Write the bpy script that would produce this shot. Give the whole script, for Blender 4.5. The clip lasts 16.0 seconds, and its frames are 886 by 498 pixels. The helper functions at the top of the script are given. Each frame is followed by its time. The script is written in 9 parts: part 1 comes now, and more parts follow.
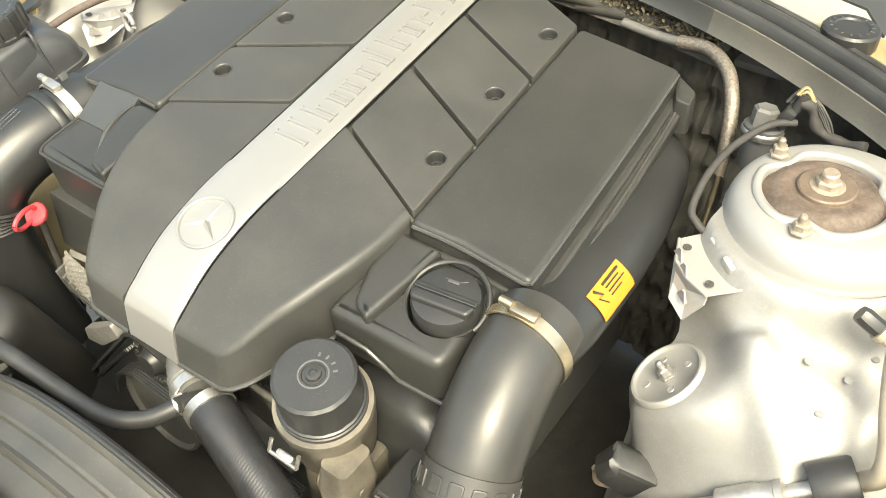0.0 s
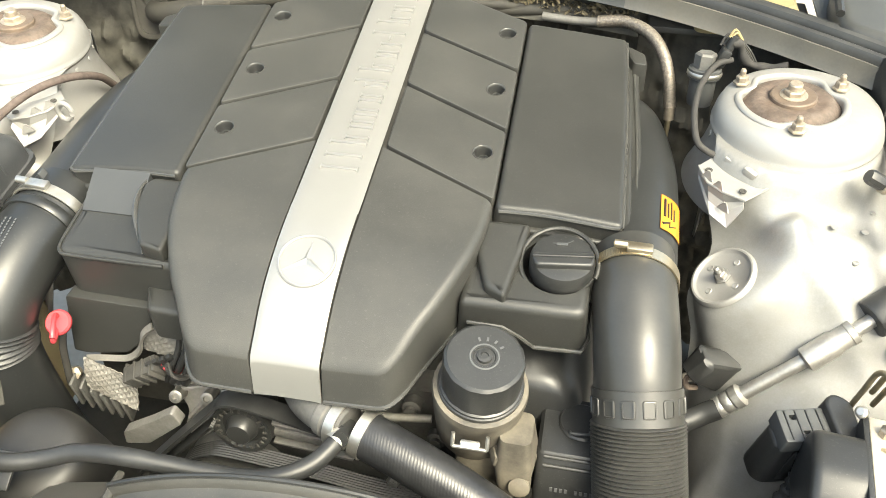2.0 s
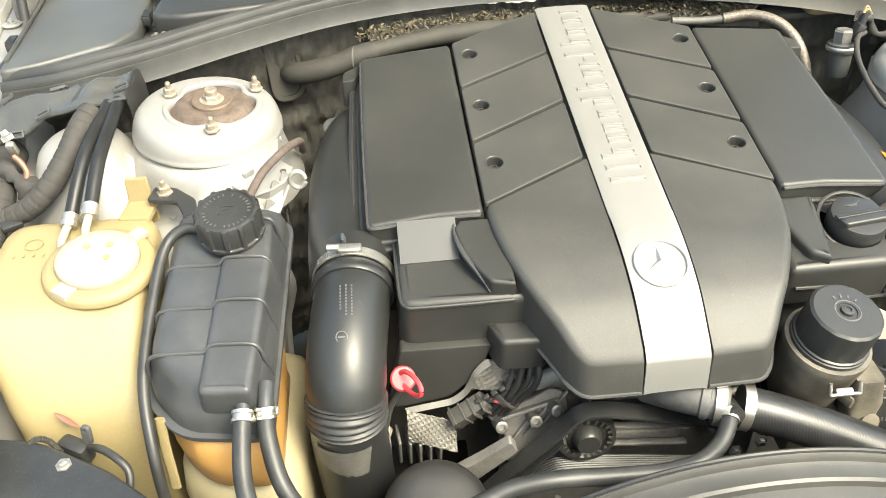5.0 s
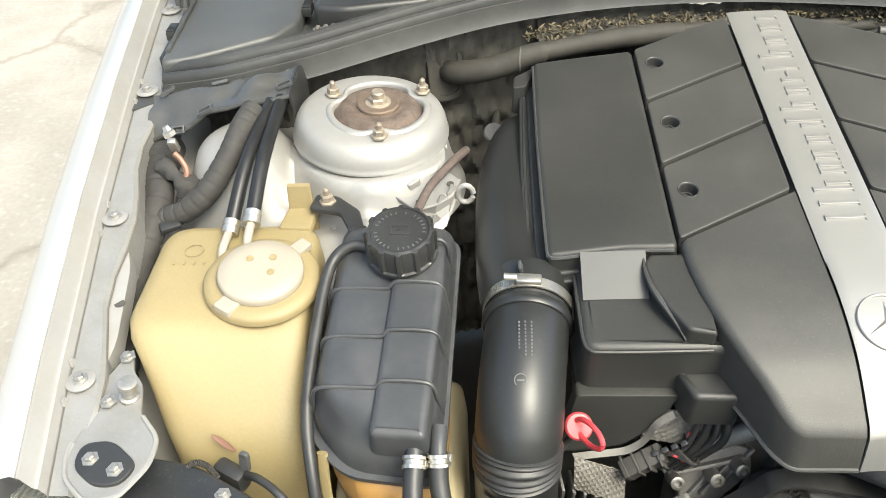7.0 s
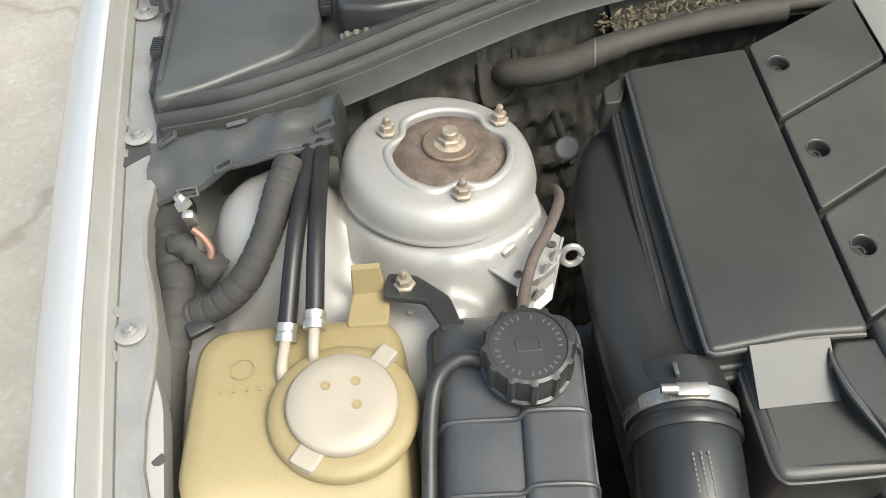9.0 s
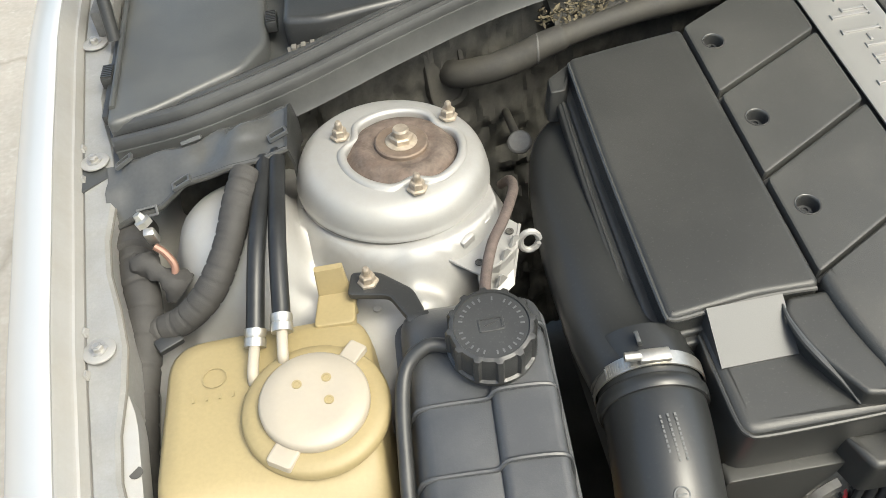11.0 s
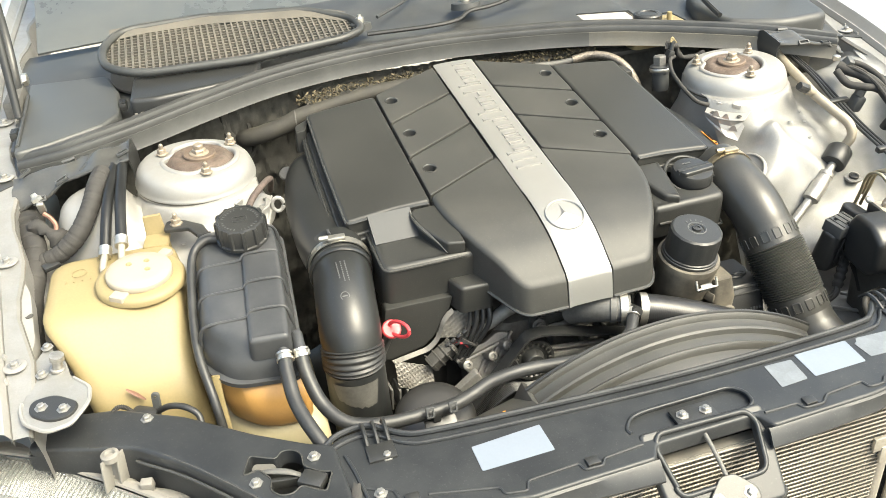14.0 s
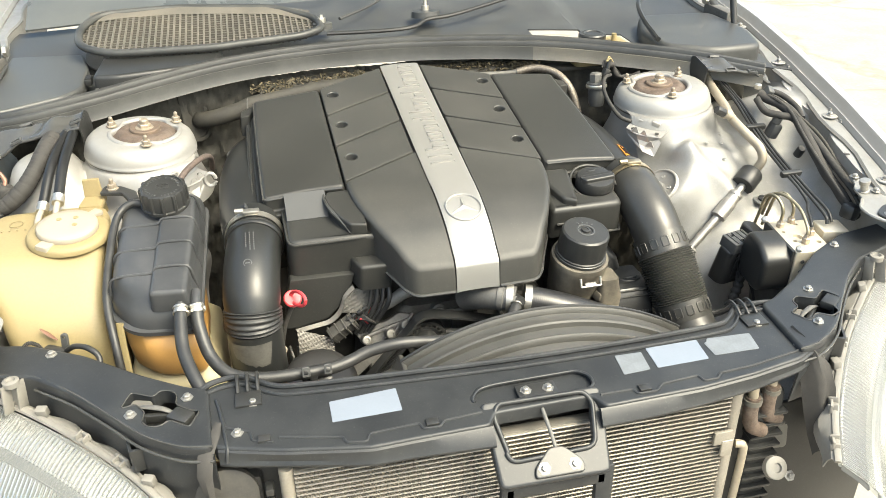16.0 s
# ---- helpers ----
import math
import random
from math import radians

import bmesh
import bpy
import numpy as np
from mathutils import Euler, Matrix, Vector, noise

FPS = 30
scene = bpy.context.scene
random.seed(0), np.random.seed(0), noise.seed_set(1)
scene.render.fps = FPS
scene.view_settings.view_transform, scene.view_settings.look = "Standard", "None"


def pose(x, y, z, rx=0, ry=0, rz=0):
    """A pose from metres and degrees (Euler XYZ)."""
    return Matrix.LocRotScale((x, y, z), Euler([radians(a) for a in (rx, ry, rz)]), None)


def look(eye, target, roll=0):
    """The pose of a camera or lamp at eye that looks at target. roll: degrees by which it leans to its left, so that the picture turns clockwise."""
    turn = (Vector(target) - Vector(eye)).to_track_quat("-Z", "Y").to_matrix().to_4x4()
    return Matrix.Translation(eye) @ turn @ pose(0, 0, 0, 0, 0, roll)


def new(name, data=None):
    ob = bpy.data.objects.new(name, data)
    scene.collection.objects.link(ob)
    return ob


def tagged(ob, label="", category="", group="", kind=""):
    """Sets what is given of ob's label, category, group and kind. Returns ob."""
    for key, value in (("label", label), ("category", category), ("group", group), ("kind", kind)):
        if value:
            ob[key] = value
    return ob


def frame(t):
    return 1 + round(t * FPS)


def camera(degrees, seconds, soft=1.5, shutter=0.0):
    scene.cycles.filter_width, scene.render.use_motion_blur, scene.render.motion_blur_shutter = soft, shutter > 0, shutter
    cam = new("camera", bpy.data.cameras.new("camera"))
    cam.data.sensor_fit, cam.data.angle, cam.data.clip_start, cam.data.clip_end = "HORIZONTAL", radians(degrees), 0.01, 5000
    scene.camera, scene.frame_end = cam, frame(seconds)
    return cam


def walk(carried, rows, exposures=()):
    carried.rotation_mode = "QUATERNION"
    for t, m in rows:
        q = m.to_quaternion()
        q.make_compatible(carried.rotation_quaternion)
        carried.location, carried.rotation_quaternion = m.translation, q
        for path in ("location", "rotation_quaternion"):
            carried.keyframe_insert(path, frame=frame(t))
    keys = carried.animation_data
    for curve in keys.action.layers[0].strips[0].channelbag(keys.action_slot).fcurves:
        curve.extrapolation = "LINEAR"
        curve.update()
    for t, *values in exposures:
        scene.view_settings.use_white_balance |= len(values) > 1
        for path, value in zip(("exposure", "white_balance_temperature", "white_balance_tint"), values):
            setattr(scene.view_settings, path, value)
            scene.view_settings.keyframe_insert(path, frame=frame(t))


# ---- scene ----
cam = camera(56.2, 16.0, soft=0.6)
PATH = [
    (0, (0.597, -0.386, 1.374), (-0.254, 0.801, 0.008), -0.2),
    (0.5, (0.551, -0.464, 1.369), (-0.163, 0.862, 0.053), 2.5),
    (1, (0.497, -0.58, 1.363), (-0.062, 0.851, 0.082), 0.5),
    (1.5, (0.447, -0.646, 1.368), (0.01, 0.837, 0.1), -0.2),
    (2, (0.282, -0.631, 1.376), (-0.013, 0.877, 0.096), 0.0),
    (2.5, (0.155, -0.618, 1.381), (0.032, 0.903, 0.089), -1.4),
    (3, (0.118, -0.629, 1.379), (0.068, 0.896, 0.086), -1.2),
    (3.5, (0.05, -0.681, 1.381), (0.088, 0.862, 0.11), -0.9),
    (4, (-0.049, -0.757, 1.394), (0.041, 0.82, 0.167), -1.5),
    (4.5, (-0.139, -0.769, 1.404), (-0.061, 0.798, 0.164), -2.7),
    (5, (-0.294, -0.716, 1.412), (-0.183, 0.851, 0.174), -2.1),
    (5.2, (-0.35, -0.699, 1.409), (-0.236, 0.87, 0.173), -2.5),
    (7.3, (-0.396, -0.577, 1.407), (-0.582, 0.945, 0.122), -3.1),
    (7.5, (-0.401, -0.55, 1.407), (-0.627, 0.955, 0.109), -2.9),
    (8, (-0.468, -0.447, 1.403), (-0.642, 1.002, 0.035), -3.2),
    (8.5, (-0.525, -0.356, 1.401), (-0.603, 1.074, 0.005), -3.6),
    (8.7, (-0.565, -0.315, 1.406), (-0.559, 1.069, -0.038), -2.5),
    (10.8, (-0.563, -0.318, 1.393), (-0.473, 1.092, -0.023), -6.6),
    (11, (-0.552, -0.35, 1.394), (-0.455, 1.069, -0.012), -7.1),
    (11.5, (-0.495, -0.494, 1.4), (-0.443, 1.001, 0.072), -7.1),
    (12, (-0.443, -0.64, 1.399), (-0.361, 0.895, 0.118), -6.0),
    (12.5, (-0.443, -0.705, 1.403), (-0.323, 0.854, 0.156), -5.7),
    (13, (-0.48, -0.824, 1.416), (-0.263, 0.78, 0.24), -5.4),
    (13.5, (-0.502, -0.978, 1.437), (-0.095, 0.655, 0.356), -5.2),
    (14, (-0.48, -1.067, 1.446), (-0.041, 0.591, 0.417), -4.5),
    (14.5, (-0.396, -1.144, 1.453), (-0.048, 0.536, 0.427), -4.2),
    (15, (-0.329, -1.206, 1.45), (-0.012, 0.488, 0.437), -2.3),
    (15.5, (-0.305, -1.236, 1.45), (0.031, 0.466, 0.456), -1.4),
    (16, (-0.306, -1.241, 1.448), (0.072, 0.453, 0.455), -1.0),
]
walk(cam, [(t, look(eye, target, roll)) for t, eye, target, roll in PATH], [(0.0, 1.98, 7050, -2), (1.5, 2.03, 6850, -2), (3.5, 2.11, 6700, -3), (5.0, 2.06, 6750, -2), (7.5, 1.38, 6250, 1), (8.5, 1.18, 6200, 1.5), (11.0, 1.33, 6300, 1), (12.5, 1.71, 6450, -1), (14.0, 1.88, 6700, -1), (16.0, 1.79, 6700, -1)])


# ---- helpers of this scene ----
def thing(name, loc, label, category, group="", kind=""):
    ob = new(name)
    ob.empty_display_size = 0.02
    ob.matrix_basis = Matrix.Translation(loc)
    return tagged(ob, label, category, group, kind)


def finish(bm, name, material, smooth=38):
    me = bpy.data.meshes.new(name)
    bmesh.ops.remove_doubles(bm, verts=bm.verts, dist=1e-6)
    bmesh.ops.recalc_face_normals(bm, faces=bm.faces)
    bm.to_mesh(me)
    bm.free()
    me.materials.append(material)
    me.shade_smooth()
    me.set_sharp_from_angle(angle=radians(smooth))
    return me


def under(ob, parent):
    ob.parent = parent
    ob.matrix_parent_inverse = parent.matrix_basis.inverted() if parent.parent is None and parent.type == "EMPTY" else Matrix()
    return ob


def part(name, bm, material, parent, label="", smooth=38):
    ob = under(new(name, finish(bm, name, material, smooth)), parent)
    return tagged(ob, label)


def single(name, bm, material, label, category, group="", kind="", smooth=38):
    """A thing of one mesh, with its origin at the middle of its foot."""
    lo = Vector([min(v.co[i] for v in bm.verts) for i in range(3)])
    hi = Vector([max(v.co[i] for v in bm.verts) for i in range(3)])
    base = Vector(((lo.x + hi.x) / 2, (lo.y + hi.y) / 2, lo.z))
    bmesh.ops.translate(bm, verts=bm.verts, vec=-base)
    ob = new(name, finish(bm, name, material, smooth))
    ob.matrix_basis = Matrix.Translation(base)
    return tagged(ob, label, category, group, kind)


def put(name, mesh, m, parent, label=""):
    ob = under(new(name, mesh), parent)
    ob.matrix_basis = m
    return tagged(ob, label)


def T(x, y, z, rx=0, ry=0, rz=0):
    return pose(x, y, z, rx, ry, rz)


def aim(p, d, spin=0):
    """A pose at p whose z axis points along d."""
    return Matrix.Translation(p) @ Vector(d).to_track_quat("Z", "Y").to_matrix().to_4x4() @ pose(0, 0, 0, 0, 0, spin)


def rounded(pts, r=0.01, n=4):
    """A polygon with its corners rounded."""
    out = []
    m = len(pts)
    for i in range(m):
        a, b, c = (Vector(pts[(i + k) % m][:2]) for k in (-1, 0, 1))
        rr = pts[i][2] if len(pts[i]) > 2 else r
        u, w = a - b, c - b
        k = min(rr, u.length * 0.45, w.length * 0.45)
        if k < 1e-5:
            out.append((b.x, b.y))
            continue
        p, q = b + u.normalized() * k, b + w.normalized() * k
        for j in range(n + 1):
            s = j / n
            v = p * (1 - s) ** 2 + b * 2 * s * (1 - s) + q * s * s
            out.append((v.x, v.y))
    return out


def rect(x0, y0, x1, y1, r=0.008, n=4):
    return rounded([(x0, y0), (x1, y0), (x1, y1), (x0, y1)], r, n)


def rrect(x0, y0, x1, y1, r, z, m=None, n=6):
    pts = [Vector((x, y, z)) for x, y in rect(x0, y0, x1, y1, r, n)]
    return [m @ p for p in pts] if m else pts


def circle(cx, cy, r, n=24, ry=None):
    return [(cx + r * math.cos(2 * math.pi * i / n), cy + (ry or r) * math.sin(2 * math.pi * i / n)) for i in range(n)]


def area2(p):
    return sum(p[i - 1][0] * p[i][1] - p[i][0] * p[i - 1][1] for i in range(len(p))) / 2


def inset(p, d):
    out = []
    n = len(p)
    for i in range(n):
        a, b, c = Vector(p[i - 1]), Vector(p[i]), Vector(p[(i + 1) % n])
        e, f = (b - a), (c - b)
        if e.length < 1e-9 or f.length < 1e-9:
            out.append(p[i])
            continue
        e.normalize(), f.normalize()
        m = Vector((-e.y - f.y, e.x + f.x))
        if m.length < 1e-6:
            out.append(p[i])
            continue
        m.normalize()
        k = d / max(0.35, m.dot(Vector((-e.y, e.x))))
        out.append((b.x + m.x * k, b.y + m.y * k))
    return out


def loop(bm, pts, z):
    return [bm.verts.new((x, y, z)) for x, y in pts]


def bridge(bm, a, b):
    n = len(a)
    for i in range(n):
        j = (i + 1) % n
        try:
            bm.faces.new((a[i], a[j], b[j], b[i]))
        except ValueError:
            pass


def fill(bm, loops):
    edges = []
    for lp in loops:
        for i in range(len(lp)):
            e = bm.edges.get((lp[i], lp[(i + 1) % len(lp)])) or bm.edges.new((lp[i], lp[(i + 1) % len(lp)]))
            edges.append(e)
    bmesh.ops.triangle_fill(bm, use_beauty=True, edges=edges)


def plate(outline, z0, z1, bev=0.002, holes=(), m=None, clamp=None, steps=2, taper=0.0):
    """A slab from an outline, with a rounded upper edge; holes: (outline, depth or None for right through)."""
    bm = bmesh.new()
    if area2(outline) < 0:
        outline = outline[::-1]
    foot = inset(outline, -taper) if taper else outline
    rings = [loop(bm, foot, z0)]
    for k in range(steps + 1):
        a = math.pi / 2 * k / steps
        p = inset(outline, bev * (1 - math.cos(a))) if k else outline
        if clamp:
            p = [clamp(o, q) for o, q in zip(outline, p)]
        rings.append(loop(bm, p, z1 - bev + bev * math.sin(a)))
    flat = inset(outline, bev * 1.25 + 0.0004)
    if clamp:
        flat = [clamp(o, q) for o, q in zip(outline, flat)]
    rings.append(loop(bm, flat, z1))
    for a, b in zip(rings, rings[1:]):
        bridge(bm, a, b)
    tops, feet = [rings[-1]], [rings[0]]
    for h, depth in holes:
        up = loop(bm, h, z1)
        down = loop(bm, h, z0 if depth is None else z1 - depth)
        bridge(bm, up, down)
        tops.append(up)
        if depth is None:
            feet.append(down)
        else:
            fill(bm, [down])
    fill(bm, tops)
    fill(bm, feet)
    if m:
        bm.transform(m)
    return bm


def box(sx, sy, sz, m=None, bev=0.003, seg=2):
    """A box that stands on its middle."""
    bm = bmesh.new()
    bmesh.ops.create_cube(bm, size=1)
    bm.transform(Matrix.Diagonal((sx, sy, sz, 1)))
    if bev:
        bmesh.ops.bevel(bm, geom=bm.edges[:], offset=min(bev, 0.45 * min(sx, sy, sz)), segments=seg, profile=0.5, affect="EDGES")
    if m:
        bm.transform(m)
    return bm


def lathe(profile, n=32, m=None, wave=None):
    """A turned body about z; wave(angle, k): a factor on the radius."""
    bm = bmesh.new()
    rings = []
    for k, (r, z) in enumerate(profile):
        ring = []
        for i in range(n):
            a = 2 * math.pi * i / n
            q = r * (wave(a, k) if wave else 1)
            ring.append(bm.verts.new((q * math.cos(a), q * math.sin(a), z)))
        rings.append(ring)
    for a, b in zip(rings, rings[1:]):
        bridge(bm, a, b)
    if tuple(profile[0]) != tuple(profile[-1]):
        for k in (0, -1):
            if profile[k][0] > 1e-4:
                bm.faces.new(rings[k])
    bmesh.ops.remove_doubles(bm, verts=bm.verts, dist=1e-5)
    if m:
        bm.transform(m)
    return bm


def spline(pts, n=8):
    """A smooth line through the points."""
    p = [Vector(q) for q in pts]
    p = [2 * p[0] - p[1]] + p + [2 * p[-1] - p[-2]]
    out = []
    for i in range(1, len(p) - 2):
        for j in range(n):
            s = j / n
            a, b, c, d = p[i - 1:i + 3]
            out.append(0.5 * (2 * b + (c - a) * s + (2 * a - 5 * b + 4 * c - d) * s * s + (3 * b - a - 3 * c + d) * s ** 3))
    return out + [p[-2]]


def tube(pts, r, n=12, per=6, smooth=True, cap=True, flat=1.0):
    """A tube along the points; r: a radius, or a function of the way (0 to 1)."""
    line = spline(pts, per) if smooth else [Vector(q) for q in pts]
    run = [0.0]
    for a, b in zip(line, line[1:]):
        run.append(run[-1] + (b - a).length)
    bm = bmesh.new()
    rings = []
    d0 = (line[1] - line[0]).normalized()
    side = d0.cross(Vector((0, 0, 1)))
    side = (side if side.length > 0.05 else d0.cross(Vector((1, 0, 0)))).normalized()
    for i, p in enumerate(line):
        d = (line[min(i + 1, len(line) - 1)] - line[max(i - 1, 0)]).normalized()
        side = (side - d * side.dot(d)).normalized()
        up = d.cross(side)
        q = r(run[i] / run[-1]) if callable(r) else r
        rings.append([bm.verts.new(p + side * q * math.cos(2 * math.pi * k / n) + up * q * flat * math.sin(2 * math.pi * k / n)) for k in range(n)])
    for a, b in zip(rings, rings[1:]):
        bridge(bm, a, b)
    if cap:
        bm.faces.new(rings[0]), bm.faces.new(rings[-1])
    return bm


def loft(rings, cap=True):
    bm = bmesh.new()
    rr = [[bm.verts.new(p) for p in ring] for ring in rings]
    for a, b in zip(rr, rr[1:]):
        bridge(bm, a, b)
    if cap:
        bm.faces.new(rr[0]), bm.faces.new(rr[-1])
    return bm


def sheet(rows, thick=0.0):
    """A surface over rows of points, thickened downwards along its normals."""
    bm = bmesh.new()
    vv = [[bm.verts.new(p) for p in row] for row in rows]
    for a, b in zip(vv, vv[1:]):
        for i in range(len(a) - 1):
            bm.faces.new((a[i], a[i + 1], b[i + 1], b[i]))
    bmesh.ops.recalc_face_normals(bm, faces=bm.faces)
    if sum(f.normal.z for f in bm.faces) < 0:
        bmesh.ops.reverse_faces(bm, faces=bm.faces)
    if thick:
        bmesh.ops.solidify(bm, geom=bm.faces[:], thickness=thick)
    return bm


def merge(*bms):
    out = bmesh.new()
    for b in bms:
        me = bpy.data.meshes.new("tmp")
        b.to_mesh(me)
        b.free()
        out.from_mesh(me)
        bpy.data.meshes.remove(me)
    return out


def rod(p, q, r, n=10):
    return tube([p, q], r, n, smooth=False)


def lerp_rows(table, y):
    """The row of numbers at y, from a table of (y, numbers...)."""
    if y <= table[0][0]:
        return table[0][1:]
    for a, b in zip(table, table[1:]):
        if y <= b[0]:
            s = (y - a[0]) / (b[0] - a[0])
            return tuple(u + (w - u) * s for u, w in zip(a[1:], b[1:]))
    return table[-1][1:]


# ---- world, sun and exposure ----
world = bpy.data.worlds.new("sky")
scene.world = world
world.use_nodes = True
wn = world.node_tree
sky = wn.nodes.new("ShaderNodeTexSky")
sky.sky_type = "NISHITA"
sky.sun_disc = False
SUN = Vector((0.40, -0.42, 0.815))
sky.sun_elevation = math.atan2(SUN.z, math.hypot(SUN.x, SUN.y))
sky.sun_rotation = math.atan2(SUN.x, SUN.y)
sky.air_density, sky.dust_density, sky.ozone_density = 1.0, 7.0, 0.6
wn.links.new(sky.outputs["Color"], wn.nodes["Background"].inputs["Color"])
wn.nodes["Background"].inputs["Strength"].default_value = 0.15
sun = new("sun", bpy.data.lights.new("sun", "SUN"))
sun.matrix_basis = look(SUN * 10, (0, 0, 0))
sun.data.energy, sun.data.angle, sun.data.color = 0.88, radians(24.0), (1.0, 0.95, 0.86)


# ---- materials ----
def material(name, color, rough=0.5, metal=0.0, var=0.2, scale=14.0, fine=260.0, bump=0.25, dust=None, dusty=0.0, dust_scale=9.0, coat=0.0, spec=0.5, trans=0.0, island=0.0, speck=0.0, speck_scale=420.0, cracks=0.0):
    """A surface with variation at two scales, fine relief and, where asked, a film of dust or rust in patches."""
    mt = bpy.data.materials.new(name)
    mt.use_nodes = True
    nt = mt.node_tree
    b = nt.nodes["Principled BSDF"]
    N, L = nt.nodes.new, nt.links.new
    co = N("ShaderNodeTexCoord")
    big, small = N("ShaderNodeTexNoise"), N("ShaderNodeTexNoise")
    big.inputs["Scale"].default_value, big.inputs["Detail"].default_value = scale, 6
    small.inputs["Scale"].default_value, small.inputs["Detail"].default_value = fine, 3
    L(co.outputs["Object"], big.inputs["Vector"])
    L(co.outputs["Object"], small.inputs["Vector"])
    add = N("ShaderNodeMath")
    add.operation = "ADD"
    half = N("ShaderNodeMath")
    half.operation, half.inputs[1].default_value = "MULTIPLY", 0.5
    L(small.outputs["Fac"], half.inputs[0])
    L(big.outputs["Fac"], add.inputs[0])
    L(half.outputs[0], add.inputs[1])
    rng = N("ShaderNodeMapRange")
    rng.inputs["From Min"].default_value, rng.inputs["From Max"].default_value = 0.45, 1.05
    rng.inputs["To Min"].default_value, rng.inputs["To Max"].default_value = 1 - var, 1 + var
    L(add.outputs[0], rng.inputs["Value"])
    mul = N("ShaderNodeVectorMath")
    mul.operation = "SCALE"
    mul.inputs[0].default_value = color
    L(rng.outputs[0], mul.inputs["Scale"])
    out = mul.outputs[0]
    if island:
        geo = N("ShaderNodeNewGeometry")
        r2 = N("ShaderNodeMapRange")
        r2.inputs["To Min"].default_value, r2.inputs["To Max"].default_value = 1 - island, 1 + island
        L(geo.outputs["Random Per Island"], r2.inputs["Value"])
        m2 = N("ShaderNodeVectorMath")
        m2.operation = "SCALE"
        L(out, m2.inputs[0])
        L(r2.outputs[0], m2.inputs["Scale"])
        out = m2.outputs[0]
    rr = N("ShaderNodeMapRange")
    rr.inputs["From Min"].default_value, rr.inputs["From Max"].default_value = 0.3, 0.7
    rr.inputs["To Min"].default_value, rr.inputs["To Max"].default_value = max(0.02, rough - 0.015), min(1, rough + 0.015)
    L(big.outputs["Fac"], rr.inputs["Value"])
    rough_out = rr.outputs[0]
    if dust:
        film = N("ShaderNodeTexNoise")
        film.inputs["Scale"].default_value, film.inputs["Detail"].default_value, film.inputs["Roughness"].default_value = dust_scale, 8, 0.68
        L(co.outputs["Object"], film.inputs["Vector"])
        fr = N("ShaderNodeMapRange")
        fr.inputs["From Min"].default_value, fr.inputs["From Max"].default_value = 0.42, 0.72
        fr.inputs["To Min"].default_value, fr.inputs["To Max"].default_value = dusty * 0.25, dusty
        L(film.outputs["Fac"], fr.inputs["Value"])
        mx = N("ShaderNodeMix")
        mx.data_type = "RGBA"
        L(fr.outputs[0], mx.inputs["Factor"])
        L(out, mx.inputs["A"])
        mx.inputs["B"].default_value = (*dust, 1)
        out = mx.outputs["Result"]
        rx = N("ShaderNodeMix")
        L(fr.outputs[0], rx.inputs["Factor"])
        L(rough_out, rx.inputs["A"])
        rx.inputs["B"].default_value = 0.85
        rough_out = rx.outputs["Result"]
    if speck:
        sp = N("ShaderNodeTexNoise")
        sp.inputs["Scale"].default_value, sp.inputs["Detail"].default_value = speck_scale, 2
        L(co.outputs["Object"], sp.inputs["Vector"])
        sr = N("ShaderNodeMapRange")
        sr.inputs["From Min"].default_value, sr.inputs["From Max"].default_value = 0.62, 0.74
        sr.inputs["To Min"].default_value, sr.inputs["To Max"].default_value = 0.0, speck
        L(sp.outputs["Fac"], sr.inputs["Value"])
        sm = N("ShaderNodeMix")
        sm.data_type = "RGBA"
        L(sr.outputs[0], sm.inputs["Factor"])
        L(out, sm.inputs["A"])
        sm.inputs["B"].default_value = (0.40, 0.39, 0.35, 1)
        out = sm.outputs["Result"]
    if cracks:
        vo = N("ShaderNodeTexVoronoi")
        vo.feature = "DISTANCE_TO_EDGE"
        vo.inputs["Scale"].default_value = cracks
        warp = N("ShaderNodeTexNoise")
        warp.inputs["Scale"].default_value, warp.inputs["Detail"].default_value = 2.5, 6
        L(co.outputs["Object"], warp.inputs["Vector"])
        ad = N("ShaderNodeVectorMath")
        ad.operation = "MULTIPLY_ADD"
        L(warp.outputs["Color"], ad.inputs[0])
        ad.inputs[1].default_value = (0.5, 0.5, 0.5)
        L(co.outputs["Object"], ad.inputs[2])
        L(ad.outputs[0], vo.inputs["Vector"])
        cr = N("ShaderNodeMapRange")
        cr.inputs["From Min"].default_value, cr.inputs["From Max"].default_value = 0.0, 0.02
        cr.inputs["To Min"].default_value, cr.inputs["To Max"].default_value = 0.55, 0.0
        L(vo.outputs["Distance"], cr.inputs["Value"])
        cm = N("ShaderNodeMix")
        cm.data_type = "RGBA"
        L(cr.outputs[0], cm.inputs["Factor"])
        L(out, cm.inputs["A"])
        cm.inputs["B"].default_value = (0.16, 0.14, 0.11, 1)
        out = cm.outputs["Result"]
    L(out, b.inputs["Base Color"])
    L(rough_out, b.inputs["Roughness"])
    b.inputs["Metallic"].default_value = metal
    b.inputs["Specular IOR Level"].default_value = spec
    b.inputs["Coat Weight"].default_value = coat
    b.inputs["Coat Roughness"].default_value = 0.12
    b.inputs["Transmission Weight"].default_value = trans
    if bump:
        bp = N("ShaderNodeBump")
        bp.inputs["Strength"].default_value, bp.inputs["Distance"].default_value = bump, 0.0008
        L(add.outputs[0], bp.inputs["Height"])
        L(bp.outputs[0], b.inputs["Normal"])
    return mt


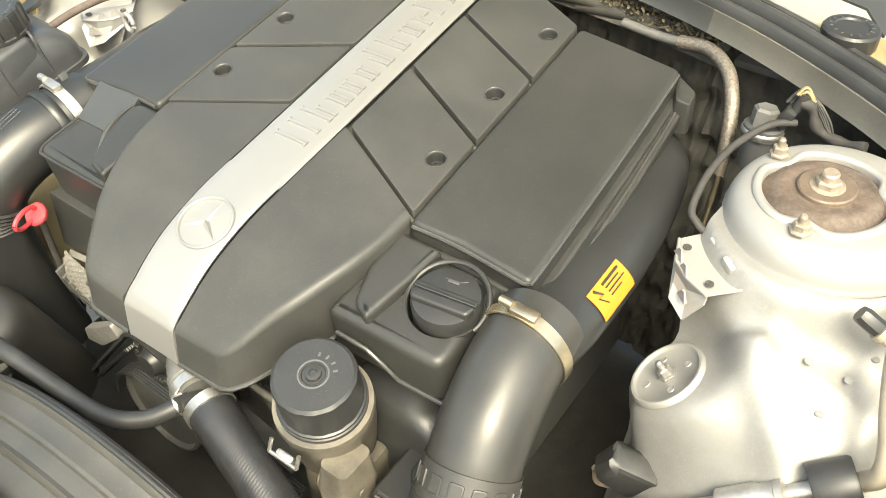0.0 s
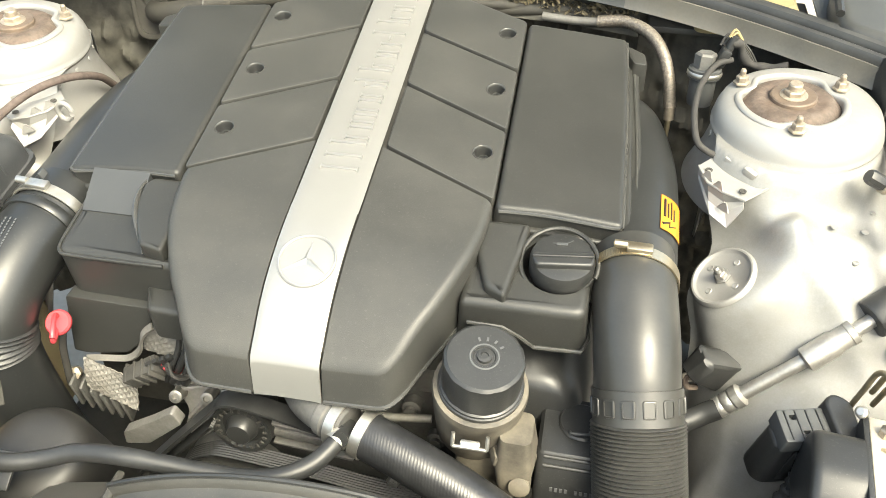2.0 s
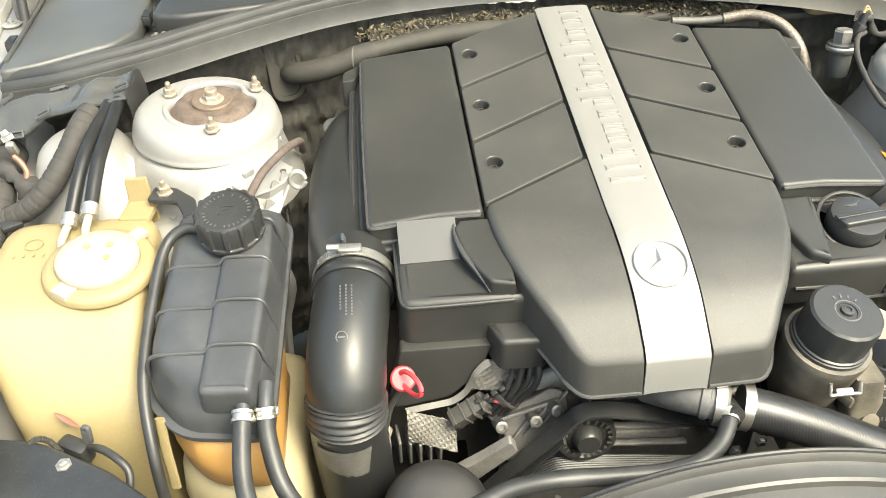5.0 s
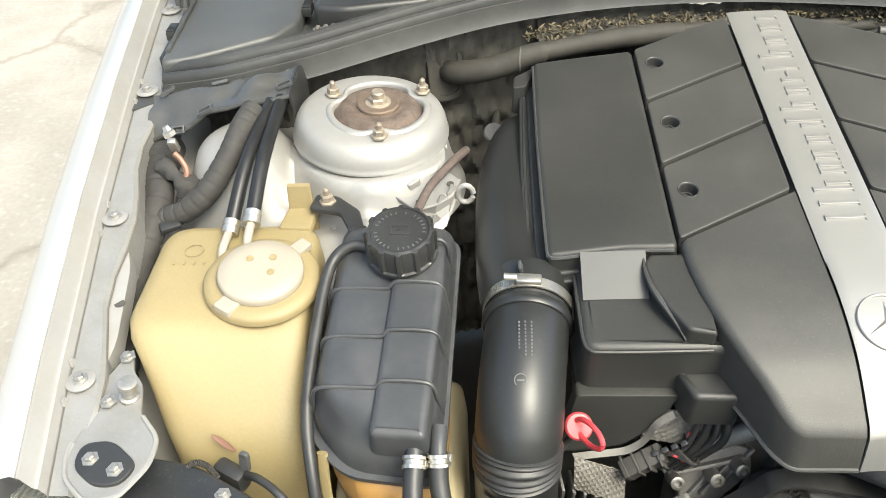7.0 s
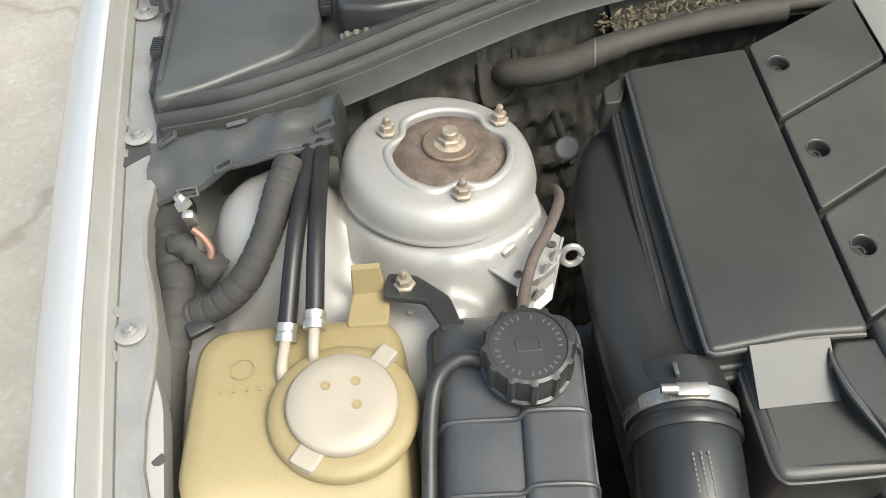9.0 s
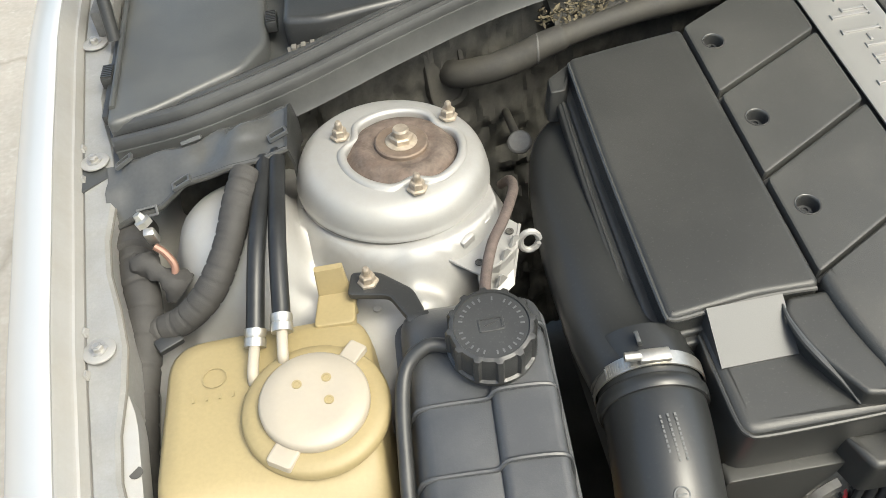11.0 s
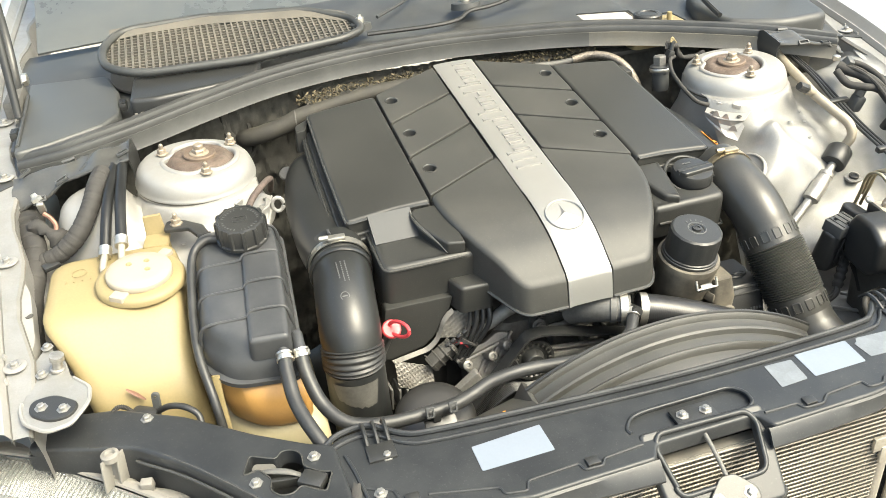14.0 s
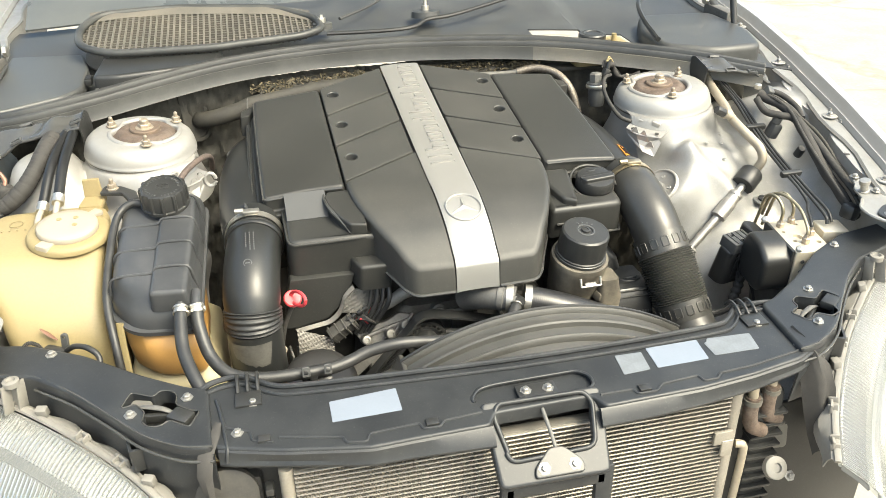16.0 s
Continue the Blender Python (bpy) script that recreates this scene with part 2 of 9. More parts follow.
DUST = (0.26, 0.26, 0.235)
RUST = (0.24, 0.11, 0.05)
M_COVER = material("cover_plastic", (0.034, 0.0345, 0.0325), 0.36, spec=0.38, dust=(0.105, 0.100, 0.087), dusty=0.34, dust_scale=9, var=0.12, scale=5, fine=1100, bump=0.5, speck=0.05, speck_scale=420)
M_BOX = material("air_box_plastic", (0.027, 0.0275, 0.0260), 0.33, spec=0.4, dust=(0.085, 0.081, 0.070), dusty=0.20, dust_scale=10, var=0.12, scale=5, fine=1200, bump=0.4, speck=0.04, speck_scale=420)
M_EDGE = material("glossy_edge_plastic", (0.050, 0.050, 0.047), 0.17, var=0.15, scale=60, bump=0.1)
# Base lightened to stand for the sky sheen on the sloping ramp
M_RAMP = material("sky_sheen_plastic", (0.040, 0.042, 0.043), 0.45, var=0.12, fine=900, bump=0.12)
M_BLACK = material("black_plastic", (0.021, 0.0215, 0.0215), 0.34, var=0.2, fine=700, bump=0.25, dust=DUST, dusty=0.05, speck=0.05)
M_GREY = material("grey_plastic", (0.050, 0.052, 0.053), 0.45, var=0.15, fine=800, bump=0.25, dust=DUST, dusty=0.12)
M_PIPE = material("moulded_pipe_plastic", (0.018, 0.019, 0.019), 0.34, var=0.12, scale=8, bump=0.1, dust=(0.22, 0.215, 0.19), dusty=0.04, dust_scale=7, speck=0.02, speck_scale=260)
M_RUBBER = material("rubber", (0.019, 0.0195, 0.020), 0.42, var=0.25, scale=40, bump=0.3, dust=DUST, dusty=0.08, dust_scale=30)
M_HOSE = material("black_hose_rubber", (0.012, 0.0125, 0.013), 0.36, var=0.25, scale=40, bump=0.2, dust=DUST, dusty=0.03, dust_scale=30, spec=0.4)
M_WEAVE = material("woven_hose_rubber", (0.017, 0.0175, 0.019), 0.30, var=0.25, scale=40, fine=420, bump=0, dust=DUST, dusty=0.05, dust_scale=30)
nt = M_WEAVE.node_tree
wv, wc_, wb = nt.nodes.new("ShaderNodeTexWave"), nt.nodes.new("ShaderNodeTexCoord"), nt.nodes.new("ShaderNodeBump")
wv.bands_direction = "X"
wv.inputs["Scale"].default_value, wv.inputs["Distortion"].default_value, wv.inputs["Detail Scale"].default_value = 92, 2.0, 3.0
wb.inputs["Strength"].default_value, wb.inputs["Distance"].default_value = 0.16, 0.0005
nt.links.new(wc_.outputs["Object"], wv.inputs["Vector"])
nt.links.new(wv.outputs["Fac"], wb.inputs["Height"])
nt.links.new(wb.outputs[0], nt.nodes["Principled BSDF"].inputs["Normal"])
M_FILTER = material("oily_dusty_housing", (0.022, 0.021, 0.020), 0.38, var=0.4, scale=26, bump=0.5, dust=(0.25, 0.22, 0.165), dusty=0.75, dust_scale=13)
M_RING = material("rust_brown_washer", (0.15, 0.122, 0.098), 0.55, metal=0.45, var=0.35, scale=70, bump=0.5, dust=(0.20, 0.135, 0.09), dusty=0.6, dust_scale=45)
M_TAPE = material("cloth_tape", (0.024, 0.023, 0.022), 0.75, var=0.35, scale=60, fine=900, bump=0.6, dust=(0.15, 0.14, 0.12), dusty=0.2)
M_CLOTH = material("brown_cloth_braid", (0.075, 0.056, 0.048), 0.8, var=0.4, scale=160, fine=900, bump=0.6, dust=(0.16, 0.13, 0.11), dusty=0.3, dust_scale=60)
M_DIRTY = material("dirty_metal", (0.12, 0.12, 0.116), 0.6, metal=0.4, var=0.4, scale=30, bump=0.6, dust=(0.165, 0.155, 0.135), dusty=0.6)
M_DARK = material("grimy_dark", (0.028, 0.028, 0.027), 0.65, var=0.4, bump=0.5, dust=(0.15, 0.138, 0.115), dusty=0.4)
M_ALU = material("cast_aluminium", (0.30, 0.295, 0.28), 0.45, metal=0.85, var=0.2, bump=0.4, dust=(0.25, 0.22, 0.18), dusty=0.45, dust_scale=22)
M_STRIP = material("silver_trim_paint", (0.29, 0.286, 0.27), 0.40, metal=0.5, var=0.05, fine=1500, bump=0.12)
M_BADGE = material("polished_badge", (0.33, 0.325, 0.31), 0.30, metal=0.6, var=0.05, fine=1500, bump=0.05)
# One silver paint in three tones; sunlit and shaded levels put into the colours
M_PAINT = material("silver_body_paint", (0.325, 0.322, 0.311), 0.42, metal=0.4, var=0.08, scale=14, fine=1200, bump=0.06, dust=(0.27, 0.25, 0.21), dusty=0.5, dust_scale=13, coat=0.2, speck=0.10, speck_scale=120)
M_PAINT_DIM = material("dim_dirty_paint", (0.272, 0.270, 0.261), 0.42, metal=0.4, var=0.14, scale=22, fine=500, bump=0.10, dust=(0.20, 0.188, 0.155), dusty=0.42, dust_scale=20, coat=0.15, speck=0.15, speck_scale=110)
M_PIPE_D = material("dusty_pipe_plastic", (0.030, 0.030, 0.028), 0.30, var=0.2, scale=16, bump=0.15, dust=(0.15, 0.14, 0.12), dusty=0.16, dust_scale=14)
M_PAINT_LIT = material("sunlit_silver_paint", (0.44, 0.44, 0.435), 0.30, metal=0.15, var=0.03, scale=5, fine=1200, bump=0.03, coat=0.6)
M_RUST = material("rusty_steel", (0.115, 0.094, 0.078), 0.7, metal=0.4, var=0.6, scale=75, bump=1.0, dust=(0.17, 0.115, 0.085), dusty=0.55, dust_scale=40)
M_ZINC = material("zinc_steel", (0.52, 0.50, 0.45), 0.38, metal=0.9, var=0.2, scale=60, bump=0.2)
M_BOLT = material("dulled_zinc_bolt", (0.36, 0.35, 0.325), 0.42, metal=0.75, var=0.25, scale=90, bump=0.2)
M_STUD = material("tarnished_stud", (0.36, 0.31, 0.245), 0.5, metal=0.6, var=0.3, scale=90, bump=0.4)
M_BRASS = material("brass_plated_clamp", (0.56, 0.48, 0.34), 0.32, metal=0.95, var=0.15, scale=60, bump=0.2)
M_YELLOW = material("yellowed_tank_plastic", (0.248, 0.200, 0.098), 0.42, var=0.16, scale=6, bump=0.15, dust=(0.27, 0.216, 0.118), dusty=0.55, dust_scale=8)
M_PALE = material("pale_tank_plastic", (0.36, 0.315, 0.195), 0.45, var=0.08, scale=6, bump=0.15, dust=(0.5, 0.42, 0.25), dusty=0.3)
M_ORANGE = material("amber_tank_plastic", (0.36, 0.200, 0.060), 0.4, var=0.12, scale=10, bump=0.1)
M_CAP = material("milky_cap_plastic", (0.29, 0.264, 0.22), 0.42, var=0.05, bump=0.1, dust=(0.46, 0.38, 0.26), dusty=0.3)
M_RED = material("red_plastic", (0.52, 0.055, 0.065), 0.4, var=0.1, bump=0.1)
M_TANK = material("coolant_tank_plastic", (0.034, 0.0365, 0.040), 0.38, var=0.18, fine=800, bump=0.25, dust=(0.25, 0.24, 0.22), dusty=0.14, dust_scale=14, speck=0.02)
M_SIGN = material("orange_sticker", (0.52, 0.19, 0.018), 0.4, var=0.05, bump=0.05)
M_INK = material("black_ink", (0.02, 0.02, 0.02), 0.5, var=0.05, bump=0)
M_PAPER = material("white_sticker", (0.190, 0.217, 0.258), 0.35, var=0.05, bump=0.05)
M_PAPER2 = material("worn_sticker", (0.150, 0.164, 0.178), 0.4, var=0.2, scale=40, bump=0.05)
M_MARK = material("pale_print", (0.085, 0.088, 0.088), 0.6, var=0.1, bump=0)
M_SHROUD = material("dusty_shroud_plastic", (0.042, 0.042, 0.039), 0.38, var=0.2, scale=12, fine=700, bump=0.25, dust=(0.16, 0.15, 0.13), dusty=0.22, dust_scale=9, speck=0.05)
M_SOOTP = material("dusty_black_plastic", (0.013, 0.013, 0.0125), 0.42, var=0.2, scale=20, fine=700, bump=0.25, dust=(0.09, 0.083, 0.072), dusty=0.2, dust_scale=12)
M_CAST = material("dull_cast_alloy", (0.26, 0.253, 0.24), 0.5, metal=0.5, var=0.3, scale=30, bump=0.4, dust=(0.17, 0.155, 0.13), dusty=0.4, dust_scale=24)
M_LID = material("grey_lid_plastic", (0.047, 0.049, 0.049), 0.40, var=0.15, fine=700, bump=0.25, dust=DUST, dusty=0.12, dust_scale=7)
M_BEAM = material("lock_panel_plastic", (0.018, 0.020, 0.0228), 0.38, var=0.15, fine=900, bump=0.2, dust=DUST, dusty=0.07, dust_scale=14, speck=0.05, speck_scale=300, spec=0.4)
M_COND = material("condenser_alloy", (0.36, 0.34, 0.30), 0.5, metal=0.6, var=0.25, scale=9, bump=0.3, dust=(0.29, 0.26, 0.205), dusty=0.5, dust_scale=6)
M_SEAL = material("sealing_rubber", (0.022, 0.023, 0.024), 0.38, var=0.15, bump=0.15, dust=DUST, dusty=0.12)
M_LIP = material("grey_lip_plastic", (0.030, 0.031, 0.031), 0.42, var=0.15, bump=0.15, dust=DUST, dusty=0.14)
M_LIP_PALE = material("paler_lip", (0.095, 0.093, 0.086), 0.40, metal=0.35, var=0.2, scale=20, bump=0.2, dust=(0.16, 0.145, 0.115), dusty=0.5, dust_scale=16)
M_SHIELD = material("embossed_shield", (0.20, 0.195, 0.18), 0.5, metal=0.35, var=0.3, scale=40, bump=0.4, dust=(0.15, 0.13, 0.10), dusty=0.5, dust_scale=30)
M_PATCH = material("pale_grey_patch", (0.085, 0.082, 0.073), 0.55, var=0.25, scale=60, bump=0.3)
M_SOOT = material("sooty_rubber", (0.026, 0.025, 0.022), 0.7, var=0.3, scale=40, bump=0.4, dust=(0.075, 0.068, 0.052), dusty=0.5, dust_scale=30)
M_WALL = material("sooty_insulation", (0.030, 0.029, 0.026), 0.85, var=0.5, scale=24, fine=120, bump=1.0, dust=(0.116, 0.110, 0.088), dusty=0.62, dust_scale=26)
M_PIPE_W = material("white_coated_pipe", (0.34, 0.30, 0.235), 0.45, metal=0.3, var=0.15, scale=30, bump=0.2, dust=(0.32, 0.27, 0.19), dusty=0.45, dust_scale=25)
M_ALUP = material("dull_alloy_pipe", (0.40, 0.39, 0.365), 0.36, metal=0.75, var=0.25, scale=50, bump=0.2, dust=(0.33, 0.30, 0.25), dusty=0.35, dust_scale=30)
M_HOOD = material("glossy_dark_plastic", (0.060, 0.0605, 0.058), 0.20, var=0.15, scale=20, bump=0.15)
M_LINE = material("brake_line_steel", (0.33, 0.29, 0.20), 0.4, metal=0.8, var=0.2, scale=60, bump=0.1)
M_VALVE = material("valve_block_alloy", (0.66, 0.61, 0.50), 0.45, metal=0.6, var=0.12, scale=20, bump=0.2, dust=(0.5, 0.42, 0.3), dusty=0.3)
M_BRAID = material("braided_steel", (0.20, 0.175, 0.145), 0.5, metal=0.6, var=0.5, scale=300, fine=900, bump=0.8)
M_GROUND = material("pale_concrete", (0.315, 0.292, 0.252), 0.9, var=0.24, scale=3.0, fine=60, bump=0.6, dust=(0.25, 0.225, 0.185), dusty=0.6, dust_scale=5.5, speck=0.3, speck_scale=30, cracks=0.7)
M_GLASS = material("lamp_glass", (0.62, 0.63, 0.61), 0.08, spec=0.15, var=0.05, bump=0.0, trans=0.92, dust=(0.30, 0.28, 0.24), dusty=0.06, dust_scale=12)
M_LAMP = material("lamp_reflector", (0.17, 0.168, 0.158), 0.55, metal=0.3, var=0.05, bump=0.05)
M_SCREEN = material("windscreen_glass", (0.06, 0.07, 0.075), 0.10, var=0.03, bump=0.0, dust=(0.16, 0.16, 0.15), dusty=0.6, dust_scale=2)
M_COWL = material("cowl_plastic", (0.032, 0.0335, 0.034), 0.42, var=0.15, fine=700, bump=0.25, dust=DUST, dusty=0.16, dust_scale=7)
M_FRAME = material("lamp_frame_plastic", (0.19, 0.185, 0.17), 0.5, var=0.15, scale=30, bump=0.2, dust=(0.20, 0.18, 0.14), dusty=0.4)
M_TAN = material("dusty_tan_plastic", (0.085, 0.082, 0.072), 0.6, var=0.2, bump=0.3, dust=(0.19, 0.165, 0.13), dusty=0.45)
M_LEAF = material("dry_leaf", (0.085, 0.070, 0.040), 0.8, var=0.3, scale=60, bump=0.2, island=0.45)
M_COPPER = material("copper", (0.19, 0.105, 0.075), 0.5, metal=0.3, var=0.1, bump=0.1)


# ---- ground and body ----
g = bmesh.new()
bmesh.ops.create_grid(g, x_segments=60, y_segments=60, size=150)
for v in g.verts:
    v.co.z = 0.02 * noise.noise(v.co * 0.05) - 0.01
single("ground", g, M_GROUND, "pale sandy concrete yard under the car", "ground", kind="structure")

# rows along the wing: y, x of the bolt line, its height
WING = [(-0.22, 0.795, 0.728), (-0.041, 0.819, 0.769), (0.178, 0.843, 0.815), (0.415, 0.865, 0.857), (0.624, 0.884, 0.885), (0.95, 0.90, 0.915), (1.5, 0.905, 0.95)]
BOLT = finish(merge(lathe([(0.0, 0), (0.0105, 0), (0.0105, 0.0015), (0.0062, 0.0018), (0.0062, 0.0065), (0.005, 0.0078), (0, 0.0078)], 6),
                    lathe([(0.0, 0.0077), (0.0034, 0.0077), (0.003, 0.0088), (0, 0.0088)], 12)), "bolt", M_BOLT, 25)
BOLT.transform(Matrix.Scale(0.84, 4))
NUT = finish(merge(lathe([(0, 0), (0.0108, 0), (0.0106, 0.002), (0.0078, 0.003), (0.0078, 0.0095), (0.0068, 0.0108), (0, 0.0108)], 6),
                   lathe([(0.0038, 0.009), (0.0038, 0.0175), (0.0025, 0.020), (0, 0.020)], 12)), "stud_nut", M_STUD, 25)
NUT_Z = NUT.copy()
NUT_Z.materials[0] = M_BOLT
RIVET = finish(lathe([(0.0045, 0), (0.004, 0.0015), (0.0, 0.0022)], 10), "spot_weld", M_PAINT, 60)


def wing_panel(s, name, label):
    w = thing(name, (s * 0.86, 0.4, 0), label, "fender")
    rows, rail = [], []
    for i in range(40):
        y = -0.16 + 1.66 * i / 39
        x, z = lerp_rows(WING, y)
        rows.append([Vector((s * (x + dx), y, z + dz)) for dx, dz in ((0.034, 0.024), (0.035, 0.0295), (0.039, 0.0308), (0.045, 0.0290), (0.055, 0.0245), (0.070, 0.0155), (0.084, 0.002), (0.096, -0.020), (0.104, -0.055), (0.110, -0.14), (0.110, -0.30), (0.095, -0.5))])
        wob = -0.007 * math.cos(28.2 * (y - 0.178))
        rail.append([Vector((s * (x + dx), y, z + dz)) for dx, dz in ((-0.022 + wob, -0.10), (-0.0205 + wob, -0.035), (-0.017 + wob, -0.004), (-0.013 + wob, 0.0), (0.012, 0.0), (0.0165, -0.006))])
    # outer panel takes the sunlit tone of the same paint, flange the shaded
    part("outer_panel", sheet(rows), M_PAINT_LIT, w, "silver outer panel in the sunlit paint tone")
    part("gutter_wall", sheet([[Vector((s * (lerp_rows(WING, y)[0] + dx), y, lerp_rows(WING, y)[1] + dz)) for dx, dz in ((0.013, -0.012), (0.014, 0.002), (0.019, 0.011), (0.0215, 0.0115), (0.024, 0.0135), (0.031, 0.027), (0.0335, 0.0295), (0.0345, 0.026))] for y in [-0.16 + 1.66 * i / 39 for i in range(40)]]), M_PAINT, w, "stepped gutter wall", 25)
    part("flange", sheet(rail), M_PAINT_DIM, w, "silver bolted flange", 30)
    part("sealant_seam", tube([r[2] + Vector((0, 0, -0.001)) for r in rail[:30]], 0.0016, 6, smooth=False), M_TAN, w, "dark sealant seam")
    for y0, y1 in (((-0.02, 0.145),) if s < 0 else ((-0.02, 0.145), (0.215, 0.36))):
        led = []
        for k in range(13):
            y = y0 + (y1 - y0) * k / 12
            x, z = lerp_rows(WING, y)
            in_ = -0.026 + 0.008 * max(0, abs(k - 6) / 6 - 0.6) / 0.4
            led.append([Vector((s * (x + dx), y, z + dz)) for dx, dz in ((-0.002, -0.006), (-0.016, -0.007), (in_, -0.009), (in_ - 0.002, -0.030))])
        part("ledge", sheet(led, 0.0012), M_PAINT, w, "scalloped lower ledge", 30)
        ym = (y0 + y1) / 2
        x, z = lerp_rows(WING, ym)
        # a dark disc on the ledge stands in for the hole's shade
        part("ledge_hole", lathe([(0.006, 0), (0.006, 0.0008), (0, 0.0008)], 18, T(s * (x - 0.0215), ym, z - 0.0082)), M_DARK, w, "dark oval hole")
    yh = 0.475
    x, z = lerp_rows(WING, yh)
    part("hole_plate", plate(rounded([(s * (x - 0.030), yh - 0.022), (s * (x - 0.004), yh - 0.030), (s * (x - 0.004), yh + 0.030), (s * (x - 0.030), yh + 0.020)], 0.004), z - 0.009, z - 0.007, 0.0006, [(circle(s * (x - 0.0165), yh, 0.006, 16, 0.008), None)]), M_PAINT, w, "small flange plate with an oval hole", 30)
    for y in (-0.065, -0.02, 0.155, 0.200, 0.392, 0.438):
        x, z = lerp_rows(WING, y)
        part("tab", loft([[Vector((s * (x + 0.010 + a), y + b, z + c)) for a, b, c in ring] for ring in (((0, -0.005, 0), (0.003, -0.005, 0), (0.003, 0.005, 0), (0, 0.005, 0)), ((0.002, -0.003, 0.006), (0.004, -0.003, 0.006), (0.004, 0.003, 0.006), (0.002, 0.003, 0.006)))]), M_PAINT, w, "small folded tab", 20)
    for y in (-0.041, 0.178, 0.415, 0.624, 0.86):
        x, z = lerp_rows(WING, y)
        part("washer", lathe([(0.0, 0.001), (0.0155, 0.001), (0.0155, 0.0025), (0.0135, 0.0035), (0, 0.0035)], 20, T(s * x, y, z)), M_PAINT, w)
        put("bolt", BOLT, T(s * x, y, z + 0.004, 8), w)
    return w


wing_panel(-1, "fender", "silver front wing beside the washer tank")
wing_panel(1, "fender", "silver front wing beside the brake valve block")

# inner wheel arch panels: section rows at some stations along the car (x, z), mirrored left and right
ARCH = [
    (-0.35, (0.45, 0.25), (0.455, 0.38), (0.465, 0.425), (0.50, 0.435), (0.55, 0.44), (0.60, 0.445), (0.66, 0.46), (0.72, 0.50), (0.785, 0.60), (0.81, 0.715)),
    (-0.10, (0.45, 0.25), (0.455, 0.40), (0.465, 0.448), (0.50, 0.458), (0.55, 0.463), (0.60, 0.468), (0.66, 0.480), (0.72, 0.52), (0.78, 0.63), (0.81, 0.755)),
    (0.015, (0.455, 0.25), (0.46, 0.40), (0.470, 0.452), (0.505, 0.468), (0.555, 0.478), (0.61, 0.492), (0.67, 0.515), (0.73, 0.56), (0.79, 0.67), (0.823, 0.780)),
    (0.055, (0.465, 0.25), (0.470, 0.41), (0.482, 0.480), (0.510, 0.538), (0.555, 0.578), (0.605, 0.603), (0.67, 0.618), (0.73, 0.628), (0.79, 0.688), (0.826, 0.787)),
    (0.10, (0.458, 0.25), (0.462, 0.42), (0.472, 0.515), (0.500, 0.570), (0.55, 0.612), (0.60, 0.640), (0.665, 0.658), (0.73, 0.655), (0.79, 0.70), (0.828, 0.793)),
    (0.145, (0.453, 0.25), (0.456, 0.47), (0.463, 0.595), (0.482, 0.658), (0.53, 0.695), (0.59, 0.710), (0.65, 0.700), (0.72, 0.68), (0.79, 0.72), (0.830, 0.80)),
    (0.20, (0.450, 0.25), (0.452, 0.52), (0.462, 0.66), (0.482, 0.725), (0.525, 0.757), (0.59, 0.768), (0.65, 0.75), (0.72, 0.715), (0.79, 0.735), (0.834, 0.812)),
    (0.27, (0.445, 0.25), (0.447, 0.55), (0.452, 0.70), (0.470, 0.757), (0.52, 0.78), (0.59, 0.785), (0.66, 0.765), (0.73, 0.735), (0.79, 0.755), (0.840, 0.825)),
    (0.40, (0.455, 0.25), (0.455, 0.50), (0.460, 0.62), (0.475, 0.685), (0.52, 0.725), (0.59, 0.76), (0.67, 0.768), (0.74, 0.752), (0.80, 0.772), (0.852, 0.848)),
    (0.50, (0.52, 0.25), (0.52, 0.45), (0.525, 0.55), (0.535, 0.60), (0.56, 0.64), (0.60, 0.68), (0.67, 0.74), (0.74, 0.755), (0.80, 0.778), (0.860, 0.860)),
    (0.62, (0.53, 0.25), (0.53, 0.45), (0.535, 0.55), (0.545, 0.60), (0.57, 0.64), (0.61, 0.68), (0.67, 0.74), (0.75, 0.765), (0.81, 0.79), (0.870, 0.875)),
]


def arch_at(y, u):
    st = [a[0] for a in ARCH]
    k = max(i for i in range(len(st)) if st[i] <= y + 1e-9)
    k = min(k, len(st) - 2)
    s = (y - st[k]) / (st[k + 1] - st[k])
    n = len(ARCH[0]) - 1
    f = u * (n - 1)
    i = min(int(f), n - 2)
    q = f - i
    p = []
    for row in (ARCH[k], ARCH[k + 1]):
        pts = row[1:]
        a, b, c, d = pts[max(i - 1, 0)], pts[i], pts[i + 1], pts[min(i + 2, n - 1)]
        p.append([0.5 * (2 * b[j] + (c[j] - a[j]) * q + (2 * a[j] - 5 * b[j] + 4 * c[j] - d[j]) * q * q + (3 * b[j] - a[j] - 3 * c[j] + d[j]) * q ** 3) for j in (0, 1)])
    return p[0][0] * (1 - s) + p[1][0] * s, p[0][1] * (1 - s) + p[1][1] * s


STUD_C, STUD_N = Vector((0.474, 0.181, 0.697)), Vector((-0.62, -0.17, 0.766)).normalized()


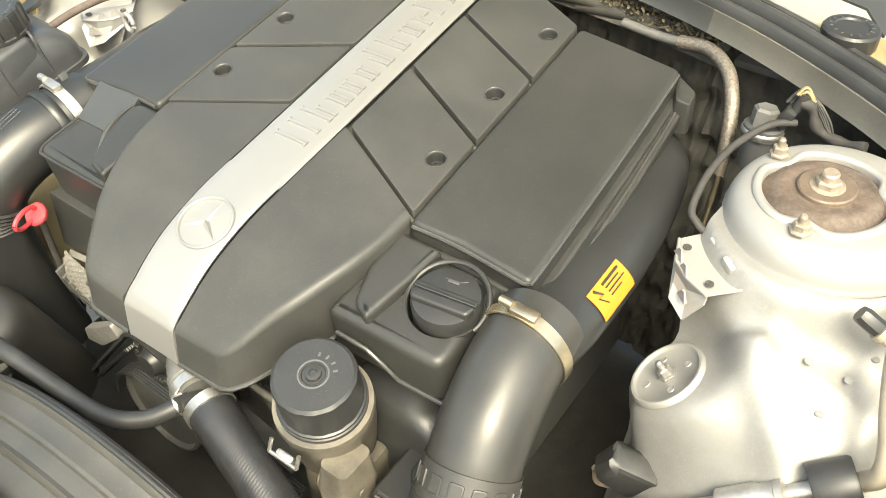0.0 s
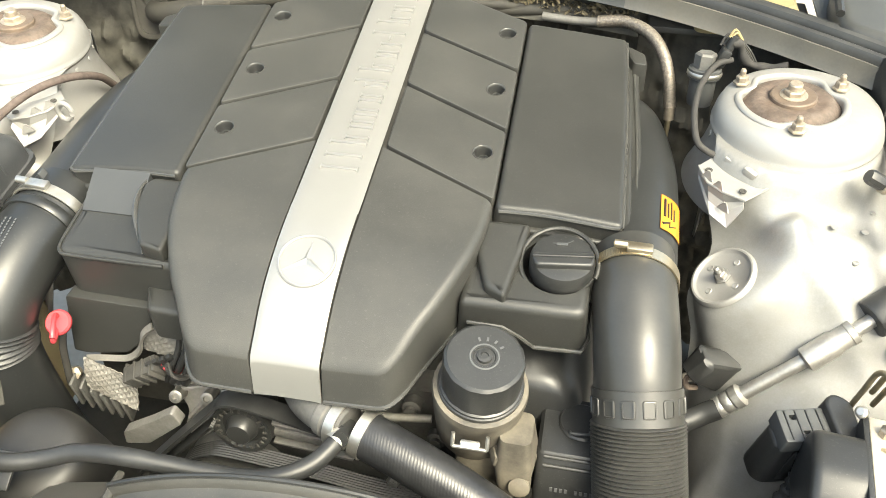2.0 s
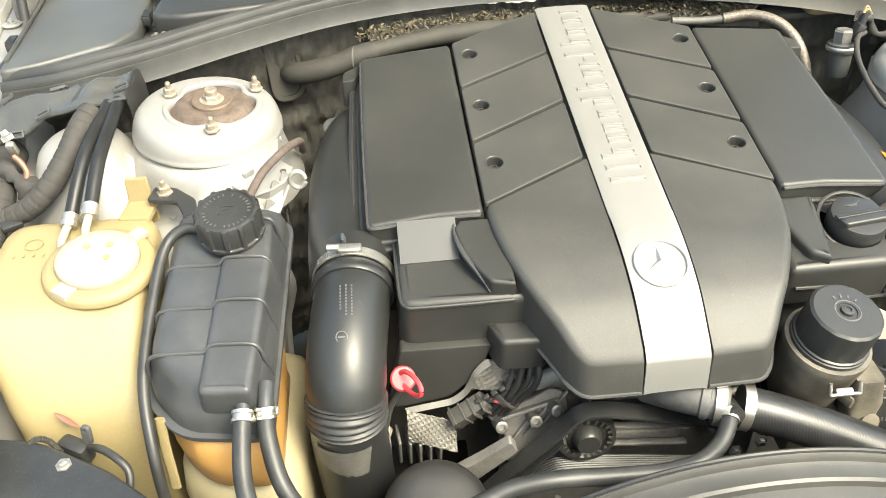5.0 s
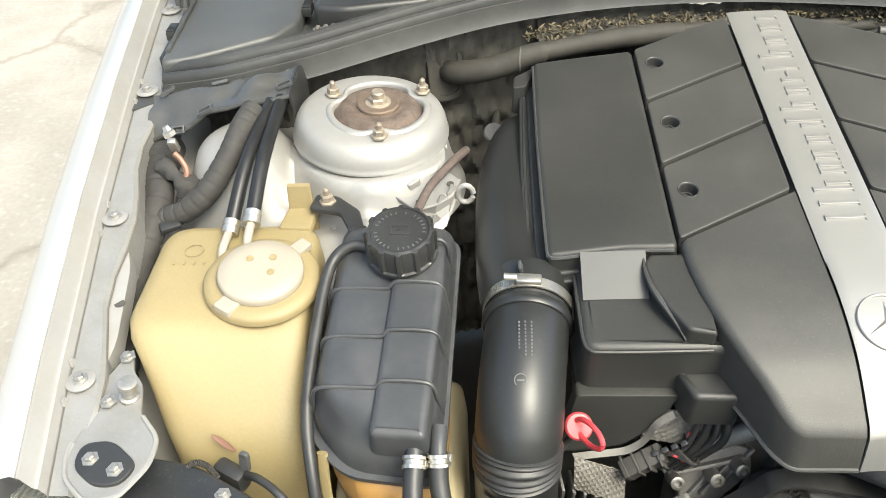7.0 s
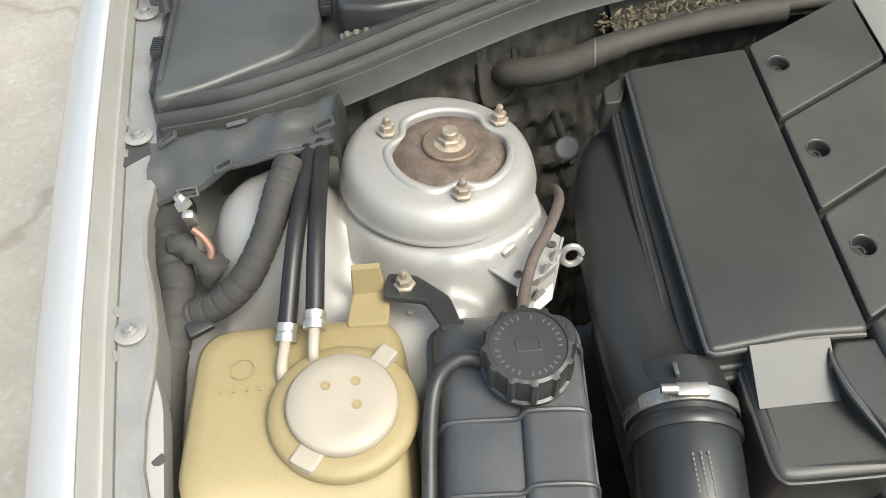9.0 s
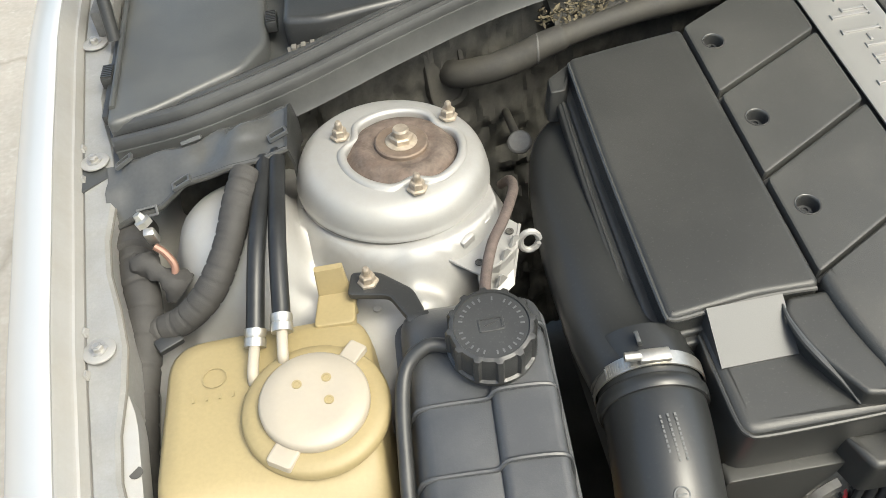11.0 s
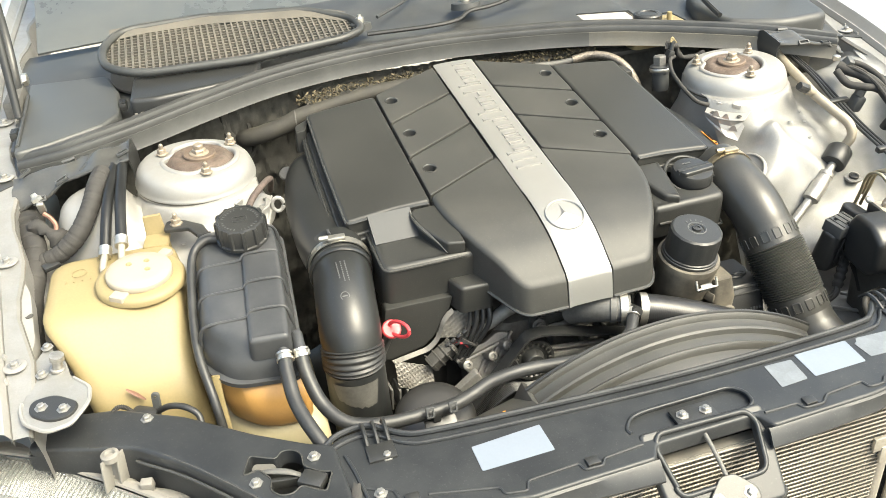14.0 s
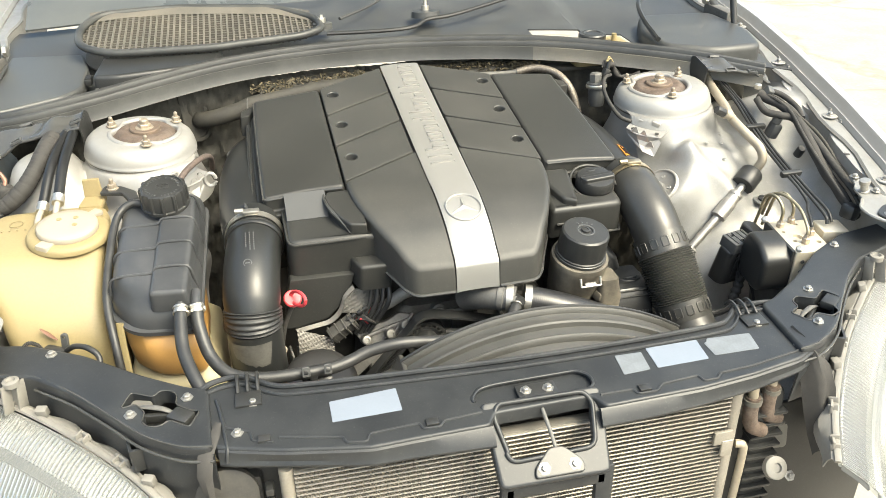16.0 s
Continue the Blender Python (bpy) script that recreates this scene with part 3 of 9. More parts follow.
def arch_panel(s, name, label):
    w = thing(name, (s * 0.6, 0.15, 0.25), label, "inner panel")
    rows = []
    for i in range(170):
        y = -0.35 + 0.97 * i / 169
        row = []
        for j in range(110):
            x, z = arch_at(y, j / 109)
            # the pressed ridge that runs down from the dome, and the sunk field beside it
            r = math.exp(-((x - 0.565 + (0.28 - y) * 0.25) / 0.022) ** 2) * 0.014 * max(0, min(1, (0.30 - y) / 0.06)) * max(0, min(1, (y - 0.06) / 0.1))
            f = math.exp(-((x - 0.50) / 0.03) ** 2 - ((y - 0.1) / 0.05) ** 2) * -0.006
            k = math.exp(-((x - 0.765) / 0.060) ** 4 - ((y - 0.30) / 0.070) ** 4) * 0.075 if s > 0 else math.exp(-(((x - 0.722) / 0.072) ** 2 + ((y - 0.315) / 0.085) ** 2) ** 2) * 0.100
            z += r + f + k
            if s < 0:
                z -= 0.050 * max(0.0, min(1.0, (x - 0.775) / 0.05))
            # the panel climbs to the skirt of the dome
            d = math.hypot(x - 0.541, y - 0.346)
            cone = 0.818 - 2.4 * max(0.0, d - 0.110)
            e = cone - z
            z += 0.5 * (e + math.sqrt(e * e + 0.00006)) if d > 0.085 else 0.0
            # the crease that sets the sunk inner field off from the outer one
            side = (x - 0.515) * 0.643 + (y - 0.207) * 0.766
            fade = max(0.0, min(1.0, (0.24 - y) / 0.04)) * max(0.0, min(1.0, (y - 0.06) / 0.06)) * max(0.0, min(1.0, (x - 0.46) / 0.02)) * max(0.0, min(1.0, (0.66 - x) / 0.05))
            z += 0.013 * fade * (math.exp(-(side / 0.018) ** 2) if side > 0 else math.exp(-(side / 0.010) ** 2))
            # a sunk field above the crease, a shelf below it
            sunk = 0.25 * (1 + math.tanh((x - 0.552) / 0.007)) * (1 + math.tanh((0.648 - x) / 0.007)) * 0.25 * (1 + math.tanh((y - 0.186) / 0.008)) * (1 + math.tanh((0.238 - y) / 0.008))
            shelf = 0.25 * (1 + math.tanh((x - 0.505) / 0.007)) * (1 + math.tanh((0.690 - x) / 0.007)) * 0.5 * (1 + math.tanh((0.105 + 0.1 * (x - 0.5) - y) / 0.007))
            z -= 0.006 * sunk + 0.008 * shelf
            # towards the headlamp the panel drops to the rail
            z = min(z, 0.55 + 6.0 * max(0.0, y + 0.15))
            # the flat facet that carries the stud plate
            n0, c0 = STUD_N, STUD_C
            flat = math.exp(-(((x - c0.x) ** 2 + (y - c0.y) ** 2 + (z - c0.z) ** 2) / 0.0055) ** 3)
            dist = (Vector((x, y, z)) - c0).dot(n0)
            p = Vector((x, y, z)) - n0 * (dist * flat)
            row.append(Vector((s * p.x, p.y, p.z)))
        rows.append(row)
    # left arch gets the lighter paint because more light falls there
    part("pressing", sheet(rows, 0.0012), M_PAINT_DIM if s > 0 else M_PAINT, w, "dusty silver painted pressing", 60)
    return w


arch_r = arch_panel(1, "wheel_arch_panel", "silver painted inner wheel arch panel with weld marks")
arch_l = arch_panel(-1, "wheel_arch_panel", "silver painted inner wheel arch panel under the tanks")


def strut_tower(s, label):
    """The spring dome: pressed cap with a scalloped opening, rusty mount, three studs."""
    cx, cy = s * 0.534, 0.348
    tw = thing("strut_tower", (cx, cy, 0.72), label, "strut tower", "spring domes")
    M = Matrix.Translation((cx, cy, 0.862 if s < 0 else 0.857)) @ pose(0, 0, 0, 2.5, -s * 3.0, 6 if s < 0 else -2)
    ox, oy = s * 0.011, 0.003
    n = 72
    prof = [(0.136, -0.125), (0.118, -0.090), (0.111, -0.068), (0.1080, -0.056), (0.1068, -0.048), (0.1065, -0.0405), (0.1065, -0.0385), (0.1092, -0.0380), (0.1092, -0.0350), (0.1085, -0.0342), (0.1075, -0.0290), (0.1055, -0.0215), (0.1015, -0.0130), (0.0955, -0.0072), (0.089, -0.0042), (0.080, -0.0026), (0.0720, -0.0016)]
    bm = bmesh.new()
    rings = [[bm.verts.new((0.955 * r * math.cos(2 * math.pi * i / n) + ox * min(1, (r - 0.06) / 0.03), 0.955 * r * math.sin(2 * math.pi * i / n) + oy * min(1, (r - 0.06) / 0.03), z)) for i in range(n)] for r, z in prof]

    def mouth(a, r):
        k = math.cos(3 * (a - radians(-90)))
        return r - 0.0115 * max(0, k) ** 3

    for r, z in ((0.0690, -0.0014), (0.0678, 0.0006), (0.0660, 0.0018), (0.0632, 0.0020), (0.0606, 0.0012), (0.0592, -0.002), (0.0588, -0.014)):
        rings.append([bm.verts.new((mouth(2 * math.pi * i / n, r) * math.cos(2 * math.pi * i / n), mouth(2 * math.pi * i / n, r) * math.sin(2 * math.pi * i / n), z)) for i in range(n)])
    for a, b in zip(rings, rings[1:]):
        bridge(bm, a, b)
    bm.transform(M)
    part("dome", bm, M_PAINT, tw, "silver painted pressed dome", 50)
    tm = part("top_mount", lathe([(0.0, -0.004), (0.028, -0.004), (0.0315, -0.0052), (0.0355, -0.0040), (0.041, -0.0036), (0.0465, -0.0050), (0.0515, -0.0082), (0.0555, -0.0135), (0.0625, -0.017)][::-1], 48, M @ T(0, 0, 0.0075), lambda a, k: 1 + 0.010 * noise.noise(Vector((3 * math.cos(a), 3 * math.sin(a), k * 1.7)))), M_RUST, tw, "rust-brown top mount")
    part("dished_washer", lathe([(0.0, 0.0005), (0.0195, 0.0004), (0.0235, 0.0010), (0.0264, 0.0010), (0.0280, -0.0003), (0.0284, -0.0045)][::-1], 40, M @ T(0, 0, 0.0075)), M_RING, tm, "rust-brown dished washer")
    part("centre_nut", merge(lathe([(0.0172, 0.006), (0.0168, 0.0085), (0.0145, 0.0093), (0.0, 0.0093)], 24, M), lathe([(0.0124, 0.008), (0.0124, 0.0145), (0.0110, 0.016), (0, 0.016)], 6, M), lathe([(0.0086, 0.015), (0.0086, 0.0225), (0.0072, 0.0245), (0.0, 0.0245)], 16, M)), M_STUD, tm, "rusty centre nut", 25)
    for a in (-90, 30, 150):
        put("stud_nut", NUT, M @ T(0.0690 * math.cos(radians(a)), 0.0690 * math.sin(radians(a)), 0.0005), tw)
    part("sealant_line", lathe([(0.1018, -0.0425), (0.1028, -0.0415), (0.1030, -0.0392), (0.1020, -0.0385)], 64, M @ T(ox, oy, 0)), M_TAN, tw, "tan sealant line")
    for i in range(18):
        a = 2 * math.pi * i / 18 + 0.1
        put("spot_weld", RIVET, M @ aim((ox + 0.1025 * math.cos(a), oy + 0.1025 * math.sin(a), -0.0515), (math.cos(a), math.sin(a), 0.25)), tw)
    return tw, M


tower_r, M_TR = strut_tower(1, "silver spring dome with a rusty top mount and three studs")
tower_l, M_TL = strut_tower(-1, "silver spring dome with a rusty mount, behind the coolant tank")

# bay floor, bulkhead and the closed sides below
# unseen tray, added to keep ground light out of the bay
fl = thing("undertray", (0, 0.1, 0.2), "dark tray added to shut out ground light", "undertray", kind="structure")
part("tray", box(1.1, 1.15, 0.01, T(0, 0.1, 0.205)), M_DARK, fl)
bk = thing("bulkhead", (0, 0.66, 0.2), "sooty felt-lined bulkhead behind the engine", "bulkhead", kind="structure")
rows = []
for i in range(360):
    x = -0.80 + 1.60 * i / 359
    yb = 0.60 - 0.26 * abs(x / 0.87) ** 2.2 + 0.05
    rows.append([Vector((x, yb + 0.012 * noise.noise(Vector((x * 14, k * 0.3, 0))) + 0.010 * noise.noise(Vector((x * 45, k * 0.22, 5))) + 0.008 * noise.noise(Vector((x * 90, k * 0.4, 9))) - 0.02 / (1 + math.exp((k - 36) * 0.4)), 0.22 + 0.64 * k / 69)) for k in range(70)])
part("lining", sheet(rows, 0.004), M_WALL, bk)
part("round_plug", lathe([(0.0155, 0.0), (0.0155, 0.004), (0.013, 0.006), (0.0, 0.006)], 24, aim((-0.3815, 0.4765, 0.739), (-0.2, -0.5, 0.85))), M_DIRTY, bk, "pale round plug")
part("plug_stem", rod((-0.3815, 0.478, 0.738), (-0.375, 0.60, 0.70), 0.006), M_SOOT, bk)

# ---- cowl: rubber seal, trims, lids, grille, windscreen ----
SEAL = [(-0.836, 0.402, 0.876), (-0.76, 0.406, 0.882), (-0.69, 0.422, 0.889), (-0.62, 0.450, 0.893), (-0.5, 0.51, 0.900), (-0.377, 0.565, 0.905), (-0.25, 0.60, 0.907), (-0.123, 0.615, 0.908), (0.0, 0.615, 0.908), (0.135, 0.60, 0.906), (0.27, 0.575, 0.903), (0.39, 0.54, 0.898), (0.51, 0.49, 0.890), (0.62, 0.425, 0.884), (0.70, 0.375, 0.876), (0.775, 0.33, 0.866)]
seal = thing("bonnet_seal", (0, 0.6, 0.87), "ribbed black rubber sealing strip along the cowl edge", "rubber seal")


def along(path, offs, per=5):
    line = spline(path, per)
    rows = []
    for i, p in enumerate(line):
        d = (line[min(i + 1, len(line) - 1)] - line[max(i - 1, 0)])
        d.z = 0
        d.normalize()
        back = Vector((-d.y, d.x, 0))
        rows.append([p + back * u + Vector((0, 0, w)) for u, w in offs])
    return rows


LIP = [(0.0, -0.034), (0.002, -0.030), (0.005, -0.016), (0.006, -0.006), (0.012, -0.004)]
lip = along(SEAL, LIP)
part("front_lip", sheet(lip[:53], 0.002), M_LIP, seal, "flat grey lower lip")
# the lip turns paler from here to its right-hand end
part("front_lip", sheet(lip[52:], 0.002), M_LIP_PALE, seal, "paler right-hand stretch of the lower lip")
part("lower_bead", sheet(along(SEAL, [(0.008, -0.008), (0.008, 0.001), (0.0105, 0.006), (0.015, 0.008), (0.0195, 0.006), (0.022, 0.001), (0.0225, -0.006)])), M_SEAL, seal)
part("upper_bead", sheet(along(SEAL, [(0.0255, -0.008), (0.026, 0.005), (0.029, 0.012), (0.034, 0.0145), (0.0395, 0.012), (0.043, 0.006), (0.0445, -0.002), (0.049, 0.001), (0.051, 0.007), (0.056, 0.008), (0.060, 0.003), (0.075, -0.002)])), M_SEAL, seal)
for e in (0, -1):
    for offs in ([(0.008, -0.008), (0.008, 0.001), (0.015, 0.008), (0.022, 0.001), (0.0225, -0.008)], [(0.0255, -0.008), (0.026, 0.005), (0.034, 0.0145), (0.043, 0.006), (0.0445, -0.008)]):
        q = along(SEAL, offs)[e]
        part("end_face", loft([q, [p + Vector((0.002 if e else -0.002, 0, 0)) for p in q]]), M_SEAL, seal)

deck = thing("cowl_panel", (0, 0.78, 0.87), "dark grey plastic cowl panel below the windscreen", "cowl", kind="structure")
rows = []
for i in range(60):
    x = -0.9 + 1.8 * i / 59
    y0 = 0.66 - 0.27 * abs(x / 0.85) ** 2.0
    rows.append([Vector((x, y0 + (1.02 - y0) * k / 9, (0.892 if -0.40 < x < 0.5 else 0.868) + 0.05 * (k / 9) ** 1.3 + 0.004 * math.sin(k * 1.2) - 0.02 * abs(x) ** 2)) for k in range(10)])
bm = sheet(rows)
cut = [f for f in bm.faces if 0.36 < f.calc_center_median().x < 0.60 and 0.5 < f.calc_center_median().y < 0.69]
bmesh.ops.delete(bm, geom=cut, context="FACES")
bmesh.ops.solidify(bm, geom=bm.faces[:], thickness=0.003)
part("deck", bm, M_COWL, deck)
part("well_floor", box(0.24, 0.13, 0.01, T(0.48, 0.635, 0.835), 0.002), M_DARK, deck)
ws = thing("windscreen", (0, 1.1, 0.93), "dusty windscreen glass above the cowl", "windscreen", kind="structure")
part("pane", sheet([[Vector((x, 1.0 + 0.12 * k - 0.05 * abs(x) ** 2, 0.935 + 0.06 * k - 0.02 * x * x)) for k in range(8)] for x in [-0.85 + 0.1 * i for i in range(18)]], 0.005), M_SCREEN, ws)

# the raised bonnet, upright behind the cowl
bon = thing("bonnet", (0, 1.05, 0.98), "raised silver bonnet with a dark felt lining", "bonnet", kind="structure")
part("skin", sheet([[Vector((x, 1.09 - 0.42 * q + 0.05 * x * x, 1.16 + 1.05 * q)) for x in [-0.88 + 0.11 * i for i in range(17)]] for q in [k / 10 for k in range(11)]], 0.02), M_PAINT_LIT, bon, "silver outer skin", 60)
part("lining", sheet([[Vector((x, 1.058 - 0.42 * q + 0.05 * x * x, 1.165 + 1.03 * q)) for x in [-0.82 + 0.1025 * i for i in range(17)]] for q in [k / 10 for k in range(11)]], 0.01), M_DARK, bon, "dark felt lining", 60)

# ---- engine cover ----
MC = Matrix.Translation((0.008, 0, 0.798)) @ pose(0, 0, 0, 9.26, 0, 0.9)
cover = thing("engine_cover", (0, 0.2, 0.66), "matt black engine cover with a silver centre strip", "engine cover")


def mirrored(pts, s):
    return [(s * p[0], *p[1:]) for p in pts]


def nose(p):
    """The cover's top bows down towards its front edge, whose face leans back; its lower rim stays."""
    q = max(0.0, min(1.0, (p[2] + 0.0875) / 0.0875))
    d = max(0.0, 0.062 - p[1])
    return Vector((p[0], p[1] + 0.012 * q * max(0.0, min(1.0, (-0.03 - p[1]) / 0.06)), p[2] - 1.42 * d * d * q))


def bowed(bm):
    """A part of the cover, cut across so that it can follow the bow of the nose, set in place."""
    for k in range(15):
        bmesh.ops.bisect_plane(bm, geom=bm.verts[:] + bm.edges[:] + bm.faces[:], dist=1e-5, plane_co=(0, 0.062 - 0.0115 * k, 0), plane_no=(0, 1, 0))
    for v in bm.verts:
        v.co = nose(v.co)
    bm.transform(MC)
    return bm


part("base_shell", bowed(plate(rounded([(-0.045, 0.55), (-0.186, 0.478), (-0.186, 0.12), (-0.172, 0.04), (-0.15, -0.01), (-0.104, -0.092), (0.104, -0.092), (0.15, -0.01), (0.172, 0.04), (0.186, 0.12), (0.186, 0.478), (0.045, 0.55)], 0.01), -0.080, -0.014, 0.004)), M_DARK, cover, "dark shell under the panels")
GX = 0.0455
for s in (1, -1):
    rowsy = [(0.553, 0.481), (0.437, 0.364), (0.318, 0.243), (0.194, 0.121)]
    for k in range(3):
        (a0, b0), (a1, b1) = rowsy[k], rowsy[k + 1]
        gap = 0.0027
        pts = [(GX, a0 - gap), (GX, a1 + gap), (0.1865, b1 + gap), (0.1865, b0 - gap)]
        hy = (0.446, 0.321, 0.200)[k]
        part("panel", plate(rounded(mirrored(pts, s), 0.0058, 3), -0.03, -0.001, 0.0025, [(circle(s * 0.163, hy, 0.0115, 20), 0.015)], MC), M_COVER, cover)
        # darker plastic in the cup stands in for the recess's shade
        part("screw_cup", lathe([(0.0113, -0.0018), (0.0102, -0.0050), (0.0092, -0.0100), (0.0080, -0.0128), (0.0, -0.0130), (0.0, -0.0145), (0.0113, -0.0145), (0.0113, -0.0018)], 28, MC @ T(s * 0.163, hy, 0)), M_BLACK, cover, "", 60)
        # lighter glossy ring stands in for the highlight round the recess
        part("cup_rim", lathe([(0.0132, -0.0014), (0.0129, -0.0003), (0.0121, -0.0001), (0.0112, -0.0010), (0.0106, -0.0032), (0.0120, -0.0030), (0.0132, -0.0014)], 28, MC @ T(s * 0.163, hy, 0)), M_EDGE, cover, "glossy rim added for the recess's highlight", 60)
        part("screw", lathe([(0.0, -0.0118), (0.0026, -0.0118), (0.0030, -0.0100), (0.0052, -0.0100), (0.0060, -0.0132)][::-1], 12, MC @ T(s * 0.163, hy, 0)), M_BLACK, cover)
    pts = [(0.0425, 0.194 - 0.002), (0.1865, 0.119, 0.004), (0.184, 0.085, 0.02), (0.174, 0.035, 0.03), (0.155, -0.012, 0.03), (0.133, -0.058, 0.03), (0.119, -0.092, 0.012), (0.104, -0.110, 0.012), (0.0395, -0.1115, 0.001)]
    out = rounded(mirrored(pts, s), 0.002, 4)

    def lim(o, q):
        x, y = q
        if abs(o[0]) < 0.0435:
            x = o[0]
        if o[1] > 0.117:
            y = 0.192 - (abs(x) - 0.0425) * 0.5069
        return x, y

    part("front_panel", bowed(plate(out, -0.089, -0.001, 0.010, clamp=lim, steps=5, taper=0.002)), M_COVER, cover, "rounded front half of the cover", 50)
    rim = [(p[0], p[1], 0) for p in rounded(mirrored([(0.1865, 0.10), (0.184, 0.085, 0.02), (0.174, 0.035, 0.03), (0.155, -0.012, 0.03), (0.133, -0.058, 0.03), (0.119, -0.092, 0.012), (0.104, -0.110, 0.012), (0.0395, -0.1115, 0.001)], s), 0.002, 4)][1:-2]
    part("rim", tube([(MC @ Vector((x * 1.012, y * 1.01 - 0.001, -0.0885))) for x, y, z in rim], 0.0028, 8, smooth=False), M_EDGE, cover, "thin rolled lower rim")


def strip_piece(y0, y1, z0, w0, w1, arc, front, name, label):
    prof = []
    ys = [y0 + (y1 - y0) * k / 18 for k in range(19)]
    for y in ys:
        prof.append((y, z0))
    if front:
        prof = [(y, z) for y, z in prof if y > -0.098]
        for k in range(7):
            a = math.pi / 2 * k / 6
            prof.append((-0.099 - 0.0135 * math.sin(a), z0 - 0.0135 * (1 - math.cos(a))))
        prof += [(-0.1135, -0.05), (-0.1145, -0.0895)]
    rows = []
    for k, (y, z) in enumerate(prof):
        f = (y0 - y) / (y0 - y1)
        w = w0 + (w1 - w0) * min(1, f)
        row = []
        for i in range(-9, 10):
            q = i / 9
            yy = y + (arc * (1 - q * q) if k == 0 else 0)
            row.append(MC @ nose((w * q, yy, z - 0.0016 * abs(q) ** 10 + (0.0012 * (1 - q * q)))))
        rows.append(row)
    bm = sheet(rows)
    bmesh.ops.solidify(bm, geom=bm.faces[:], thickness=0.003)
    return part(name, bm, M_STRIP, cover, label, 30)


upper = strip_piece(0.556, 0.080, 0.0005, 0.0425, 0.0395, 0.0, False, "name_strip", "silver upper strip with raised marks")
lower = strip_piece(0.084, -0.0985, 0.0022, 0.0392, 0.0372, 0.007, True, "badge_strip", "silver lower strip with a round badge")
# raised marks in place of the maker's name: upright and cross bars of letter size
y = 0.142
for ch, wd in enumerate((0.052, 0.027, 0.021, 0.026, 0.028, 0.031, 0.028, 0.025, 0.014, 0.034, 0.027, 0.029, 0.027)):
    tall = 0.046 if ch in (0, 5, 9) else 0.030
    lo = -0.023
    if ch == 8:
        bms = [box(0.0036, wd * 0.8, 0.0024, MC @ T(0.004, y + wd / 2, 0.0022), 0.0006)]
    else:
        ends = (y + 0.0035, y + wd - 0.0035) if wd < 0.05 else (y + 0.0035, y + wd / 2, y + wd - 0.0035)
        bms = [box(tall, 0.0034, 0.0034, MC @ T(-lo - tall / 2, e, 0.0020), 0.0008) for e in ends]
        bms += [box(0.0016, 0.0080, 0.0034, MC @ T(-lo - q, e, 0.0019), 0.0006) for e in ends for q in (0.0008, tall - 0.0008)]
    part("raised_mark", merge(*bms), M_BADGE, upper)
    y += wd + 0.0025
ring = [(0.0310 + 0.0016 * math.cos(a), 0.0026 + 0.0026 * math.sin(a)) for a in [2 * math.pi * k / 10 for k in range(11)]]
bm = bmesh.new()
rr = [[bm.verts.new((r * math.cos(2 * math.pi * i / 56), r * math.sin(2 * math.pi * i / 56), z)) for i in range(56)] for r, z in ring[:-1]]
for a, b in zip(rr, rr[1:] + rr[:1]):
    bridge(bm, a, b)
bm.transform(T(0.0012, 0.004, 0.0008))
for v in bm.verts:
    v.co = nose(v.co)
bm.transform(MC)
part("badge_ring", bm, M_BADGE, lower, "raised ring", 60)
bm = bmesh.new()
for k in range(3):
    a = radians(90 + 120 * k)
    u, w = Vector((math.cos(a), math.sin(a), 0)), Vector((-math.sin(a), math.cos(a), 0))
    tip, top = u * 0.029 + Vector((0, 0, 0.0012)), Vector((0, 0, 0.0056))
    b1 = (u * math.cos(radians(60)) + w * math.sin(radians(60))) * 0.0052
    b2 = (u * math.cos(radians(60)) - w * math.sin(radians(60))) * 0.0052
    b1.z = b2.z = 0.0012
    vs = [bm.verts.new(p) for p in (tip, b1, top, b2)]
    bm.faces.new((vs[0], vs[1], vs[2])), bm.faces.new((vs[0], vs[2], vs[3]))
bm.transform(T(0.0012, 0.004, 0.0018))
for v in bm.verts:
    v.co = nose(v.co)
bm.transform(MC)
part("badge_spokes", bm, M_BADGE, lower, "three plain tapered spokes", 10)

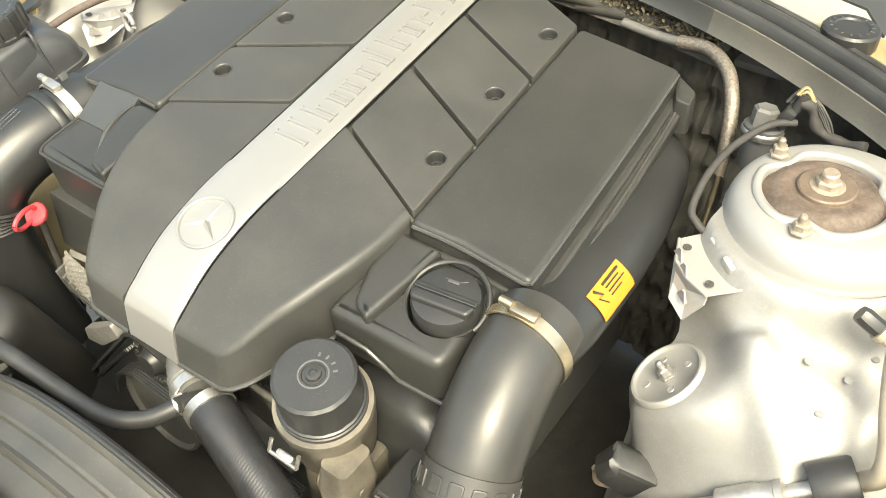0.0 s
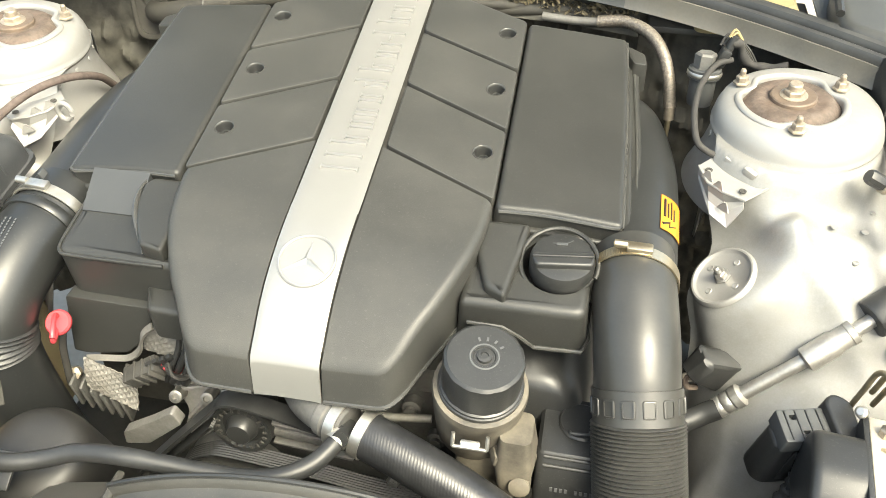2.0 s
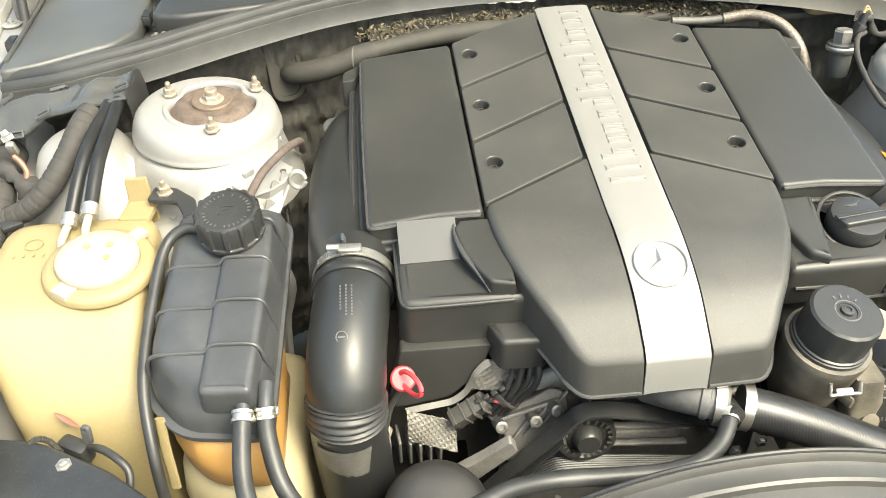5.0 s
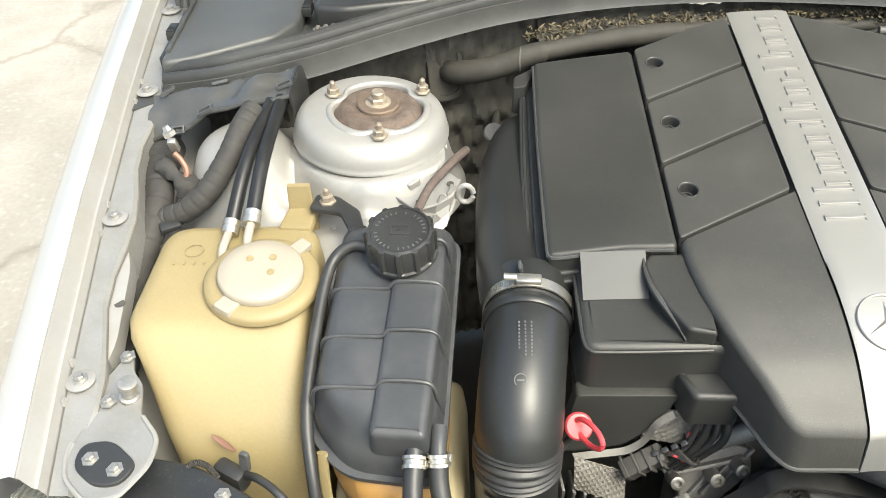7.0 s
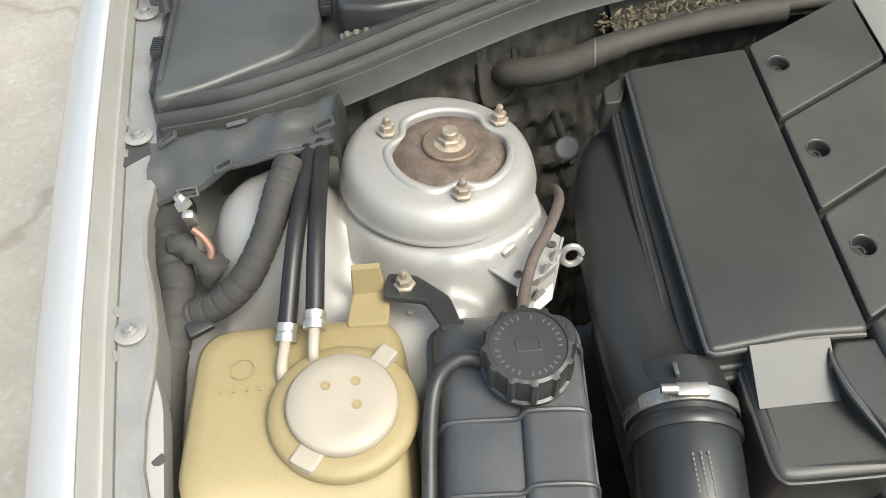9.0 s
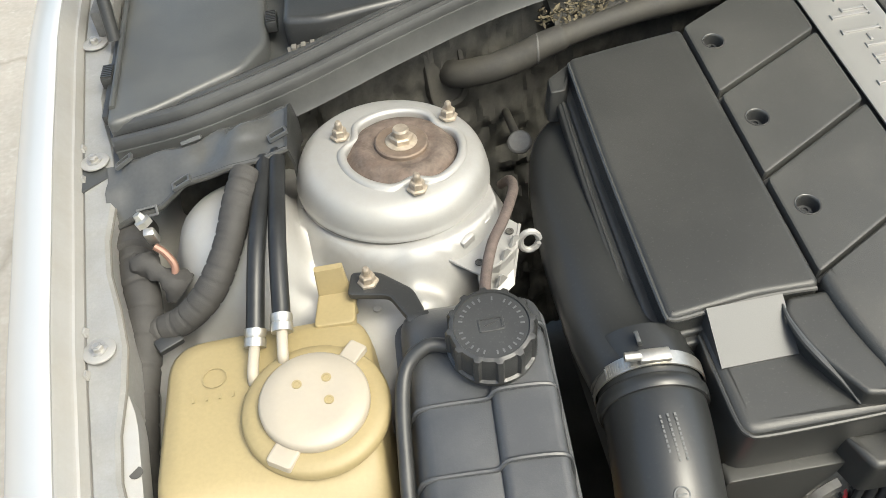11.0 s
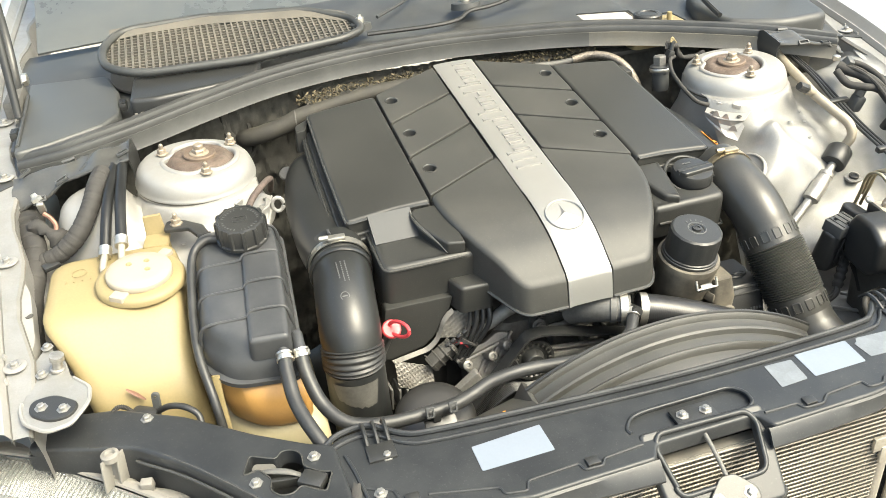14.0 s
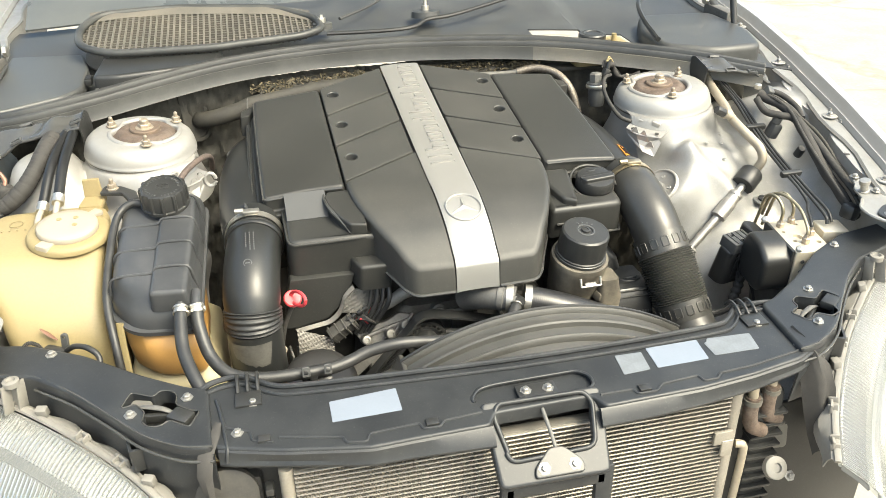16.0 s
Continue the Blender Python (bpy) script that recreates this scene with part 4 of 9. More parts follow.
# ---- air boxes at both sides, with their side ducts ----
for s in (-1, 1):
    ab = thing("air_filter_box", (s * 0.27, 0.29, 0.66), "black plastic air filter box with a flat lid" if s < 0 else "black plastic air filter box bearing an orange sticker", "air filter", "air boxes")
    ML = MC @ T(s * 0.19, 0, -0.002, 0, s * 3.2)
    lid = part("lid", plate(rounded(mirrored([(0.0, 0.112), (0.06, 0.116), (0.144, 0.110), (0.143, 0.30), (0.138, 0.468), (0.07, 0.474), (0.0, 0.478)], s), 0.009), -0.034, 0.0, 0.006, m=ML, steps=4, taper=0.004), M_BOX, ab, "smooth flat lid", 50)
    part("lid_edge", tube([ML @ Vector((s * x, y, -0.0045)) for x, y in ((0.004, 0.1115), (0.030, 0.1135), (0.060, 0.1145), (0.100, 0.1125), (0.132, 0.1105), (0.1405, 0.1125), (0.1432, 0.120), (0.143, 0.20), (0.142, 0.30), (0.1395, 0.40), (0.1375, 0.462))], 0.0026, 8, 3), M_EDGE, ab, "rounded lid edge")
    part("lid_frame", plate(rounded(mirrored([(-0.004, 0.102), (0.170, 0.094), (0.166, 0.30), (0.158, 0.478), (-0.004, 0.482)], s), 0.012), -0.048, -0.030, 0.003, m=ML, steps=3), M_BOX, ab, "stepped lid frame")
    part("lid_groove", plate(rounded(mirrored([(0.0, 0.107), (0.157, 0.103), (0.154, 0.30), (0.149, 0.474), (0.0, 0.478)], s), 0.012), -0.035, -0.024, 0.004, m=ML, steps=3), M_BOX, ab)
    part("tub", plate(rounded(mirrored([(-0.01, 0.09), (0.152, 0.098), (0.145, 0.475), (-0.01, 0.48)], s), 0.012), -0.15, -0.046, 0.003, m=ML), M_BOX, ab)
    for yy in (0.135, 0.445):
        part("clip", box(0.008, 0.016, 0.012, ML @ T(s * 0.160, yy, -0.038), 0.002), M_BLACK, ab)
    for off, zz, rr in ((0.1640, -0.0300, 0.0022),):
        run = [(0.010, 0.103 - (off - 0.1565) * 0.6), (off - 0.012, 0.098 - (off - 0.1565) * 0.8), (off - 0.003, 0.101), (off, 0.112), (off - 0.004, 0.30), (off - 0.012, 0.462), (off - 0.022, 0.476)]
        part("edge_lip", tube([ML @ Vector((s * x, y, zz)) for x, y in rounded([(a, b) for a, b in run], 0.006, 3)[4:-4]], rr, 8, smooth=False), M_EDGE, ab, "thin moulded lip")
    part("corner_tab", plate(rounded(mirrored([(0.13, 0.476), (0.165, 0.455), (0.168, 0.43), (0.15, 0.43)], s), 0.004), -0.055, -0.012, 0.003, m=ML, taper=0.004), M_BOX, ab)
    part("corner_clip", merge(box(0.014, 0.026, 0.016, ML @ T(s * 0.160, 0.105, -0.022), 0.003), box(0.004, 0.012, 0.036, ML @ T(s * 0.172, 0.100, -0.016, 0, s * 12), 0.001)), M_GREY, ab, "grey snap clip")
    part("duct", tube([(s * 0.352, 0.085, 0.756), (s * 0.357, 0.15, 0.753), (s * 0.359, 0.26, 0.764), (s * 0.352, 0.34, 0.770), (s * 0.338, 0.40, 0.772), (s * 0.31, 0.44, 0.768)], lambda q: 0.052 - 0.010 * q * q, 28, 8, flat=0.66), M_PIPE, ab, "round side duct", 60)

# ledges of the lower cover in front of the boxes
led_l = thing("cover_shoulder", (-0.23, 0.05, 0.68), "black plastic cover shoulder with a sunk field", "engine cover")
part("shoulder", plate(rounded([(-0.304, 0.108), (-0.304, -0.003, 0.018), (-0.148, -0.006), (-0.17, 0.108)], 0.008), -0.113, -0.030, 0.010, m=MC, steps=4, taper=0.003), M_BOX, led_l)
part("rear_step", plate(rounded([(-0.221, 0.110), (-0.229, 0.098, 0.004), (-0.226, 0.066, 0.02), (-0.213, 0.036, 0.03), (-0.196, 0.006, 0.004), (-0.168, 0.0), (-0.168, 0.110)], 0.004, 6), -0.04, -0.010, 0.004, m=MC, steps=3), M_BOX, led_l, "raised step with a curved flank")
part("crescent_rim", tube([MC @ Vector((x, y, -0.0105 - 0.018 * q * q)) for x, y, q in ((-0.2285, 0.104, 0), (-0.2295, 0.088, 0), (-0.226, 0.066, 0.15), (-0.219, 0.047, 0.35), (-0.208, 0.026, 0.65), (-0.197, 0.006, 1.0))], lambda q: 0.0012 + 0.0022 * math.sin(math.pi * min(1, q * 1.1)), 8, 5), M_EDGE, led_l)
# the ramp's sky sheen sits in its paler base colour
part("ramp", loft([[MC @ Vector(p) for p in ring] for ring in ([(-0.298, 0.112, -0.006), (-0.298, 0.062, -0.0285), (-0.298, 0.062, -0.04), (-0.298, 0.112, -0.04)], [(-0.226, 0.112, -0.006), (-0.226, 0.062, -0.0285), (-0.226, 0.062, -0.04), (-0.226, 0.112, -0.04)])]), M_RAMP, led_l, "ramp in paler plastic for its sky sheen", 20)
part("top_edge", tube([MC @ Vector(p) for p in ((-0.3035, 0.10, -0.0335), (-0.3035, 0.05, -0.0335), (-0.3025, 0.012, -0.0335), (-0.297, 0.0, -0.0335), (-0.285, -0.0035, -0.0335), (-0.23, -0.0045, -0.0335), (-0.17, -0.0045, -0.0335))], 0.0022, 8, 3), M_BOX, led_l, "rounded top edge")
part("box_lug", plate(rounded([(-0.202, -0.003, 0.006), (-0.188, -0.038, 0.006), (-0.138, -0.040), (-0.13, -0.003)], 0.005), -0.122, -0.072, 0.006, m=MC, steps=3, taper=0.002), M_BOX, led_l)
part("rim", tube([MC @ Vector(p) for p in ((-0.306, 0.04, -0.113), (-0.307, 0.0, -0.113), (-0.295, -0.007, -0.113), (-0.205, -0.008, -0.112))], 0.0024, 8, smooth=False), M_BOX, led_l, "rolled lower edge")

led_r = thing("cover_shoulder", (0.24, 0.05, 0.68), "black plastic cover shoulder round the oil filler", "engine cover")
part("shoulder", plate(rounded([(0.304, 0.108), (0.304, -0.004, 0.018), (0.166, -0.004), (0.17, 0.108)], 0.008), -0.090, -0.030, 0.010, [(circle(0.268, 0.062, 0.041, 32), 0.04)], MC, steps=4, taper=0.003), M_BOX, led_r)
part("well_wall", tube([MC @ Vector((0.268 + 0.0425 * math.cos(a), 0.062 + 0.0425 * math.sin(a), -0.026 + 0.010 * math.sin(a))) for a in [radians(-20 + 10 * k) for k in range(27)]], 0.0028, 8, smooth=False), M_BOX, led_r, "thin wall round the filler")
part("rear_web", plate(rounded([(0.176, 0.108), (0.178, 0.055), (0.192, 0.012), (0.215, 0.0), (0.226, 0.06), (0.232, 0.108)], 0.006), -0.04, -0.017, 0.006, m=MC, steps=3), M_BOX, led_r)
part("rim", tube([MC @ Vector(p) for p in ((0.176, -0.008, -0.060), (0.215, -0.009, -0.060), (0.235, -0.009, -0.075), (0.25, -0.009, -0.09), (0.302, -0.008, -0.09), (0.308, 0.01, -0.09), (0.308, 0.06, -0.09))], 0.0026, 8, smooth=False), M_EDGE, led_r, "rolled lower edge")

oc = thing("oil_filler_cap", (0.28, 0.066, 0.77), "ribbed black oil filler cap in its well", "cap")
MO = Matrix.Translation((0.278, 0.064, 0.797)) @ pose(0, 0, 0, 9, 0, 8)
part("neck", lathe([(0.030, -0.06), (0.030, -0.015)], 28, MO), M_DARK, oc)
part("cap_body", lathe([(0.034, -0.026), (0.0355, -0.022), (0.0355, -0.006), (0.0335, -0.001), (0.029, 0.0), (0.0, 0.0005)], 40, MO), M_BLACK, oc)
part("grip", plate(rounded([(-0.0345, -0.005), (-0.030, -0.018), (0.030, -0.018), (0.0345, -0.005)], 0.004), -0.01, 0.007, 0.003, m=MO, steps=3), M_BLACK, oc, "raised finger grip")
part("grip_edge", plate(rounded([(-0.033, 0.004), (-0.034, -0.004), (0.034, -0.004), (0.033, 0.004)], 0.002), -0.01, 0.0045, 0.002, m=MO), M_BLACK, oc)
part("oil_can_mark", merge(box(0.012, 0.004, 0.0008, MO @ T(0, 0.017, 0.0008), 0.0003), box(0.009, 0.0012, 0.0008, MO @ T(0.009, 0.020, 0.0008, 0, 0, 30), 0.0003), box(0.004, 0.0012, 0.0008, MO @ T(-0.008, 0.018, 0.0008), 0.0003)), M_GREY, oc)

# ---- oil filter housing ----
of = thing("oil_filter_housing", (0.213, -0.058, 0.60), "black oil filter housing with a fluted cap", "oil filter")
MF = Matrix.Translation((0.213, -0.060, 0.757)) @ pose(0, 0, 0, 10, 4, 0)
part("filter_cap", lathe([(0.046, -0.058), (0.046, -0.050), (0.0445, -0.049), (0.0445, -0.046), (0.0425, -0.045), (0.0425, -0.008), (0.0415, -0.003), (0.038, -0.0005), (0.012, 0.0), (0.011, -0.0015), (0.008, -0.0015), (0.0075, 0.002), (0.004, 0.0025), (0.0035, 0.001), (0, 0.001)], 84, MF, lambda a, k: 1 - (0.014 * (1 - abs(math.cos(7 * a))) if 4 <= k <= 6 else 0)), M_BLACK, of, "many-sided screw cap", 25)
part("canister", lathe([(0.035, -0.165), (0.045, -0.14), (0.049, -0.10), (0.0505, -0.07), (0.052, -0.063), (0.051, -0.056), (0.047, -0.055)], 48, MF), M_FILTER, of, "black canister caked with beige dust")
part("clip", merge(rod((0.190, -0.106, 0.688), (0.190, -0.112, 0.674), 0.0022), rod((0.190, -0.112, 0.674), (0.226, -0.112, 0.674), 0.0022), rod((0.226, -0.112, 0.674), (0.226, -0.106, 0.688), 0.0022), box(0.022, 0.008, 0.014, T(0.208, -0.107, 0.672, 20))), M_ZINC, of, "steel spring clip")
part("side_bracket", merge(box(0.05, 0.03, 0.018, T(0.250, -0.076, 0.632, 0, 10, 20), 0.005), lathe([(0.012, 0), (0.012, 0.02), (0.007, 0.022), (0, 0.022)], 14, T(0.262, -0.085, 0.60, 70))), M_FILTER, of, "grimy side bracket")
part("foot", box(0.07, 0.07, 0.10, T(0.22, -0.04, 0.56), 0.01), M_FILTER, of)
part("cap_ring", lathe([(0.0137, 0.0), (0.0142, 0.0007), (0.0152, 0.0007), (0.0157, 0.0), (0.0137, 0.0)], 28, MF), M_MARK, of, "moulded ring on the cap")
part("cap_marks", merge(*[box(0.0022, 0.0045, 0.0007, MF @ pose(0, 0, 0, 0, 0, 24 * k) @ T(0, 0.021, 0.0003), 0) for k in (0, 1, 13, 14)]), M_MARK, of)
part("side_lobe", loft([rrect(0.236, -0.098, 0.272, -0.050, 0.010, 0.592), rrect(0.232, -0.100, 0.276, -0.048, 0.012, 0.632), rrect(0.236, -0.094, 0.270, -0.050, 0.010, 0.668)]), M_FILTER, of, "dusty cast side lobe", 60)

# ---- intake pipes ----
def bellows(path, r, n, depth, parent, name, label, seg=32, mt=None):
    return part(name, tube(path, lambda q: r + depth * (0.5 - 0.5 * math.cos(2 * math.pi * n * q)) ** 0.8, seg, max(6, int(n * 6 / max(1, len(path) - 1)))), mt or M_PIPE, parent, label, 70)


def worm_clamp(m, r, parent, mt, label):
    """A hose clamp about z of m, its screw at local +y."""
    c = thing_or_part = part("clamp_band", lathe([(r, -0.007), (r + 0.0018, -0.007), (r + 0.0018, 0.007), (r, 0.007), (r, -0.007)], 48, m), mt, parent, label, 20)
    part("clamp_screw", merge(box(0.028, 0.007, 0.013, m @ T(0, r + 0.004, 0), 0.002), lathe([(0.0045, 0), (0.0045, 0.014), (0, 0.015)], 10, m @ T(0.013, r + 0.0065, 0, 0, 90)), *[box(0.0012, 0.0012, 0.010, m @ pose(0, 0, 0, 0, 0, -18 - 3.2 * k) @ T(0, r + 0.002, 0), 0) for k in range(12)]), mt, c)
    return c


pl = thing("intake_pipe", (-0.36, -0.02, 0.45), "black moulded intake pipe with a bellows and worn print", "intake pipe", "intake pipes")
part("upper_pipe", tube([(-0.346, 0.118, 0.752), (-0.3495, 0.079, 0.747), (-0.354, 0.035, 0.742), (-0.3595, -0.006, 0.730), (-0.363, -0.036, 0.713), (-0.3655, -0.056, 0.690), (-0.3665, -0.0618, 0.672)], lambda q: 0.0468 + 0.0012 * (0.18 < q < 0.235) - 0.004 * max(0.0, (q - 0.86) / 0.14), 40, 10), M_PIPE, pl, "smooth bent pipe", 60)
bellows([(-0.3654, -0.0560, 0.689), (-0.3665, -0.0615, 0.674), (-0.3670, -0.0635, 0.658)], 0.0448, 6, 0.0036, pl, "bellows", "short folded bellows", 40, M_RUBBER)
part("lower_pipe", tube([(-0.3670, -0.0635, 0.660), (-0.367, -0.064, 0.60), (-0.364, -0.056, 0.50), (-0.362, -0.045, 0.42)], lambda q: 0.0458 + 0.001 * q, 36, 8), M_PIPE, pl, "", 60)
# pale ragged patch laid just over the lower pipe
part("pale_patch", sheet([[Vector((-0.3670 + 0.0480 * math.cos(a), -0.0637 + 0.0480 * math.sin(a), 0.651 - k / 8 * (0.004 + 0.040 * min(1.0, 3.2 * math.sin((a - 3.75) / 1.55 * math.pi)) * (0.72 + 0.28 * math.cos((a - 4.9) * 1.9)) + 0.004 * noise.noise(Vector((a * 9, 0, 0)))))) for a in [3.75 + 1.55 * q / 40 for q in range(41)]] for k in range(9)]), M_PATCH, pl, "pale ragged patch below the bellows", 60)
worm_clamp(aim((-0.3495, 0.079, 0.747), (0.08, 0.985, 0.11), 0), 0.050, pl, M_ZINC, "steel worm-drive clamp")
part("collar", lathe([(0.0495, -0.008), (0.0512, -0.005), (0.0512, 0.003), (0.049, 0.006)], 44, aim((-0.3515, 0.060, 0.7455), (0.09, 0.985, 0.11))), M_PIPE, pl)
for k in range(3):
    part("print_line", merge(*[box(0.0018, 0.0026, 0.0006, aim((-0.3625 + 0.0065 * k - 0.0001 * j, 0.020 - 0.0040 * j, 0.7885 - 0.0013 * j - 0.0006 * abs(k - 1)), (0, -0.33, 1)), 0) for j in range(10 if k else 8)]), M_MARK, pl, "small worn print bars")
part("round_mark", merge(lathe([(0.0058, 0), (0.0070, 0), (0.0070, 0.0006), (0.0058, 0.0006), (0.0058, 0)], 24, aim((-0.3630, -0.0405, 0.7652), (0, -0.62, 0.78))), box(0.008, 0.0016, 0.0008, aim((-0.3630, -0.0405, 0.7652), (0, -0.62, 0.78)), 0)), M_MARK, pl)

pr = thing("intake_pipe", (0.38, -0.06, 0.45), "black intake pipe with a long bellows behind the filler", "intake pipe", "intake pipes")
part("upper_pipe", tube([(0.356, 0.115, 0.762), (0.360, 0.06, 0.756), (0.366, 0.012, 0.736), (0.370, -0.014, 0.716), (0.3725, -0.028, 0.700)], lambda q: 0.0465 - 0.001 * q, 40, 10), M_PIPE_D, pr, "smooth bent pipe", 60)
band = part("band", tube([(0.3715, -0.0235, 0.705), (0.377, -0.0475, 0.678)], 0.0478, 40, smooth=False), M_PIPE_D, pr, "smooth band with embossed windows")
bellows([(0.3765, -0.0465, 0.6795), (0.383, -0.075, 0.644), (0.390, -0.102, 0.607)], 0.0468, 22, 0.0034, pr, "bellows", "long finely folded bellows", 44, M_PIPE_D)
band2 = part("band", tube([(0.390, -0.101, 0.608), (0.396, -0.121, 0.580)], 0.0478, 40, smooth=False), M_PIPE_D, pr)
part("lower_pipe", tube([(0.396, -0.121, 0.580), (0.404, -0.150, 0.556), (0.414, -0.195, 0.538), (0.43, -0.27, 0.52)], 0.0455, 36, 8), M_PIPE_D, pr, "", 60)
for bd, c, d in ((band, Vector((0.3743, -0.0355, 0.6915)), Vector((0.0055, -0.024, -0.027)).normalized()), (band2, Vector((0.393, -0.111, 0.594)), Vector((0.006, -0.020, -0.028)).normalized())):
    mb = aim(c, -d)
    for k in range(14):
        part("embossed_window", plate(rect(-0.0072, -0.0095, 0.0072, 0.0095, 0.003, 3), -0.002, 0.0014, 0.0012, [(rect(-0.0052, -0.0075, 0.0052, 0.0075, 0.002, 3), 0.0012)], mb @ pose(0, 0, 0, 0, 0, 360 / 14 * k) @ T(0, -0.0476, 0, 90)), M_PIPE_D, bd)
worm_clamp(aim((0.3575, 0.082, 0.7585), (0.03, 0.985, 0.10), 0), 0.0485, pr, M_BRASS, "brassy worm-drive clamp")

# orange warning sticker on the duct
stk = thing("warning_sticker", (0.385, 0.17, 0.77), "orange high-voltage warning sticker with a black flash", "sticker")
rows = []
for i in range(9):
    a = radians(30 + 46 * i / 8)
    rows.append([Vector((0.3572 + 0.001 * j / 5 + 0.0528 * math.sin(a), 0.152 + 0.060 * j / 5, 0.7538 + 0.005 * j / 5 + 0.0352 * math.cos(a))) for j in range(6)])
sheet_st = part("sticker", sheet(rows), M_SIGN, stk)


def on_duct(a, y):
    a = radians(a)
    y += 0.010
    q = (y - 0.152) / 0.060
    a += radians(12)
    return Vector((0.3572 + 0.001 * q + 0.0533 * math.sin(a), y, 0.7538 + 0.005 * q + 0.0357 * math.cos(a)))


part("flash", tube([on_duct(21, 0.151), on_duct(33, 0.158), on_duct(32, 0.150), on_duct(46, 0.158)], lambda q: 0.0019 - 0.0012 * q, 5, smooth=False), M_INK, stk, "black lightning flash")
for k, (y0, y1) in enumerate(((0.165, 0.195), (0.166, 0.190), (0.166, 0.196), (0.166, 0.186))):
    part("print_bar", tube([on_duct(24 + 6 * k, y0 + (y1 - y0) * j / 4) for j in range(5)], 0.0016 if not k else 0.0009, 4, smooth=False), M_INK, stk)


# ---- tanks beside the dome ----
wt = thing("washer_tank", (-0.68, 0.08, 0.40), "yellowed plastic washer fluid tank with a scuffed front", "fluid tank")
def tank_drop(p):
    k = max(0, min(1, (p.x + 0.785) / 0.17)) * max(0, min(1, (0.09 - p.y) / 0.10)) * max(0, min(1, (p.z - 0.66) / 0.08))
    return Vector((p.x, p.y, p.z - 0.034 * k))


part("body", loft([[tank_drop(p) for p in rrect(x0, y0, x1, y1, r, z)] for z, x0, x1, y0, y1, r in (
    (0.30, -0.72, -0.59, -0.06, 0.17, 0.03), (0.55, -0.735, -0.588, -0.072, 0.18, 0.03), (0.64, -0.742, -0.590, -0.070, 0.185, 0.032), (0.70, -0.752, -0.592, -0.058, 0.19, 0.034),
    (0.735, -0.762, -0.593, -0.040, 0.192, 0.036), (0.760, -0.774, -0.594, -0.020, 0.194, 0.036), (0.776, -0.786, -0.596, -0.002, 0.195, 0.036), (0.785, -0.788, -0.598, 0.010, 0.194, 0.036), (0.790, -0.783, -0.604, 0.020, 0.189, 0.034), (0.7925, -0.770, -0.615, 0.034, 0.178, 0.03))]), M_YELLOW, wt, "", 60)
MW = Matrix.Translation((-0.650, 0.090, 0.791)) @ pose(0, 0, 0, 4, 3, 0)
part("collar", lathe([(0.066, -0.006), (0.066, 0.001), (0.063, 0.005), (0.055, 0.007), (0.048, 0.007)], 48, MW), M_YELLOW, wt, "flat moulded collar", 50)
wc = part("filler_cap", lathe([(0.047, 0.004), (0.0485, 0.008), (0.0485, 0.015), (0.046, 0.018), (0.030, 0.0192), (0, 0.0196)], 48, MW), M_CAP, wt, "milky white snap-on cap", 50)
for x, y in ((-0.014, 0.014), (0.012, 0.017), (0.013, -0.006)):
    part("dimple", lathe([(0.0045, 0.0190), (0.0045, 0.0202), (0.003, 0.0202), (0.0025, 0.0196), (0, 0.0196)], 16, MW @ T(x, y, 0)), M_YELLOW, wc)
part("pull_tab", plate(rect(-0.009, 0.0, 0.009, 0.026, 0.003), 0.004, 0.011, 0.002, m=MW @ pose(0, 0, 0, 0, 0, -38) @ T(0, 0.045, 0)), M_CAP, wc)
part("hinge_tab", plate(rect(-0.012, 0.0, 0.012, 0.020, 0.004), 0.002, 0.010, 0.002, m=MW @ pose(0, 0, 0, 0, 0, 148) @ T(0, 0.045, 0)), M_CAP, wc)
part("side_tab", plate(rounded([(-0.648, 0.180), (-0.608, 0.178), (-0.604, 0.225), (-0.618, 0.245), (-0.640, 0.232)], 0.006), 0.786, 0.795, 0.002), M_YELLOW, wt, "upright yellow fixing tab")
part("tab_web", loft([rrect(-0.643, 0.215, -0.606, 0.222, 0.002, 0.76), rrect(-0.640, 0.222, -0.612, 0.229, 0.002, 0.826)]), M_YELLOW, wt)
part("scuff", tube([(-0.690, -0.0615, 0.706), (-0.680, -0.0635, 0.696), (-0.668, -0.066, 0.684)], lambda q: 0.0015 + 0.0025 * math.sin(math.pi * q), 8, 5, flat=0.5), M_COPPER, wt, "brown scrape mark")
part("moulded_ring", lathe([(0.0105, 0), (0.0115, 0), (0.0115, 0.0007), (0.0105, 0.0007), (0.0105, 0)], 24, T(-0.742, 0.142, 0.7925)), M_YELLOW, wt)
for k in range(5):
    part("moulded_bar", box(0.0022, 0.005, 0.0007, T(-0.76 + 0.012 * k, 0.120, 0.7928), 0), M_YELLOW, wt)

